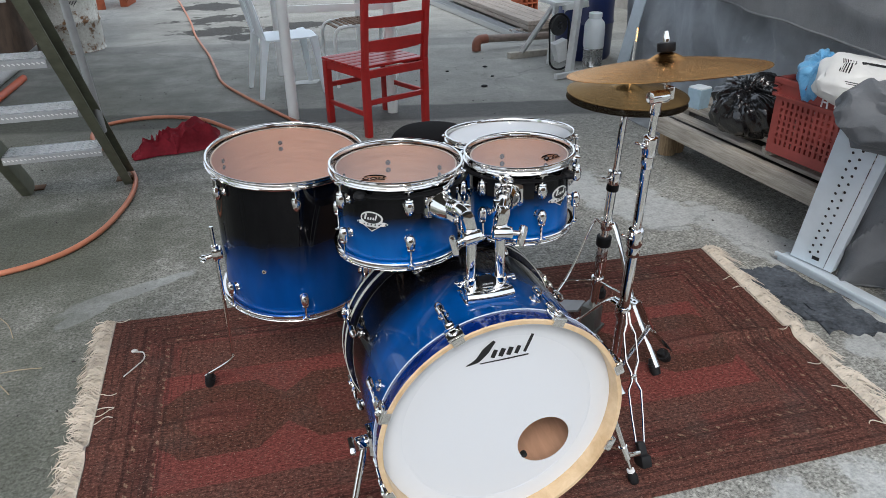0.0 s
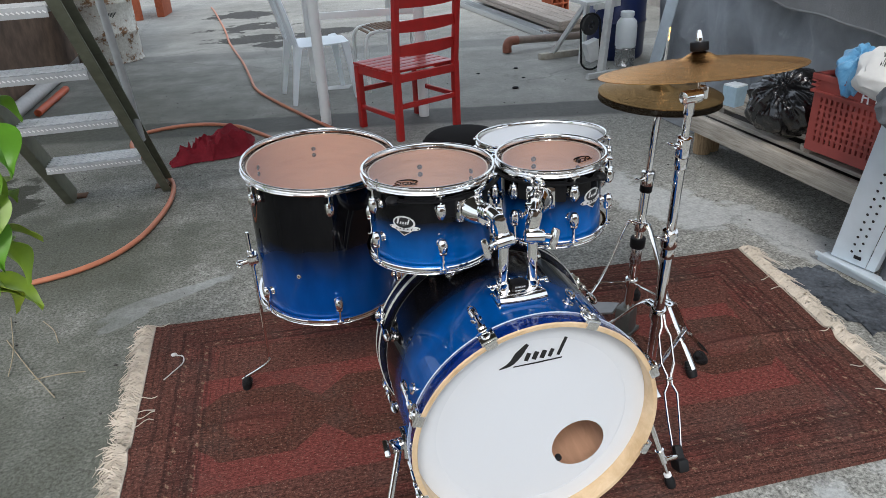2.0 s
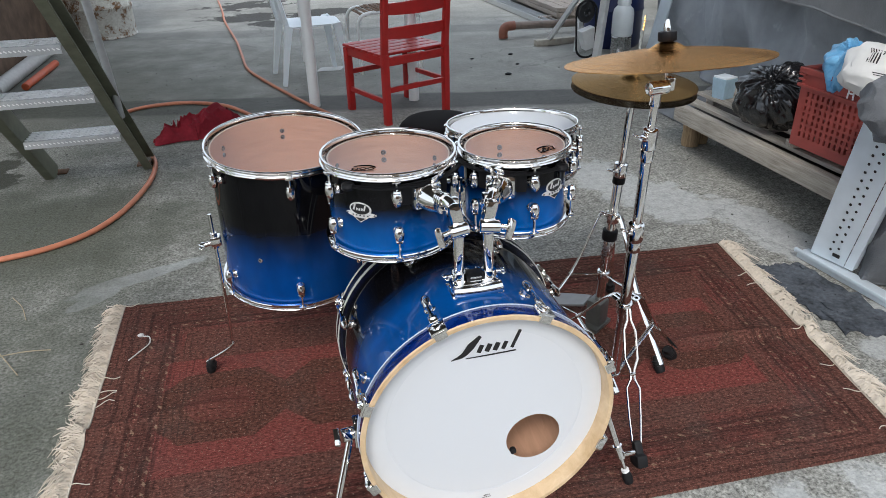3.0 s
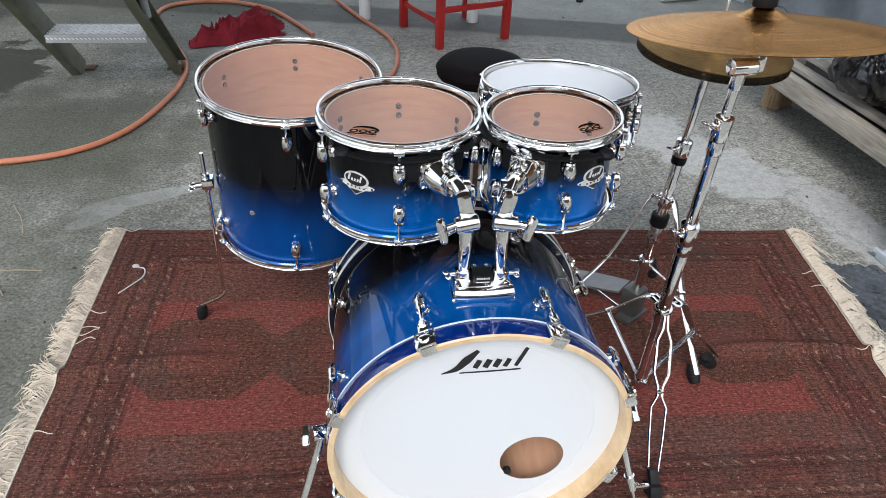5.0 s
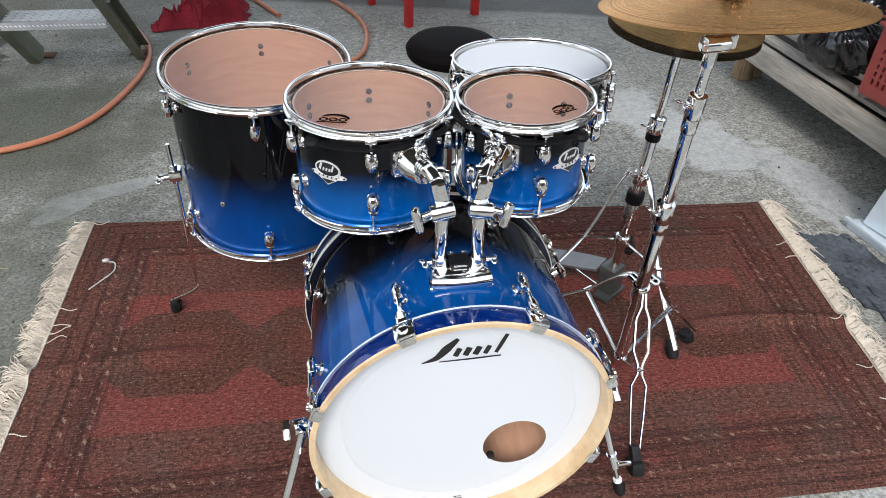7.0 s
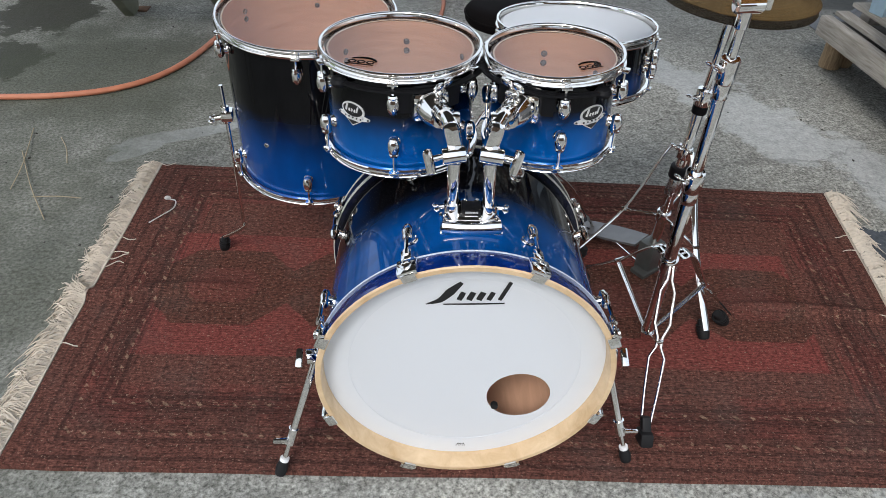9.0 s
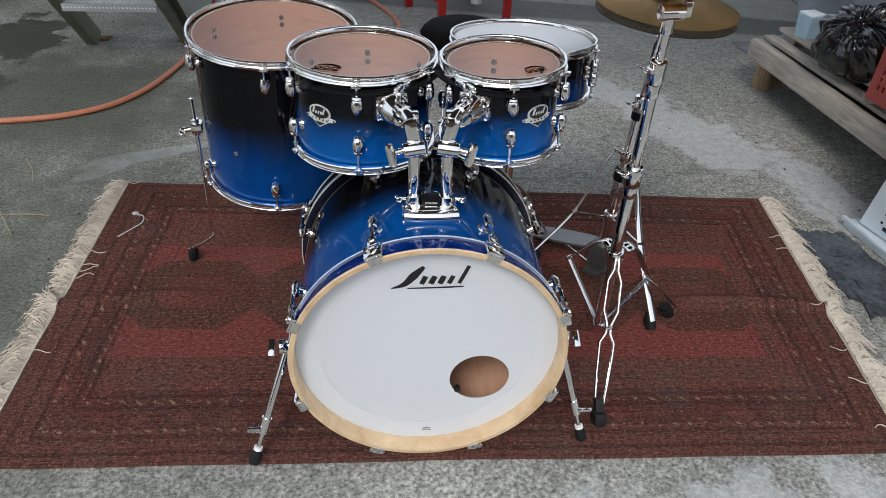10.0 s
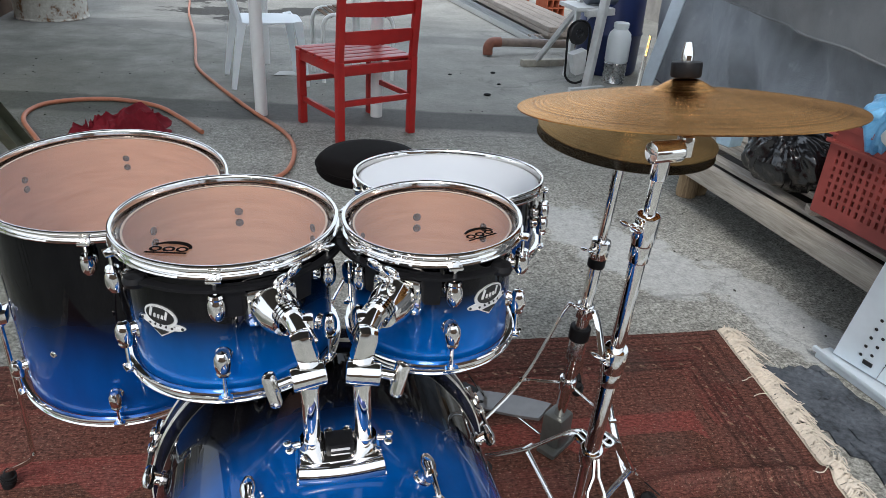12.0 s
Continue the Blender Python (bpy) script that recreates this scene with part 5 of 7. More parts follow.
# ---- furniture behind the kit ----
RED_PAINT = plain("worn_red_paint", (0.44, 0.016, 0.014), 0.42, vary=0.18, scale=26, bump=0.0005, Coat_Weight=0.12, Coat_Roughness=0.2)
WHITE_PLASTIC = plain("white_plastic", (0.84, 0.90, 0.93), 0.35, vary=0.06, scale=12)
WHITE_PAINT = plain("white_painted_tube", (0.84, 0.85, 0.83), 0.4, vary=0.08, scale=16)


def build_red_chair():
    chair = thing("wooden_chair", "red painted slatted wooden chair standing on concrete", "chair", at(0.425, 3.385) @ spin(23))
    w, d, sz = 0.495, 0.485, 0.435
    for sx in (-1, 1):
        x = sx * (w / 2 - 0.02)
        back = Shape().box((0.040, 0.042, sz), at(x, -d / 2 + 0.02, sz / 2), 0.005)
        part("back_leg", back, RED_PAINT, chair)
        up = Shape().box((0.038, 0.036, 0.52), at(x, -d / 2 - 0.004, sz + 0.245) @ Matrix.Rotation(radians(5.5), 4, "X"), 0.006)
        part("back_post", up, RED_PAINT, chair)
        part("front_leg", Shape().box((0.042, 0.042, sz - 0.02), at(x, d / 2 - 0.02, (sz - 0.02) / 2), 0.005), RED_PAINT, chair)
        part("side_rail", Shape().box((0.026, d - 0.06, 0.052), at(x, 0, sz - 0.045), 0.004), RED_PAINT, chair)
        part("side_stretcher", Shape().box((0.020, d - 0.06, 0.030), at(x, 0, 0.145 if sx < 0 else 0.215), 0.004), RED_PAINT, chair)
    part("front_rail", Shape().box((w - 0.06, 0.026, 0.050), at(0, d / 2 - 0.02, sz - 0.045), 0.004), RED_PAINT, chair)
    part("back_rail", Shape().box((w - 0.06, 0.026, 0.050), at(0, -d / 2 + 0.02, sz - 0.045), 0.004), RED_PAINT, chair)
    part("front_stretcher", Shape().box((w - 0.06, 0.022, 0.032), at(0, d / 2 - 0.02, 0.255), 0.004), RED_PAINT, chair)
    part("back_stretcher", Shape().box((w - 0.06, 0.022, 0.032), at(0, -d / 2 + 0.02, 0.215), 0.004), RED_PAINT, chair)
    for i in range(6):
        y = -d / 2 + 0.075 + i * 0.076
        part("seat_slat", Shape().box((w + 0.004, 0.066, 0.016), at(0, y, sz - 0.008), 0.004), RED_PAINT, chair)
    for i, z in enumerate((0.555, 0.695, 0.835)):
        slat = Shape()
        yb = -d / 2 - 0.004 - (z - sz - 0.245) * 0.096
        slat.sheet(lambda u, v: (-w / 2 + 0.03 + (w - 0.06) * u, yb - 0.028 * math.sin(math.pi * u), z + (v - 0.5) * (0.062 + 0.012 * math.sin(math.pi * u))), 12, 2, 0.014)
        part("back_slat", slat, RED_PAINT, chair)


build_red_chair()


def build_plastic_chair():
    chair = thing("plastic_chair", "white moulded plastic garden chair standing on concrete", "chair", at(-0.05, 4.50) @ spin(-82))
    s = Shape()
    sz = 0.43
    s.sheet(lambda u, v: ((u - 0.5) * (0.42 - 0.05 * v), -0.20 + 0.42 * v, sz + 0.012 * math.cos((u - 0.5) * 5) - 0.03 * max(0, v - 0.8) * 5 * 0.2), 10, 8, 0.012)
    part("seat", s, WHITE_PLASTIC, chair)
    part("seat_apron", Shape().box((0.37, 0.012, 0.05), at(0, 0.205, sz - 0.03), 0.004), WHITE_PLASTIC, chair)
    for sx in (-1, 1):
        for sy, splay in ((1, 0.03), (-1, -0.06)):
            leg = Shape().tube([(sx * 0.185, sy * 0.18, sz - 0.005), (sx * 0.198, sy * 0.19 + splay * 0.4, sz * 0.6), (sx * 0.215, sy * 0.20 + splay, 0.0)], [0.040, 0.030, 0.021], 4)
            part("leg", leg, WHITE_PLASTIC, chair)
        part("back_post", Shape().tube(spline([(sx * 0.185, -0.19, sz - 0.01), (sx * 0.20, -0.24, sz + 0.2), (sx * 0.18, -0.30, sz + 0.42)], 5), 0.019, 8), WHITE_PLASTIC, chair)
    for i in range(5):
        x = (i - 2) * 0.062
        part("back_slat", Shape().tube([(x * 0.9, -0.205, sz), (x, -0.24, sz + 0.2), (x, -0.29, sz + 0.40)], 0.014, 6, flat=0.4), WHITE_PLASTIC, chair)
    part("back_rail", Shape().tube(spline([(-0.18, -0.30, sz + 0.42), (0, -0.315, sz + 0.46), (0.18, -0.30, sz + 0.42)], 5), 0.02, 8), WHITE_PLASTIC, chair)


build_plastic_chair()


def build_table():
    table = thing("tube_table", "white painted tubular table frame standing on concrete", "table")
    corners = [(-0.105, 3.66), (0.575, 3.60), (0.62, 4.95), (-0.06, 5.02)]
    for i, (x, y) in enumerate(corners):
        leg = Shape().tube([(x, y, 0.0), (x, y, 1.0)], 0.036 if i < 2 else 0.03, 18)
        part("leg", leg, WHITE_PAINT, table)
    for i in range(4):
        (a, b), (c, d) = corners[i], corners[(i + 1) % 4]
        part("top_rail", Shape().box((math.hypot(c - a, d - b) - 0.06, 0.03, 0.05), at((a + c) / 2, (b + d) / 2, 0.97) @ spin(math.degrees(math.atan2(d - b, c - a)))), WHITE_PAINT, table)
    part("cross_rail", Shape().box((0.69, 0.025, 0.045), at(0.235, 3.63, 0.715) @ spin(-5), 0.004), WHITE_PAINT, table)


build_table()


def build_stool():
    stool = thing("woven_stool", "low stool with white tube frame and brown woven seat", "stool", at(0.55, 4.62) @ spin(8))
    seat_mat = plain("brown_weave", (0.16, 0.10, 0.065), 0.8, vary=0.5, scale=90, bump=0.002)
    for sy in (-1, 1):
        pts = spline([(-0.25, sy * 0.17, 0), (-0.25, sy * 0.17, 0.30), (-0.245, sy * 0.17, 0.40), (-0.19, sy * 0.17, 0.455), (0, sy * 0.17, 0.46), (0.19, sy * 0.17, 0.455), (0.245, sy * 0.17, 0.40), (0.25, sy * 0.17, 0.30), (0.25, sy * 0.17, 0)], 5)
        part("frame_hoop", Shape().tube(pts, 0.014, 12), WHITE_PAINT, stool)
    for i in range(12):
        x = -0.20 + 0.4 * i / 11
        part("seat_strap", Shape().box((0.030, 0.36, 0.006), at(x, 0, 0.474 - 0.03 * (abs(x) / 0.2) ** 4), 0.002), seat_mat, stool)
    for sx in (-1, 1):
        part("stretcher", Shape().rod((sx * 0.25, -0.17, 0.2), (sx * 0.25, 0.17, 0.2), 0.008, 8), WHITE_PAINT, stool)


build_stool()
paper = Shape().sheet(lambda u, v: (-0.02 + 0.20 * u + 0.05 * v, 4.62 + 0.13 * v, 0.004 + 0.002 * math.sin(6 * u)), 4, 3, 0.001)
tagged(part("paper_sheet", paper, plain("scrap_paper", (0.62, 0.62, 0.60), 0.8, vary=0.08)), "dirty white scrap of paper lying on the floor", "paper")


# ---- steps and left side ----
OLIVE_STEEL = plain("olive_painted_steel", (0.165, 0.172, 0.125), 0.55, 0.0, vary=0.4, scale=18, bump=0.0008)
TREAD_PLATE = plain("galvanised_tread", (0.46, 0.47, 0.475), 0.5, 0.1, vary=0.15, scale=30, bump=0.0004)
TREAD_RIDGE = plain("worn_bright_ridge", (0.86, 0.86, 0.85), 0.4, 0.0, vary=0.1, scale=30)


def build_steps():
    steps = thing("metal_steps", "steep steel steps with galvanised treads and dark stringers", "steps")
    for x0, x1 in ((-1.10, -1.125), (-1.555, -1.51)):
        foot, top = Vector((x0, 2.80, 0.0)), Vector((x1, 1.36, 1.365))
        d = (top - foot).normalized()
        m = at(*((foot + top) / 2)) @ Matrix.Rotation(math.atan2(-(top.y - foot.y), top.z - foot.z), 4, "X") @ Matrix.Rotation(math.atan2(top.x - foot.x, (top - foot).length), 4, "Y")
        s = Shape()
        length = (top - foot).length
        s.box((0.006, 0.10, length), m, 0.001)
        s.box((0.045, 0.006, length), m @ at(0.021 if x0 > -1.3 else -0.021, -0.050, 0), 0.001)
        s.box((0.045, 0.006, length), m @ at(0.021 if x0 > -1.3 else -0.021, 0.050, 0), 0.001)
        part("stringer", s, OLIVE_STEEL, steps, "dark painted steel channel stringer")
        part("foot_plate", Shape().box((0.10, 0.07, 0.006), at(x0, 2.82, 0.004), 0.001), plain("rusty_plate" + str(x0)[-2:], (0.13, 0.07, 0.04), 0.8, vary=0.5), steps, "rusty foot plate")
    for i in range(4):
        t = 0.225 + i * 0.195
        y, z = 2.80 - 1.44 * t, 1.365 * t
        xr, xl = -1.10 - 0.025 * t - 0.006, -1.555 + 0.045 * t + 0.008
        tread = Shape().box((xr - xl, 0.165, 0.006), at((xr + xl) / 2, y - 0.005, z), 0.001)
        tread.box((xr - xl, 0.004, 0.032), at((xr + xl) / 2, y - 0.086, z - 0.015), 0.001)
        tread.box((xr - xl, 0.004, 0.032), at((xr + xl) / 2, y + 0.078, z - 0.015), 0.001)
        tr = part("tread", tread, TREAD_PLATE, steps, "galvanised tread with raised pattern")
        bumps = Shape()
        nx, ny = 22, 8
        for a in range(nx):
            for b in range(ny):
                px, py = xl + (a + 0.5 + 0.5 * (b % 2)) * (xr - xl - 0.02) / nx, y - 0.07 + 0.125 * (b + 0.5) / ny
                bumps.box((0.019, 0.0055, 0.004), at(px, py, z + 0.0045) @ spin(35 if (a + b) % 2 else -35))
        for a in range(24):
            bumps.box((0.011, 0.005, 0.004), at(xl + 0.01 + a * (xr - xl - 0.02) / 23, y - 0.089, z - 0.012) @ Matrix.Rotation(radians(35), 4, "Y"))
        tagged(part("raised_pattern", bumps, TREAD_RIDGE, tr, "bright worn raised ridges"), kind="stuff")
    return steps


steps_thing = build_steps()
pole = Shape().tube([(-1.080, 2.36, 0.40), (-1.082, 2.33, 0.60), (-1.088, 2.22, 1.05), (-1.092, 2.1, 1.5)], 0.0175, 16)
part("handrail_post", pole, plain("grey_galvanised_tube", (0.42, 0.43, 0.43), 0.4, 0.3, vary=0.2), steps_thing, "grey steel handrail post")


def build_barrel():
    rust = Nodes("rusty_white_paint", (0.6, 0.58, 0.5), 0.55)
    patch = rust.noise(7, detail=7, rough=0.7)
    fine = rust.noise(45, detail=4)
    sep = rust.n("SeparateXYZ")
    rust.link(rust.coords(), sep.inputs[0])
    rings = rust.math("MULTIPLY", rust.math("ABSOLUTE", rust.math("SINE", rust.math("MULTIPLY", sep.outputs[2], 10.5))), 0.06)
    mask = rust.step(rust.math("SUBTRACT", rust.math("ADD", rust.math("MULTIPLY", patch, 0.75), rust.math("MULTIPLY", fine, 0.25)), rings), 0.465, 0.56)
    paint = rust.ramp(fine, (0.3, (0.48, 0.46, 0.40)), (0.7, (0.70, 0.69, 0.63)))
    rust.color(rust.mix(mask, paint, rust.ramp(fine, (0.3, (0.09, 0.045, 0.022)), (0.7, (0.26, 0.14, 0.065)))))
    rust.rough(mask, 0.45, 0.9).bump(patch, 0.002, 0.5)
    barrel = thing("steel_barrel", "white painted steel drum with rust stains on concrete", "barrel", at(-1.98, 6.93))
    R = 0.31
    prof = [(1e-4, 0.006), (R - 0.004, 0.006), (R, 0.0), (R + 0.006, 0.004), (R + 0.004, 0.016), (R, 0.02)]
    for z in (0.29, 0.58):
        prof += [(R, z - 0.02), (R + 0.010, z - 0.006), (R + 0.010, z + 0.006), (R, z + 0.02)]
    prof += [(R, 0.85), (R + 0.006, 0.862), (R + 0.004, 0.875), (R - 0.006, 0.872), (R - 0.01, 0.85), (1e-4, 0.852)]
    part("body", Shape().lathe(prof, 56), rust.m, barrel)
    marks = Shape()
    for i in range(7):
        h = 0.05 - 0.012 * abs(i - 3)
        deg = -62 + (i - 3) * 2.6
        marks.box((0.002, 0.007, h), spin(deg) @ at(R + 0.001, 0, 0.47 + (0.05 - h) * 0.5))
    part("printed_bars", marks, BLACK_INK, barrel, "black printed striped mark")


build_barrel()
clay = plain("terracotta", (0.36, 0.10, 0.05), 0.85, vary=0.35, scale=20, bump=0.002)
for i, (x, y, rz) in enumerate(((-2.1, 10.1, 12), (-1.75, 10.3, -8), (-2.2, 10.55, 4))):
    tagged(part("clay_slab", Shape().box((0.10, 0.5, 0.9), at(x, y, 0.45) @ spin(rz), 0.006), clay), "upright terracotta slab standing behind the drum barrel", "slab", "clay slabs")
tagged(part("drain_pipe", Shape().rod((-2.34, 4.55, 0.06), (-2.30, 6.05, 0.06), 0.055, 20, 0.004), plain("grey_pvc", (0.45, 0.44, 0.42), 0.45, vary=0.2)), "grey plastic pipe lying along the wall", "pipe")
tagged(part("clay_pipe", Shape().rod((-2.19, 4.75, 0.03), (-2.15, 5.55, 0.03), 0.028, 16, 0.003), plain("red_orange_pipe", (0.50, 0.09, 0.03), 0.5, vary=0.2)), "red-orange pipe lying on concrete", "pipe")

HOSE = plain("orange_rubber_hose", (0.52, 0.19, 0.105), 0.5, vary=0.2, scale=25)
hose_pts = [(-1.10, 10.6), (-1.02, 9.9), (-0.86, 8.2), (-0.79, 7.2), (-0.66, 6.1), (-0.60, 5.4), (-0.55, 4.85), (-0.40, 4.35), (-0.17, 3.72), (0.02, 3.25), (0.05, 2.9), (-0.04, 2.6), (-0.30, 2.55)]
hose_line = Shape().tube(spline([(x, y, 0.0135) for x, y in hose_pts], 8), 0.0115, 10)
tagged(part("hose", hose_line, HOSE), "orange rubber air hose winding over the concrete", "hose")
loop_pts = [(-0.42, 3.30), (-0.58, 3.62), (-0.72, 3.83), (-0.95, 3.97), (-1.18, 3.97), (-1.35, 3.86), (-1.37, 3.60), (-1.20, 3.20), (-1.065, 2.85), (-1.045, 2.55), (-1.10, 2.24), (-1.18, 2.03), (-1.30, 1.885), (-1.49, 1.795), (-1.8, 1.76), (-2.3, 1.8), (-3.0, 2.1)]
tagged(part("hose", Shape().tube(spline([(x, y, 0.0135) for x, y in loop_pts], 8), 0.0125, 10), HOSE), "orange rubber hose lying in a loop on concrete", "hose")


def build_rag():
    cloth = plain("dark_red_cloth", (0.23, 0.016, 0.026), 0.9, vary=0.3, scale=60, bump=0.001)
    c = Vector((-0.845, 3.28, 0))

    def p(u, v):
        a, b = u - 0.5, v - 0.5
        narrow = 0.35 + 0.65 * min(1.0, u * 1.6)
        x, y = c.x + a * 0.50, c.y + b * 0.32 * narrow + a * 0.20
        heap = 0.070 * math.exp(-((a - 0.26) ** 2 / 0.030 + b * b / 0.10)) + 0.04 * math.exp(-((a + 0.05) ** 2 / 0.02 + b * b / 0.06))
        flow = noise.noise(Vector((u * 3, v * 3, 2.0))) * 0.5
        fold = 1 - 2.4 * abs(noise.noise(Vector((u * 4.5 + flow, v * 2.6 - u * 2 + flow, 3.0))))
        small = 1 - 2.4 * abs(noise.noise(Vector((u * 9 + flow, v * 5 + u * 3, 8.0))))
        edge = min(u, 1 - u, v, 1 - v)
        rise = heap + 0.070 * max(0.0, fold) + 0.030 * max(0.0, small)
        return (x + 0.06 * noise.noise(Vector((u * 4, v * 4, 9))), y + 0.06 * noise.noise(Vector((u * 4, v * 4, 12))), 0.006 + rise * min(1, edge * 6))

    ob = part("rag", Shape().sheet(p, 100, 70, 0.003), cloth)
    tagged(ob, "crumpled dark red cloth lying on concrete beside the hose", "cloth")


build_rag()

# ---- right side ----

def cloth_material(name, color, scale=3.0):
    k = Nodes(name, color, 0.85, Sheen_Weight=0.08, Specular_IOR_Level=0.2)
    broad, fine = k.noise(scale, detail=5), k.noise(180, detail=2)
    k.color(k.mix(k.math("MULTIPLY", k.step(k.noise(9, detail=6), 0.62, 0.72), 0.25), k.ramp(broad, (0.3, tuple(v * 0.72 for v in color)), (0.7, tuple(min(1, v * 1.2) for v in color))), tuple(min(1, v * 1.8) for v in color)))
    k.bump(k.math("ADD", k.math("MULTIPLY", broad, 1.4), k.math("MULTIPLY", fine, 0.15)), 0.020, 0.8)
    return k.m


GREY_CLOTH = cloth_material("grey_canvas", (0.29, 0.31, 0.33))
DARK_CLOTH = cloth_material("dark_grey_canvas", (0.165, 0.174, 0.186))
LIGHT_CLOTH = cloth_material("pale_grey_canvas", (0.215, 0.22, 0.225))
OLD_WOOD = wood_material("weathered_timber", (0.20, 0.175, 0.14), (0.58, 0.53, 0.46), 0.88, (11, 0.7, 11), 9, 0.004)
# Near-black timber: the shade below the deck put into the colour.
SHADED_WOOD = wood_material("damp_timber", (0.022, 0.018, 0.014), (0.06, 0.05, 0.04), 0.9, (9, 0.8, 9), 7, 0.002)
LOG_WOOD = wood_material("round_log", (0.10, 0.06, 0.03), (0.55, 0.39, 0.23), 0.85, (9, 9, 0.6), 9, 0.003)


def build_tarps():
    def back(u, v):
        x = 2.95 - 0.62 * u - 0.25 * u * u
        y = 4.55 - 4.2 * u
        z = 0.02 + 1.9 * v + (0.30 * max(0.0, 1 - abs(u - 0.72) / 0.4) * (1 - v)) ** 1.0
        ridge = 1 - abs(noise.noise(Vector((u * 7 + v * 2.2, v * 1.8 - u * 2, 14)))) * 2
        fold = 0.10 * noise.noise(Vector((u * 9, v * 1.5, 2))) + 0.05 * max(0, 1 - 3 * abs(noise.noise(Vector((u * 5 + v * 1.6, v * 2.4 - u, 51))))) + 0.030 * math.sin(u * 38 + 4 * v) * (1 - 0.5 * v) - 0.05 * max(0, ridge) ** 3 - 0.02 * abs(noise.noise(Vector((u * 30, v * 7, 3))))
        sag = 0.10 * math.sin(math.pi * v) * noise.noise(Vector((u * 3, v * 3, 6)))
        return (x + fold + sag, y + 0.4 * fold, z)

    tp = part("tarpaulin", Shape().sheet(back, 150, 60, 0.003), GREY_CLOTH)
    part("hem", Shape().tube([back(i / 60, 0.0) for i in range(61)], 0.006, 6), DARK_CLOTH, tp, "stitched hem")
    tagged(tp, "grey canvas tarpaulin hanging in folds behind the pallets", "tarpaulin")

    def upper(u, v):
        # a sheet that hangs over the front, its lower edge rising away from the camera
        y = 3.3 - 3.6 * u
        edge = 0.82 - 0.10 * min(1.0, u / 0.62) + 0.10 * max(0.0, u - 0.62)
        x = 2.45 - 0.50 * u
        z = edge + (2.0 - edge) * v
        roll = 0.03 * noise.noise(Vector((u * 7, v * 2, 20))) + 0.10 * v - 0.03 * max(0, 1 - 2.2 * abs(noise.noise(Vector((u * 4 - v * 2, v * 3 + u * 3, 31))))) ** 2
        return (x + roll - 0.04 * math.sin(math.pi * min(1, v * 3)) * 0.5, y + 0.02 * noise.noise(Vector((u * 12, v * 3, 4))), z + 0.015 * noise.noise(Vector((u * 14, 0, 3))) * (1 - v))

    tp = part("tarpaulin", Shape().sheet(upper, 90, 40, 0.004), LIGHT_CLOTH)
    part("hem", Shape().tube([upper(i / 60, 0.0) for i in range(61)], 0.007, 6), LIGHT_CLOTH, tp, "stitched hem")
    tagged(tp, "pale grey canvas sheet hanging over the stacked goods", "tarpaulin")

    def bunch(u, v):
        a = 2 * math.pi * u
        c = Vector((1.655 + 0.03 * v, 0.84 - 0.76 * v, 0.640 + 0.03 * math.sin(3 * v) - 0.05 * v))
        ring = Vector((math.cos(a), math.sin(a), 0))
        r = 0.108 * (0.35 + 0.65 * min(1, v * 6) ** 0.6) * (1 + 0.22 * math.sin(v * 6))
        crease = lambda f, g, o: max(0, 1 - 3.0 * abs(noise.noise(Vector((ring.x * f + v * 1.5, ring.y * f - v, v * g + o))))) ** 1.5
        r *= 1 + 0.10 * noise.noise(Vector((ring.x * 1.4, ring.y * 1.4, v * 3.5))) + 0.14 * crease(1.5, 2.2, 9) - 0.13 * crease(1.9, 3.4, 3)
        low = 0.75 if math.sin(a) < 0 else 1.0
        return (c.x + r * math.cos(a) * 1.2, c.y + 0.05 * math.sin(a), c.z + r * math.sin(a) * low)

    tagged(part("draped_cloth", Shape().sheet(bunch, 110, 90), DARK_CLOTH), "bunched dark grey canvas lying over the grey metal leg", "cloth")

    def skirt(u, v):
        y = 0.80 - 0.85 * u - 0.06 * v * (1 - u)
        z = 0.64 * (1 - v) + 0.015
        x = 1.655 + 0.08 * v * (0.3 + u) + 0.035 * math.sin(u * 21 + v * 2) * (0.3 + v) + 0.03 * noise.noise(Vector((u * 6, v * 3, 8))) - 0.035 * max(0, 1 - 2.4 * abs(noise.noise(Vector((u * 5 + v * 2, v * 1.5, 41))))) ** 2
        y -= 0.16 * (1 - v) * (1 - u) * 0.9
        return (x + 0.035, y + 0.05 * v, z)

    tp = part("tarpaulin", Shape().sheet(skirt, 70, 40, 0.003), DARK_CLOTH)
    part("hem", Shape().tube([skirt(i / 60, 1.0) for i in range(61)], 0.006, 6), DARK_CLOTH, tp, "stitched hem")
    tagged(tp, "dark grey canvas hanging to the floor beside the metal leg", "tarpaulin")

    def heap(u, v):
        a, b = u - 0.5, v - 0.5
        h = 0.20 * math.exp(-(a * a + b * b) / 0.07)
        return (2.27 + a * 0.5, 2.62 + b * 0.55, 0.005 + h * (0.8 + 0.5 * abs(noise.noise(Vector((u * 5, v * 5, 1))))))

    tagged(part("floor_cloth", Shape().sheet(heap, 30, 30, 0.003), DARK_CLOTH), "dark grey cloth gathered on the floor behind the log", "cloth")


build_tarps()


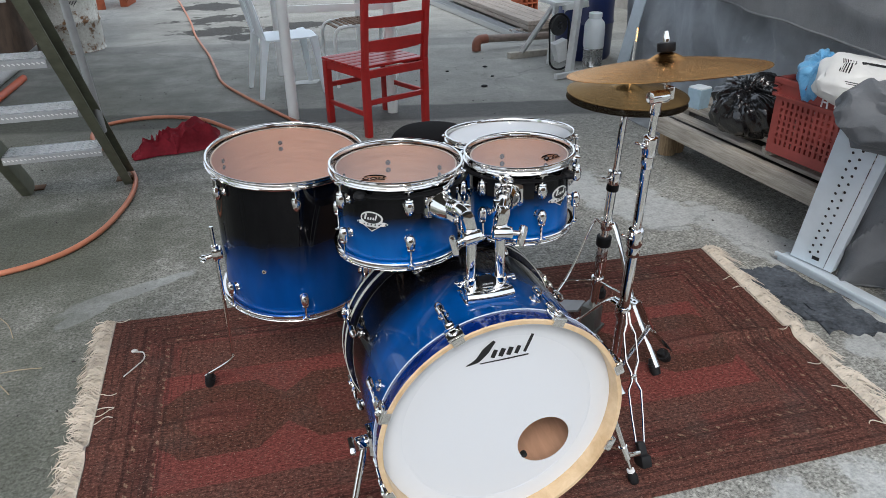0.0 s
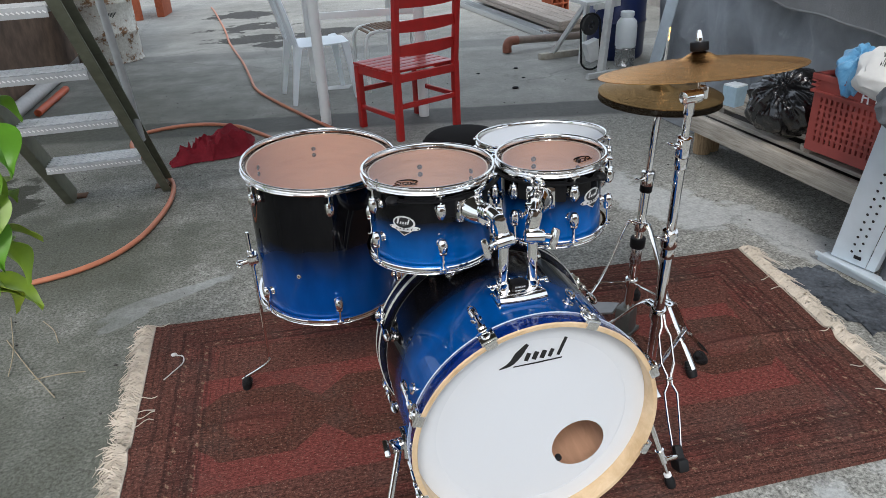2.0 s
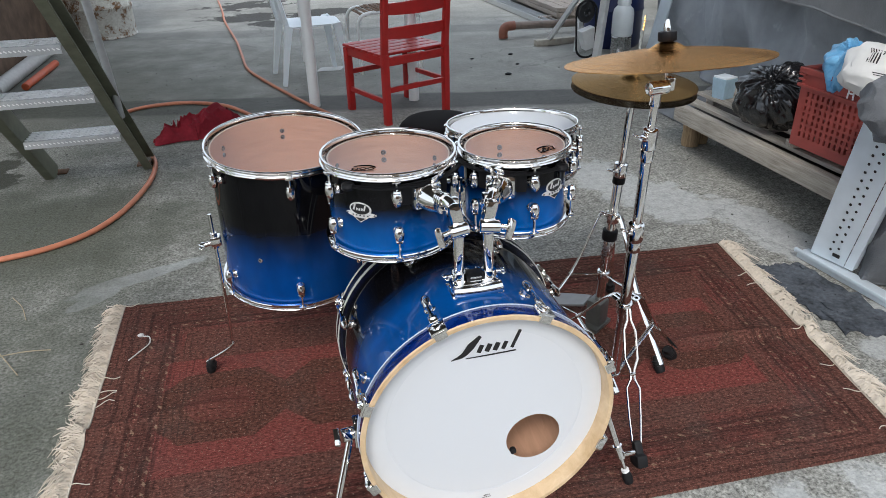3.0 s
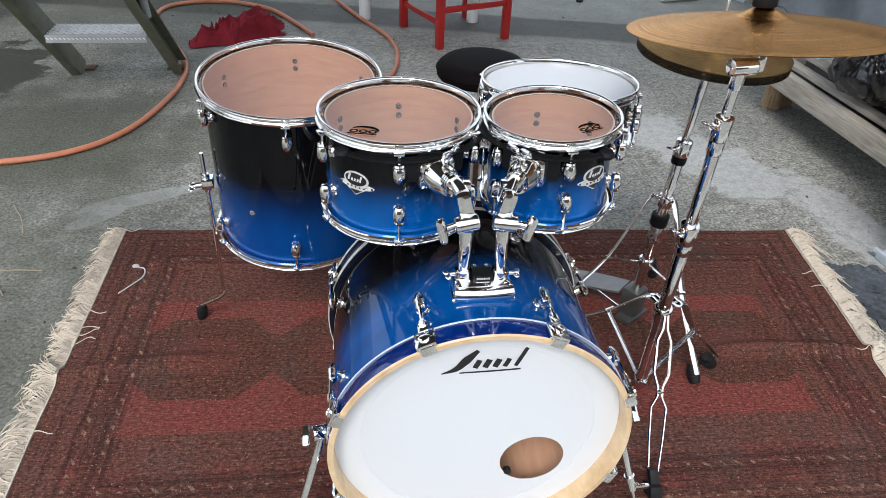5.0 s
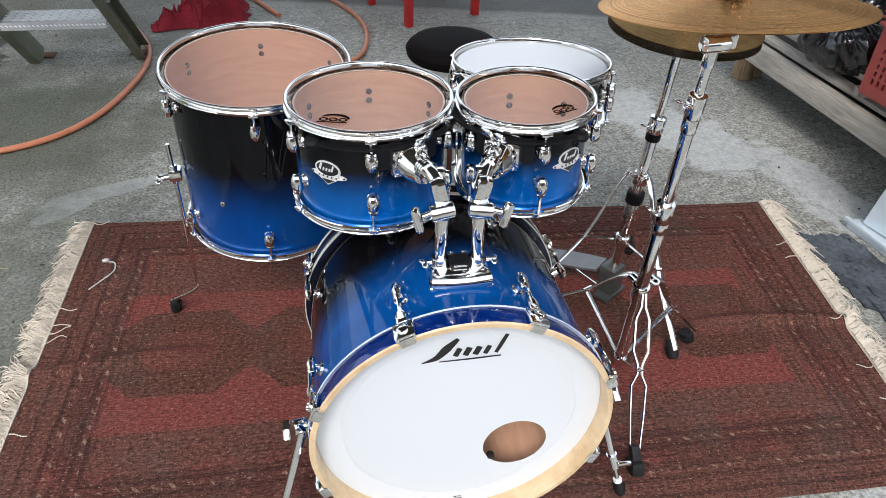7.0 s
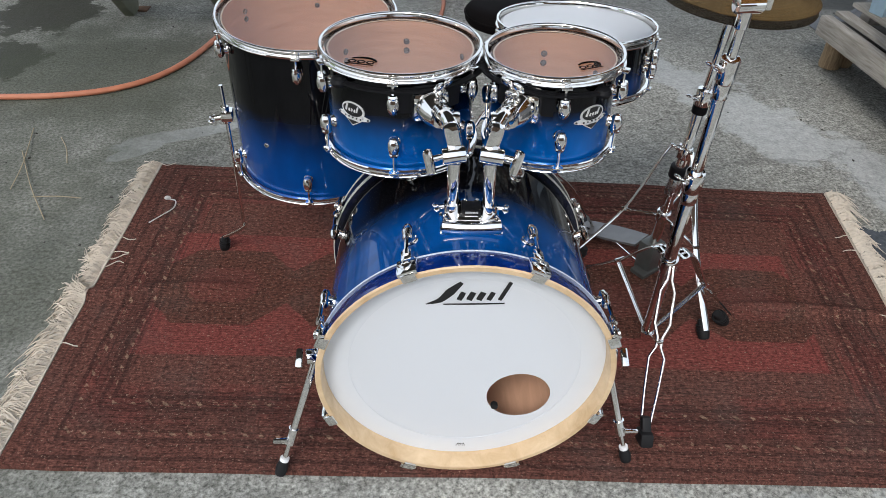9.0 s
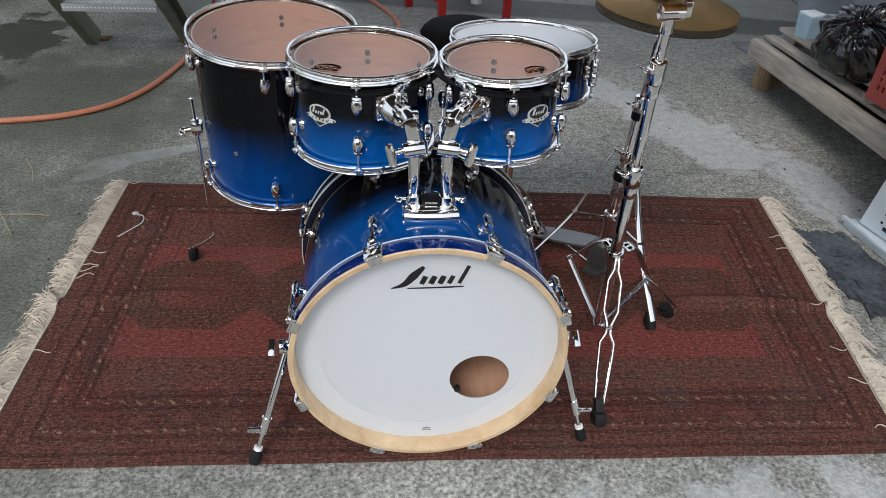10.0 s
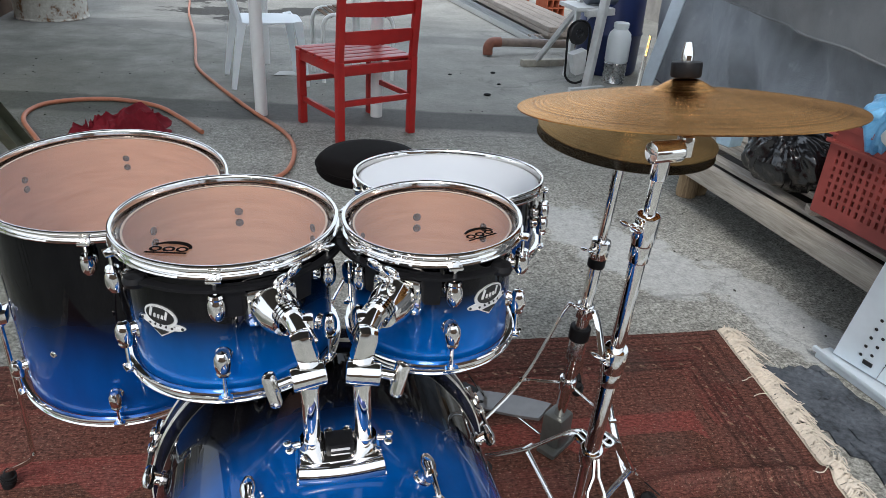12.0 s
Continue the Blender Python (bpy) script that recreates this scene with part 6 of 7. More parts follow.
def build_leg_frame():
    """The perforated steel leg with its long base, leaning over."""
    steel = plain("pale_blue_grey_steel", (0.68, 0.76, 0.82), 0.42, 0.1, vary=0.1, scale=14, bump=0.0004)
    rack = thing("steel_rack_leg", "pale blue-grey perforated steel leg with long base foot", "rack")
    a0, a1 = Vector((1.602, 0.895, 0.035)), Vector((1.642, 0.725, 0.035))
    b0, b1 = Vector((1.580, 0.785, 0.62)), Vector((1.625, 0.595, 0.62))
    n = (a1 - a0).cross(b0 - a0).normalized()
    s = Shape().sheet(lambda u, v: a0.lerp(a1, u).lerp(b0.lerp(b1, u), v), 4, 8, 0.004)
    panel = part("panel", s, steel, rack)
    flange = Shape().sheet(lambda u, v: a0.lerp(b0, v) + Vector((0.035 * u, 0.012 * u, 0)), 1, 6, 0.003)
    part("flange", flange, steel, rack)
    flange = Shape().sheet(lambda u, v: a1.lerp(b1, v) + Vector((0.035 * u, 0.012 * u, 0)), 1, 6, 0.003)
    part("flange", flange, steel, rack)
    part("seam", Shape().sheet(lambda u, v: a0.lerp(a1, 0.80 + 0.015 * u).lerp(b0.lerp(b1, 0.80 + 0.015 * u), v) + n * 0.002, 1, 4, 0.001), STEEL, rack)
    hole = Shape().disc(0.0055, 0, 10)
    first = None
    flip = -1 if n.x > 0 else 1
    for i in range(15):
        for j, u in enumerate((0.40, 0.56)):
            v = 0.09 + 0.058 * i + 0.026 * j
            p = a0.lerp(a1, u).lerp(b0.lerp(b1, u), v) + n * flip * 0.006
            m = aim(p, p + n * flip)
            if first is None:
                first = part("hole", hole, BLACK_INK, panel, "dark round hole")
                first.matrix_basis = m
            else:
                again(first, panel, m)
    part("base_foot", Shape().box((0.060, 0.66, 0.028), at(1.635, 0.605, 0.015) @ spin(6.5), 0.006), steel, rack)
    part("base_lip", Shape().box((0.014, 0.66, 0.016), at(1.600, 0.609, 0.034) @ spin(6.5), 0.004), steel, rack)
    slot = Shape().box((0.004, 0.030, 0.014), at(1.618, 0.790, 0.070) @ spin(12), 0.002)
    part("slot", slot, BLACK_INK, rack)
    part("foot_cap", Shape().box((0.05, 0.035, 0.03), at(1.680, 0.280, 0.016) @ spin(6.5), 0.008), plain("tan_cap", (0.40, 0.30, 0.18), 0.7), rack, "tan end cap")


build_leg_frame()


def build_pallet():
    pallet = thing("timber_pallet", "weathered grey timber pallet raised on short logs", "pallet")
    P = lambda t: Vector((1.769, 2.20, 0)).lerp(Vector((1.815, 0.80, 0)), t)
    L = 1.42
    mid = P(0.5)
    part("side_board", Shape().box((0.052, L, 0.090), at(mid.x, mid.y, 0.210) @ spin(1.9), 0.012), OLD_WOOD, pallet)
    part("side_board", Shape().box((0.030, L, 0.125), at(mid.x + 0.55, mid.y, 0.230), 0.004), OLD_WOOD, pallet)
    # Added boards keep light out; their dark colour stands for shade in the gaps.
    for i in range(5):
        part("under_board", Shape().box((0.105, L * 1.08, 0.016), at(mid.x + 0.085 + 0.11 * i, mid.y + 0.05, 0.176), 0.003), SHADED_WOOD, pallet, "added underside board, coloured dark as shade")
    rng = random.Random(6)
    for i, (x, w, z) in enumerate(((0.064, 0.062, 0.262), (0.165, 0.130, 0.300), (0.310, 0.13, 0.303), (0.455, 0.13, 0.300))):
        deck = Shape().box((w, L * (1 - 0.02 * i), 0.018), at(mid.x + x + 0.01, mid.y + 0.02 * i, z) @ spin(1.9 + rng.uniform(-0.6, 0.6)), 0.003)
        deck.v = [(px + 0.006 * noise.noise(Vector((i, py * 9, 0.3))), py, pz + 0.003 * noise.noise(Vector((i + 3, py * 5, 0.7)))) for px, py, pz in deck.v]
        part("deck_board", deck, OLD_WOOD, pallet)
    for t in (0.04, 0.36, 0.62, 0.93):
        p = P(t)
        part("bearer", Shape().box((0.44, 0.07, 0.050), at(p.x + 0.36, p.y, 0.266), 0.004), OLD_WOOD, pallet)
    part("loose_board", Shape().box((0.055, 0.42, 0.018), at(mid.x + 0.110, mid.y + 0.03, 0.320) @ spin(3), 0.003), OLD_WOOD, pallet, "splintered loose board")
    part("loose_block", Shape().box((0.10, 0.055, 0.03), at(mid.x + 0.055, mid.y - 0.14, 0.302) @ spin(-20), 0.005), OLD_WOOD, pallet)
    log = Shape().lathe([(1e-4, 0), (0.046, 0), (0.050, 0.02), (0.047, 0.08), (0.051, 0.14), (0.048, 0.167), (1e-4, 0.168)], 18)
    for x, y in ((1.880, 2.22), (1.955, 2.25), (1.86, 0.86), (2.25, 2.12), (2.25, 0.86)):
        o = part("log_foot", log, LOG_WOOD)
        o.matrix_basis = at(x, y, 0) @ spin(57 * x * y)
        tagged(o, "short round log foot under the timber pallet", "log", "pallet logs")


build_pallet()


def build_crate():
    red = plain("dusty_red_plastic", (0.30, 0.055, 0.045), 0.5, vary=0.25, scale=18)
    w, d, h = 0.36, 0.50, 0.33
    crate = thing("plastic_crate", "dusty red perforated plastic crate full of goods on the pallet", "crate", at(1.985, 1.115, 0.3135) @ spin(4))
    part("floor_panel", Shape().box((w - 0.02, d - 0.02, 0.01), at(0, 0, 0.006), 0.002), red, crate)

    def side(length, m, name):
        s = Shape()
        cols, rows = int(length / 0.030), 7
        x0, x1, z0, z1 = -length / 2 + 0.03, length / 2 - 0.03, 0.045, h - 0.095
        s.box((length, 0.008, z0), m @ at(0, 0, z0 / 2))
        s.box((length, 0.008, h - z1), m @ at(0, 0, (h + z1) / 2))
        for sx in (-1, 1):
            s.box((0.032, 0.008, z1 - z0), m @ at(sx * (length / 2 - 0.016), 0, (z0 + z1) / 2))
        cw = (x1 - x0) / cols
        for i in range(cols + 1):
            s.box((cw * 0.58, 0.007, z1 - z0), m @ at(x0 + cw * i, 0, (z0 + z1) / 2))
        rh = (z1 - z0) / rows
        for j in range(1, rows):
            s.box((x1 - x0, 0.006, rh * 0.38), m @ at(0, 0, z0 + rh * j))
        part(name, s, red, crate)

    side(d, at(-w / 2, 0, 0) @ spin(90), "side_panel")
    side(d, at(w / 2, 0, 0) @ spin(90), "side_panel")
    side(w, at(0, d / 2, 0), "end_panel")
    side(w, at(0, -d / 2, 0), "end_panel")
    for z, hh in ((h - 0.012, 0.024), (h - 0.075, 0.010)):
        rim = Shape()
        for sx in (-1, 1):
            rim.box((0.024, d + 0.03, hh), at(sx * (w / 2 + 0.004), 0, z), 0.003)
            rim.box((w + 0.03, 0.024, hh), at(0, sx * (d / 2 + 0.004), z), 0.003)
        part("rim", rim, red, crate)
    for sx in (-1, 1):
        for sy in (-1, 1):
            for k2 in range(3):
                part("corner_rib", Shape().box((0.034, 0.034, 0.008), at(sx * (w / 2 - 0.002), sy * (d / 2 - 0.002), h - 0.030 - 0.02 * k2), 0.003), red, crate)
    marks = Shape()
    for y, hh, t in ((0.02, 0.045, 4), (-0.005, 0.045, -3), (-0.045, 0.026, 8), (-0.062, 0.026, -8), (-0.085, 0.036, 3), (-0.11, 0.026, -5)):
        marks.box((0.002, 0.007, hh), at(-w / 2 - 0.0175, y - 0.02, h - 0.045) @ Matrix.Rotation(radians(t), 4, "X"))
    marks.box((0.002, 0.028, 0.006), at(-w / 2 - 0.0175, -0.012, h - 0.045))
    part("chalk_strokes", marks, WHITE_INK, crate, "white hand-painted strokes")
    return crate


build_crate()


def sack_shape(fn_r, c, nu=40, nv=26):
    """A crumpled closed bag round c."""

    def p(u, v):
        a, b = 2 * math.pi * u, math.pi * v
        d = Vector((math.cos(a) * math.sin(b), math.sin(a) * math.sin(b), math.cos(b)))
        return Vector(c) + fn_r(d)

    return Shape().sheet(p, nu, nv)


def build_goods():
    black = Nodes("black_bin_bag", (0.006, 0.006, 0.007), 0.15, Specular_IOR_Level=0.7)
    crease = black.noise(11, detail=2, rough=0.5, distort=0.8)
    black.rough(crease, 0.10, 0.24).bump(crease, 0.010, 0.35)
    tie = Vector((-0.55, -0.25, 0.80)).normalized()
    side_a = tie.orthogonal().normalized()
    side_b = tie.cross(side_a)

    def gathered(d, f, seed):
        """Folds that run out from the knot of a tied bag, from -1 to 1."""
        x, y = d.dot(side_a), d.dot(side_b)
        flat = math.hypot(x, y) + 1e-6
        far = math.acos(max(-1.0, min(1.0, d.dot(tie))))
        fold = noise.noise(Vector((x / flat * f, y / flat * f, far * 0.9 + seed)))
        fine = noise.noise(Vector((x / flat * f * 2.3, y / flat * f * 2.3, far * 1.6 + seed + 5)))
        return (fold + 0.55 * fine), far

    def bag(d):
        fold, far = gathered(d, 4.2, 3.0)
        r = 0.178 * (1 + 0.14 * noise.noise(d * 1.9) + 0.05 * noise.noise(d * 4.5) + 0.15 * fold * math.exp(-far * 0.55) - 0.14 * math.exp(-((far / 0.30) ** 2)))
        return Vector((d.x * r * 1.05, d.y * r * 1.15, max(-0.115, d.z * r * 0.86)))

    tagged(part("bin_bag", sack_shape(bag, (1.91, 1.62, 0.430), 190, 120), black.m), "full shiny black plastic bag on the pallet", "bag")
    blue = Nodes("blue_carrier_film", (0.10, 0.38, 0.66), 0.3)
    cr = blue.noise(18, detail=6, rough=0.7, distort=1.0)
    blue.color(blue.ramp(cr, (0.3, (0.06, 0.26, 0.52)), (0.7, (0.22, 0.52, 0.78))))
    blue.bump(cr, 0.008, 0.5)

    def bbag(d):
        fold, far = gathered(d, 2.8, 8.0)
        r = 0.098 * (1 + 0.26 * noise.noise(d * 2.0 + Vector((4, 0, 0))) + 0.22 * fold * math.exp(-far * 0.35))
        return Vector((d.x * r * 0.9, d.y * r, d.z * r * (1.35 if d.z < 0 else 0.95)))

    tagged(part("plastic_bag", sack_shape(bbag, (1.865, 1.205, 0.675), 90, 64), blue.m), "crumpled light blue plastic bag in the red crate", "bag")
    white = plain("white_sack_film", (0.70, 0.70, 0.68), 0.4, vary=0.12, scale=20, bump=0.004)
    sack = thing("white_sack", "white plastic sack with black print on the red crate", "sack", at(1.885, 0.985, 0.680) @ spin(-62) @ Matrix.Rotation(radians(42), 4, "X") @ Matrix.Rotation(radians(10), 4, "Y"))

    def ws(d):
        k2 = lambda v, p: math.copysign(abs(v) ** p, v)
        r = 1 + 0.08 * noise.noise(d * 3) - 0.05 * max(0, 1 - 2.6 * abs(noise.noise(d * 5))) ** 2
        return Vector((k2(d.x, 0.6) * 0.20 * r, k2(d.y, 0.6) * 0.105 * r, k2(d.z, 0.7) * 0.07 * r))

    part("body", sack_shape(ws, (0, 0, 0), 40, 24), white, sack)
    pr = Shape()

    def printed(cx, cy, wx, wy, turn=0.0):
        ca, sa = math.cos(radians(turn)), math.sin(radians(turn))

        def p(u, v):
            a, b = (u - 0.5) * wx, (v - 0.5) * wy
            x, y = cx + a * ca - b * sa, cy + a * sa + b * ca
            return ws(Vector((x, y, math.sqrt(max(0.0, 1 - x * x - y * y))))) * 1.012

        pr.sheet(p, 8, 8)

    for i in range(6):
        printed(-0.42 + 0.045 * i, 0.10, 0.022, 0.30, 8)
    for cx, cy, wx, wy, turn in ((0.12, 0.28, 0.50, 0.10, 14), (0.16, 0.20, 0.14, 0.36, 14), (-0.05, -0.30, 0.34, 0.035, 5), (-0.05, -0.38, 0.26, 0.03, 5), (0.45, -0.25, 0.10, 0.05, 30), (0.52, -0.12, 0.05, 0.12, 30)):
        printed(cx, cy, wx, wy, turn)
    part("print_bars", pr, BLACK_INK, sack, "black printed bars")
    jug = thing("plastic_tub", "pale blue plastic tub standing on the pallet", "tub", at(1.925, 2.06, 0.3115) @ spin(15) @ Matrix.Diagonal((0.66, 0.66, 0.78, 1)))
    pale = plain("pale_blue_plastic", (0.34, 0.48, 0.58), 0.45, vary=0.15)
    body = Shape()
    body.add([(sx * s, sy * s, z) for z, s in ((0, 0.056), (0.13, 0.066), (0.135, 0.060)) for sx, sy in ((-1, -1), (1, -1), (1, 1), (-1, 1))], [(3, 2, 1, 0)] + [(4 * k3 + i, 4 * k3 + (i + 1) % 4, 4 * k3 + 4 + (i + 1) % 4, 4 * k3 + 4 + i) for k3 in range(2) for i in range(4)] + [(8, 9, 10, 11)])
    part("body", body, pale, jug)
    part("lid", Shape().box((0.126, 0.126, 0.012), at(0, 0, 0.140), 0.004), WHITE_PLASTIC, jug, "white lid")


build_goods()

MAT = plain("dark_rubber_matting", (0.085, 0.096, 0.112), 0.85, vary=0.8, scale=70, bump=0.004)


def mat_point(u, v):
    c = Vector((1.36, 0.42)).lerp(Vector((1.60, 0.36)), u).lerp(Vector((1.33, 0.90)).lerp(Vector((1.54, 0.88)), u), v)
    e = 0.05 * noise.noise(Vector((u * 3, v * 5, 3))) + 0.02 * noise.noise(Vector((u * 9, v * 14, 5)))
    return (c.x + e, c.y + e * 1.2, 0.007 + 0.002 * noise.noise(Vector((u * 9, v * 9, 1))))


tagged(part("floor_mat", Shape().sheet(mat_point, 30, 40, 0.006), MAT), "worn dark grey rubber mat on concrete beside the rug", "mat")

# ---- goods at the back ----
ALU = chrome_material("dull_aluminium", (0.62, 0.63, 0.63), 0.32)
BOARD = wood_material("grey_brown_boards", (0.20, 0.17, 0.145), (0.40, 0.355, 0.31), 0.75, (9, 0.6, 9), 6, 0.001)
for i in range(4):
    for k2 in range(2):
        tagged(part("plank", Shape().box((0.105, 2.9, 0.045), at(2.60 + 0.112 * i, 7.35 + 0.03 * i, 0.085 + 0.048 * k2) @ spin(1.0), 0.005), BOARD), "grey-brown grooved plank stacked on the floor", "plank", "plank stack")
for i in range(2):
    rail = Shape()
    L = 3.2
    rail.box((0.06, L, 0.008), at(0, 0, 0.010))
    for sx in (-1, 1):
        rail.box((0.006, L, 0.055), at(sx * 0.030, 0, 0.034))
    for k2 in range(6):
        rail.box((0.008, 0.05, 0.020), at(-0.031, -1.3 + 0.5 * k2, 0.035))
    o = part("aluminium_rail", rail, ALU)
    o.matrix_basis = at(2.46 - 0.10 * i, 7.35 - 0.05 * i, 0) @ spin(1.5 + i)
    tagged(o, "dull aluminium channel rail lying beside the planks", "rail", "aluminium rails")
tagged(part("timber_bearer", Shape().box((0.62, 0.07, 0.06), at(2.75, 6.05, 0.03), 0.004), BOARD), "short timber bearer under the plank stack", "timber")


def hollow_brick(x, y, rz):
    s = Shape()
    w, d, h = 0.24, 0.24, 0.30
    n = 3
    for i in range(n + 1):
        s.box((0.012, d, h), at(-w / 2 + w * i / n, 0, h / 2))
        s.box((w, d, 0.012), at(0, 0, 0.006 + (h - 0.012) * i / n))
    o = part("hollow_brick", s, clay)
    o.matrix_basis = at(x, y, 0) @ spin(rz)
    tagged(o, "orange hollow clay brick standing on the floor", "brick", "hollow bricks")


hollow_brick(3.25, 7.6, 12)
hollow_brick(2.95, 8.0, 10)


def build_pipe():
    pvc = plain("brown_grey_pvc", (0.22, 0.17, 0.14), 0.5, vary=0.3)
    elbow_mat = plain("red_brown_pvc", (0.24, 0.085, 0.05), 0.5, vary=0.3)
    pipe = thing("plastic_pipe", "brown plastic pipe with elbow lying on the floor", "pipe")
    part("tube", Shape().rod((1.88, 5.36, 0.115), (2.75, 5.50, 0.075), 0.036, 20, 0.003), pvc, pipe)
    part("elbow", Shape().tube(spline([(1.92, 5.365, 0.115), (1.84, 5.355, 0.110), (1.81, 5.35, 0.075), (1.81, 5.35, 0.012)], 5), 0.043, 18), elbow_mat, pipe, "red-brown elbow")


build_pipe()
tagged(part("timber_bar", Shape().box((0.60, 0.06, 0.055), at(2.28, 4.98, 0.028) @ spin(6), 0.004), plain("dirty_white_wood", (0.42, 0.39, 0.33), 0.8, vary=0.3)), "dirty white timber bar lying on the floor", "timber")


def build_machine():
    white = plain("chipped_white_paint", (0.62, 0.63, 0.62), 0.5, vary=0.2, scale=22)
    frame = thing("saw_frame", "white painted machine frame with belt pulley and motor", "machine")
    bar = lambda a, b, w=0.05: Shape().box((w, w * 0.7, (Vector(b) - Vector(a)).length), aim(a, b) @ at(0, 0, (Vector(b) - Vector(a)).length / 2), 0.004)
    part("upright", bar((2.255, 4.26, 0.0), (2.345, 4.30, 0.85), 0.062), white, frame)
    part("upright", bar((2.235, 4.62, 0.0), (2.30, 4.62, 0.85)), white, frame)
    part("diagonal_leg", bar((2.10, 4.98, 0.01), (2.30, 4.70, 0.50)), white, frame)
    part("diagonal_leg", bar((2.55, 4.98, 0.01), (2.42, 4.70, 0.50)), white, frame)
    part("cross_bar", bar((2.21, 4.34, 0.52), (2.42, 4.34, 0.54), 0.07), white, frame)
    part("platform", Shape().box((0.26, 0.34, 0.03), at(2.26, 4.50, 0.545), 0.004), white, frame)
    part("floor_bar", Shape().rod((2.03, 4.05, 0.03), (2.32, 4.12, 0.03), 0.028, 4), white, frame)
    part("guard_box", Shape().box((0.12, 0.10, 0.16), at(2.215, 4.36, 0.17) @ Matrix.Rotation(radians(-18), 4, "Y"), 0.006), white, frame)
    wheel = Shape().lathe([(0.035, -0.015), (0.078, -0.015), (0.085, -0.008), (0.075, 0.0), (0.085, 0.008), (0.078, 0.015), (0.035, 0.015)], 28, closed=True)
    for i in range(5):
        wheel.box((0.016, 0.08, 0.016), spin(72 * i) @ at(0, 0.04, 0))
    p = part("pulley", wheel, plain("dark_cast_iron", (0.05, 0.05, 0.052), 0.5, 0.6, vary=0.3), frame, "dark iron pulley wheel")
    p.matrix_basis = at(2.165, 4.32, 0.385) @ Matrix.Rotation(radians(90), 4, "X") @ Matrix.Rotation(radians(15), 4, "Y")
    belt = []
    for i in range(28):
        a = 2 * math.pi * i / 28
        belt.append((2.165 + 0.088 * math.cos(a) * (1 if math.sin(a) > 0 else 1.05) + (0.02 if math.sin(a) < 0 else 0), 4.312, (0.385 if math.sin(a) > 0 else 0.11) + 0.088 * math.sin(a)))
    part("belt", Shape().tube(belt, 0.009, 6, closed=True), BLACK_RUBBER, frame, "black drive belt")
    part("motor", Shape().rod((2.26, 4.48, 0.64), (2.50, 4.50, 0.64), 0.075, 20, 0.008), plain("blue_grey_motor", (0.10, 0.12, 0.15), 0.45, 0.3), frame, "blue-grey motor")


build_machine()


def build_jug():
    jug = thing("plastic_canister", "white plastic bottle standing on a steel can", "bottle", at(2.55, 4.42))
    part("can", Shape().lathe([(1e-4, 0), (0.085, 0), (0.088, 0.006), (0.085, 0.012), (0.085, 0.145), (0.088, 0.150), (0.085, 0.155), (1e-4, 0.155)], 28), STEEL, jug, "dull steel can")
    part("bottle", Shape().lathe([(1e-4, 0.157), (0.078, 0.157), (0.088, 0.17), (0.088, 0.33), (0.080, 0.37), (0.058, 0.395), (0.052, 0.40), (0.052, 0.415), (1e-4, 0.417)], 28), WHITE_PLASTIC, jug, "white plastic bottle")
    part("cap", Shape().lathe([(0.057, 0.412), (0.057, 0.445), (0.050, 0.45), (1e-4, 0.45)], 24), WHITE_PLASTIC, jug, "white screw cap")
    drum = thing("plastic_drum", "dark blue plastic drum standing behind the machine frame", "barrel", at(2.66, 4.82))
    deep = plain("dark_blue_plastic", (0.010, 0.022, 0.10), 0.4, vary=0.3)
    part("body", Shape().lathe([(1e-4, 0), (0.23, 0), (0.25, 0.03), (0.255, 0.30), (0.265, 0.32), (0.255, 0.34), (0.25, 0.60), (0.23, 0.66), (0.20, 0.68), (1e-4, 0.68)], 40), deep, drum)
    board = Shape().box((0.012, 0.11, 0.75), at(2.735, 4.12, 0.36) @ spin(20) @ Matrix.Rotation(radians(17), 4, "Y"), 0.002)
    tagged(part("leaning_board", board, plain("pale_blue_board", (0.48, 0.55, 0.60), 0.5, vary=0.1)), "pale grey board leaning beside the tarpaulin", "board")


build_jug()

# ---- small things on the ground ----
rng = random.Random(11)
crumbs = Shape()
for i in range(260):
    x, y = rng.uniform(-1.9, 2.4), rng.uniform(0.0, 5.2)
    if -1.1 < x < 1.4 and -0.1 < y < 1.35:
        continue
    r = rng.uniform(0.002, 0.0045)
    crumbs.ball(r, at(x, y, r * 0.5) @ spin(rng.uniform(0, 360)), 6, 4, (rng.uniform(0.8, 2.2), 1, 0.6))
tagged(part("grit", crumbs, plain("dark_grit", (0.06, 0.055, 0.05), 0.9, vary=0.5)), "dark scattered grit and crumbs on the concrete", "grit", kind="stuff")
for x, y, s in ((1.42, 4.05, 0.020), (1.60, 4.35, 0.012), (1.30, 4.65, 0.012), (1.66, 4.70, 0.016)):
    tagged(part("pebble", Shape().ball(s, at(x, y, s * 0.4), 10, 6, (1.4, 1, 0.5)), BLACK_RUBBER), "small dark lump lying on the concrete", "debris", "floor debris")
cable = Shape().tube(spline([(-0.935, 0.905, 0.013), (-0.905, 0.945, 0.014), (-0.880, 0.985, 0.014), (-0.885, 1.025, 0.014), (-0.910, 1.035, 0.014)], 6), 0.0022, 6)
cable.ball(0.008, at(-0.912, 1.036, 0.018), 10, 6, (1.4, 1, 0.8))
tagged(part("thread_scrap", cable, plain("clear_white_scrap", (0.6, 0.58, 0.56), 0.3, vary=0.1)), "small white curled scrap lying on the rug", "scrap")
twigs = Shape()
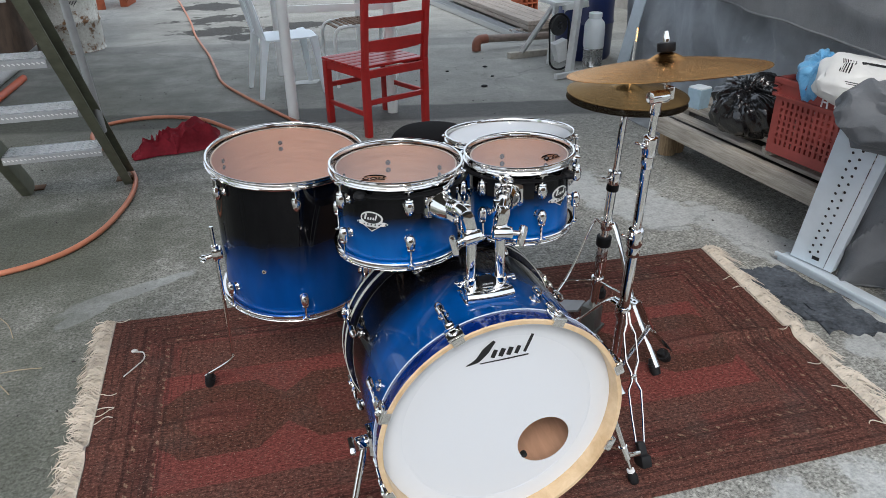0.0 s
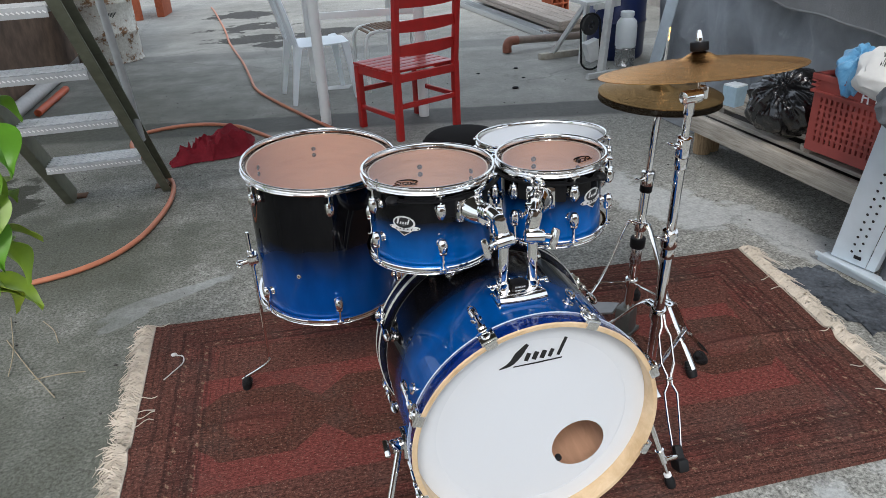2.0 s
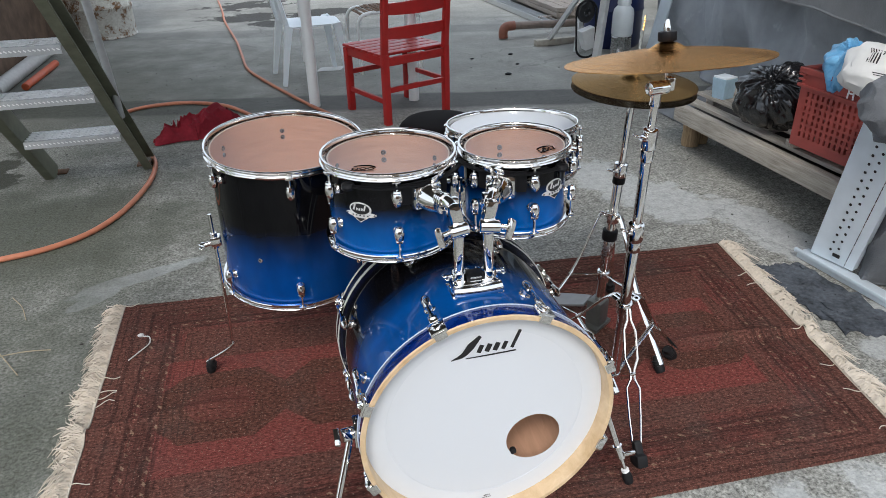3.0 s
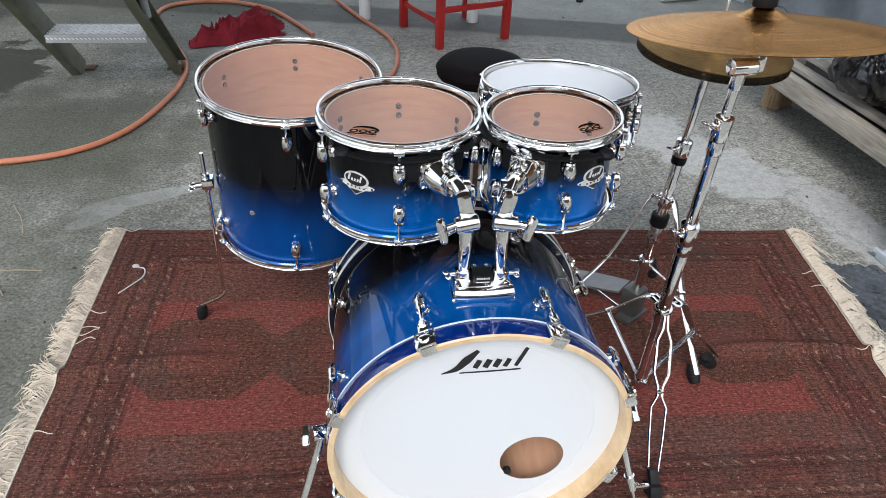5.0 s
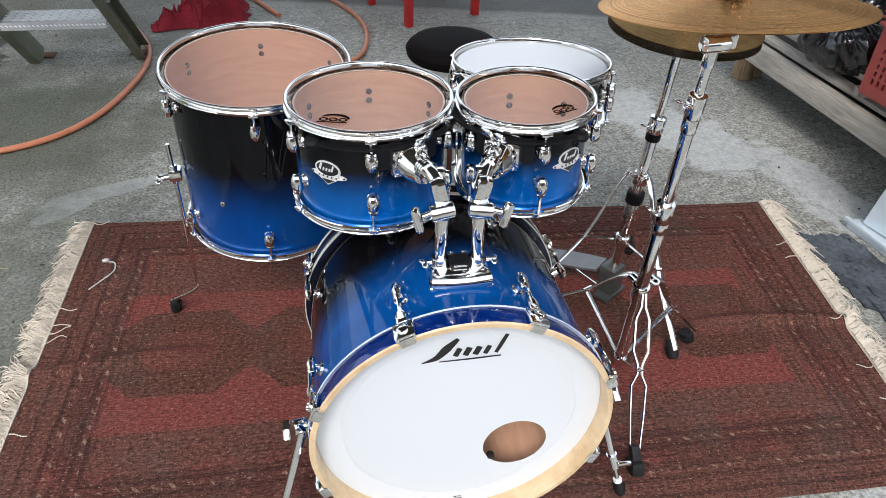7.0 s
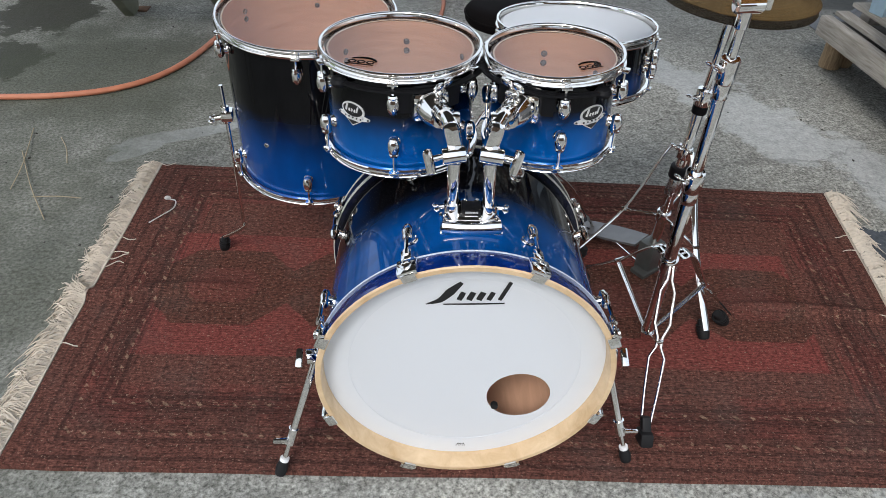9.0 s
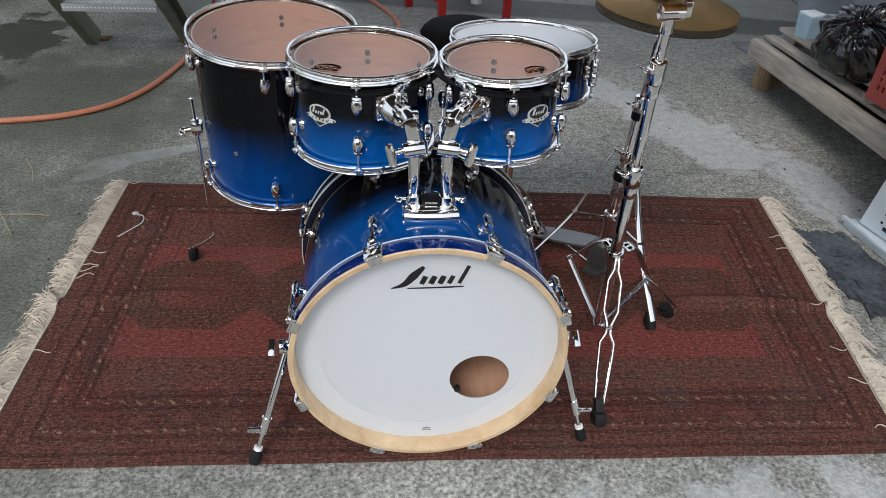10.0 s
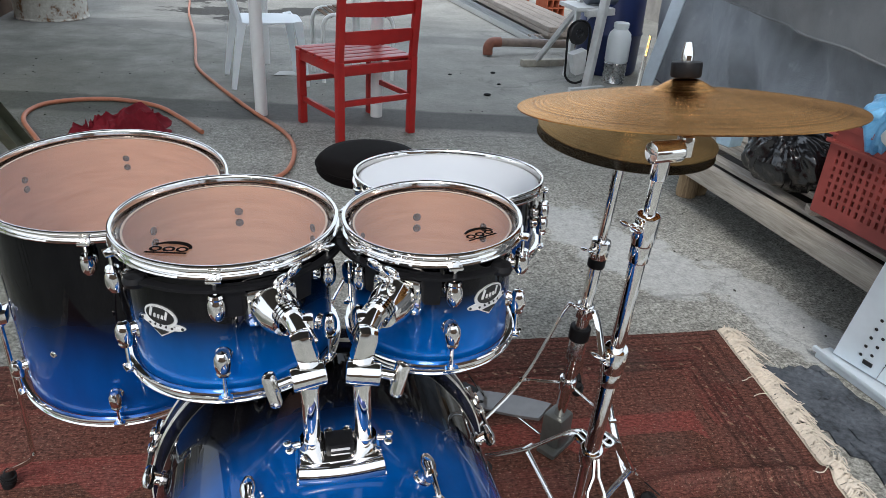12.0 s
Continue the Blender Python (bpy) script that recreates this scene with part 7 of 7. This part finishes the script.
for pts in (((-1.36, 1.055), (-1.27, 1.045), (-1.20, 1.05)), ((-1.52, 1.35), (-1.38, 1.10), (-1.27, 0.93)), ((-1.55, 1.52), (-1.47, 1.25), (-1.45, 1.10)), ((-1.60, 1.1), (-1.50, 0.95), (-1.44, 0.80)), ((-1.42, 1.45), (-1.36, 1.35), (-1.33, 1.27))):
    twigs.tube(spline([(x, y, 0.005 + 0.01 * (k2 == 1)) for k2, (x, y) in enumerate(pts)], 5), 0.0018, 5)
tagged(part("dry_stalk", twigs, plain("dry_straw", (0.36, 0.30, 0.20), 0.9, vary=0.3)), "dry straw stalks lying on the concrete", "stalk", kind="stuff")


def build_plant():
    """A leafy climber that stands beside the steps, outside most views."""
    plant = thing("climbing_plant", "green leafy climbing plant with yellowish leaves beside the steps", "plant")
    green = Nodes("leaf_green", (0.08, 0.2, 0.02), 0.42, Subsurface_Weight=0.0)
    info = green.n("ObjectInfo").outputs["Random"]
    vein = green.noise(40, detail=4)
    tone = green.mix(info, (0.10, 0.27, 0.02), (0.36, 0.44, 0.04))
    green.color(green.mix(green.math("MULTIPLY", vein, 0.5), tone, (0.05, 0.13, 0.012)))
    green.bump(vein, 0.001, 0.4)
    stem_mat = plain("green_stem", (0.12, 0.14, 0.05), 0.7, vary=0.3)
    leaf = Shape()
    L, W = 0.115, 0.082

    def lp(u, v):
        t = u
        half = W / 2 * (math.sin(math.pi * min(1, t * 1.04) ** 0.72)) + 0.0006
        s = (v - 0.5) * 2
        return (L * t, s * half, 0.018 * math.sin(math.pi * t) - 0.02 * t * t + 0.012 * abs(s) + 0.003 * math.sin(9 * t) * s)

    leaf.sheet(lp, 10, 6, 0.0006)
    mesh_leaf = None
    rngp = random.Random(5)
    stems = [((-1.45, 0.53, 0.0), (-1.25, 0.53, 0.40), (-1.12, 0.55, 0.80), (-1.065, 0.54, 1.03)), ((-1.50, 0.63, 0.0), (-1.30, 0.60, 0.36), (-1.165, 0.60, 0.70), (-1.115, 0.58, 0.94)), ((-1.55, 0.43, 0.0), (-1.38, 0.46, 0.14), (-1.31, 0.48, 0.26), (-1.30, 0.48, 0.40))]
    for pts in stems:
        line = spline(pts, 8)
        part("stem", Shape().tube(line, 0.004, 6), stem_mat, plant)
        for k2 in range(3, len(line)):
            p = line[k2]
            if p.z < 0.58:
                continue
            size = rngp.uniform(0.9, 1.3)
            turn = rngp.uniform(-130, 130)
            m = at(*p) @ spin(turn) @ Matrix.Rotation(radians(rngp.uniform(10, 65)), 4, "Y") @ Matrix.Rotation(radians(rngp.uniform(-25, 25)), 4, "X") @ Matrix.Diagonal((size, size, size, 1))
            if mesh_leaf is None:
                mesh_leaf = part("leaf", leaf, green.m, plant)
                mesh_leaf.matrix_basis = m
            else:
                again(mesh_leaf, plant, m)


build_plant()
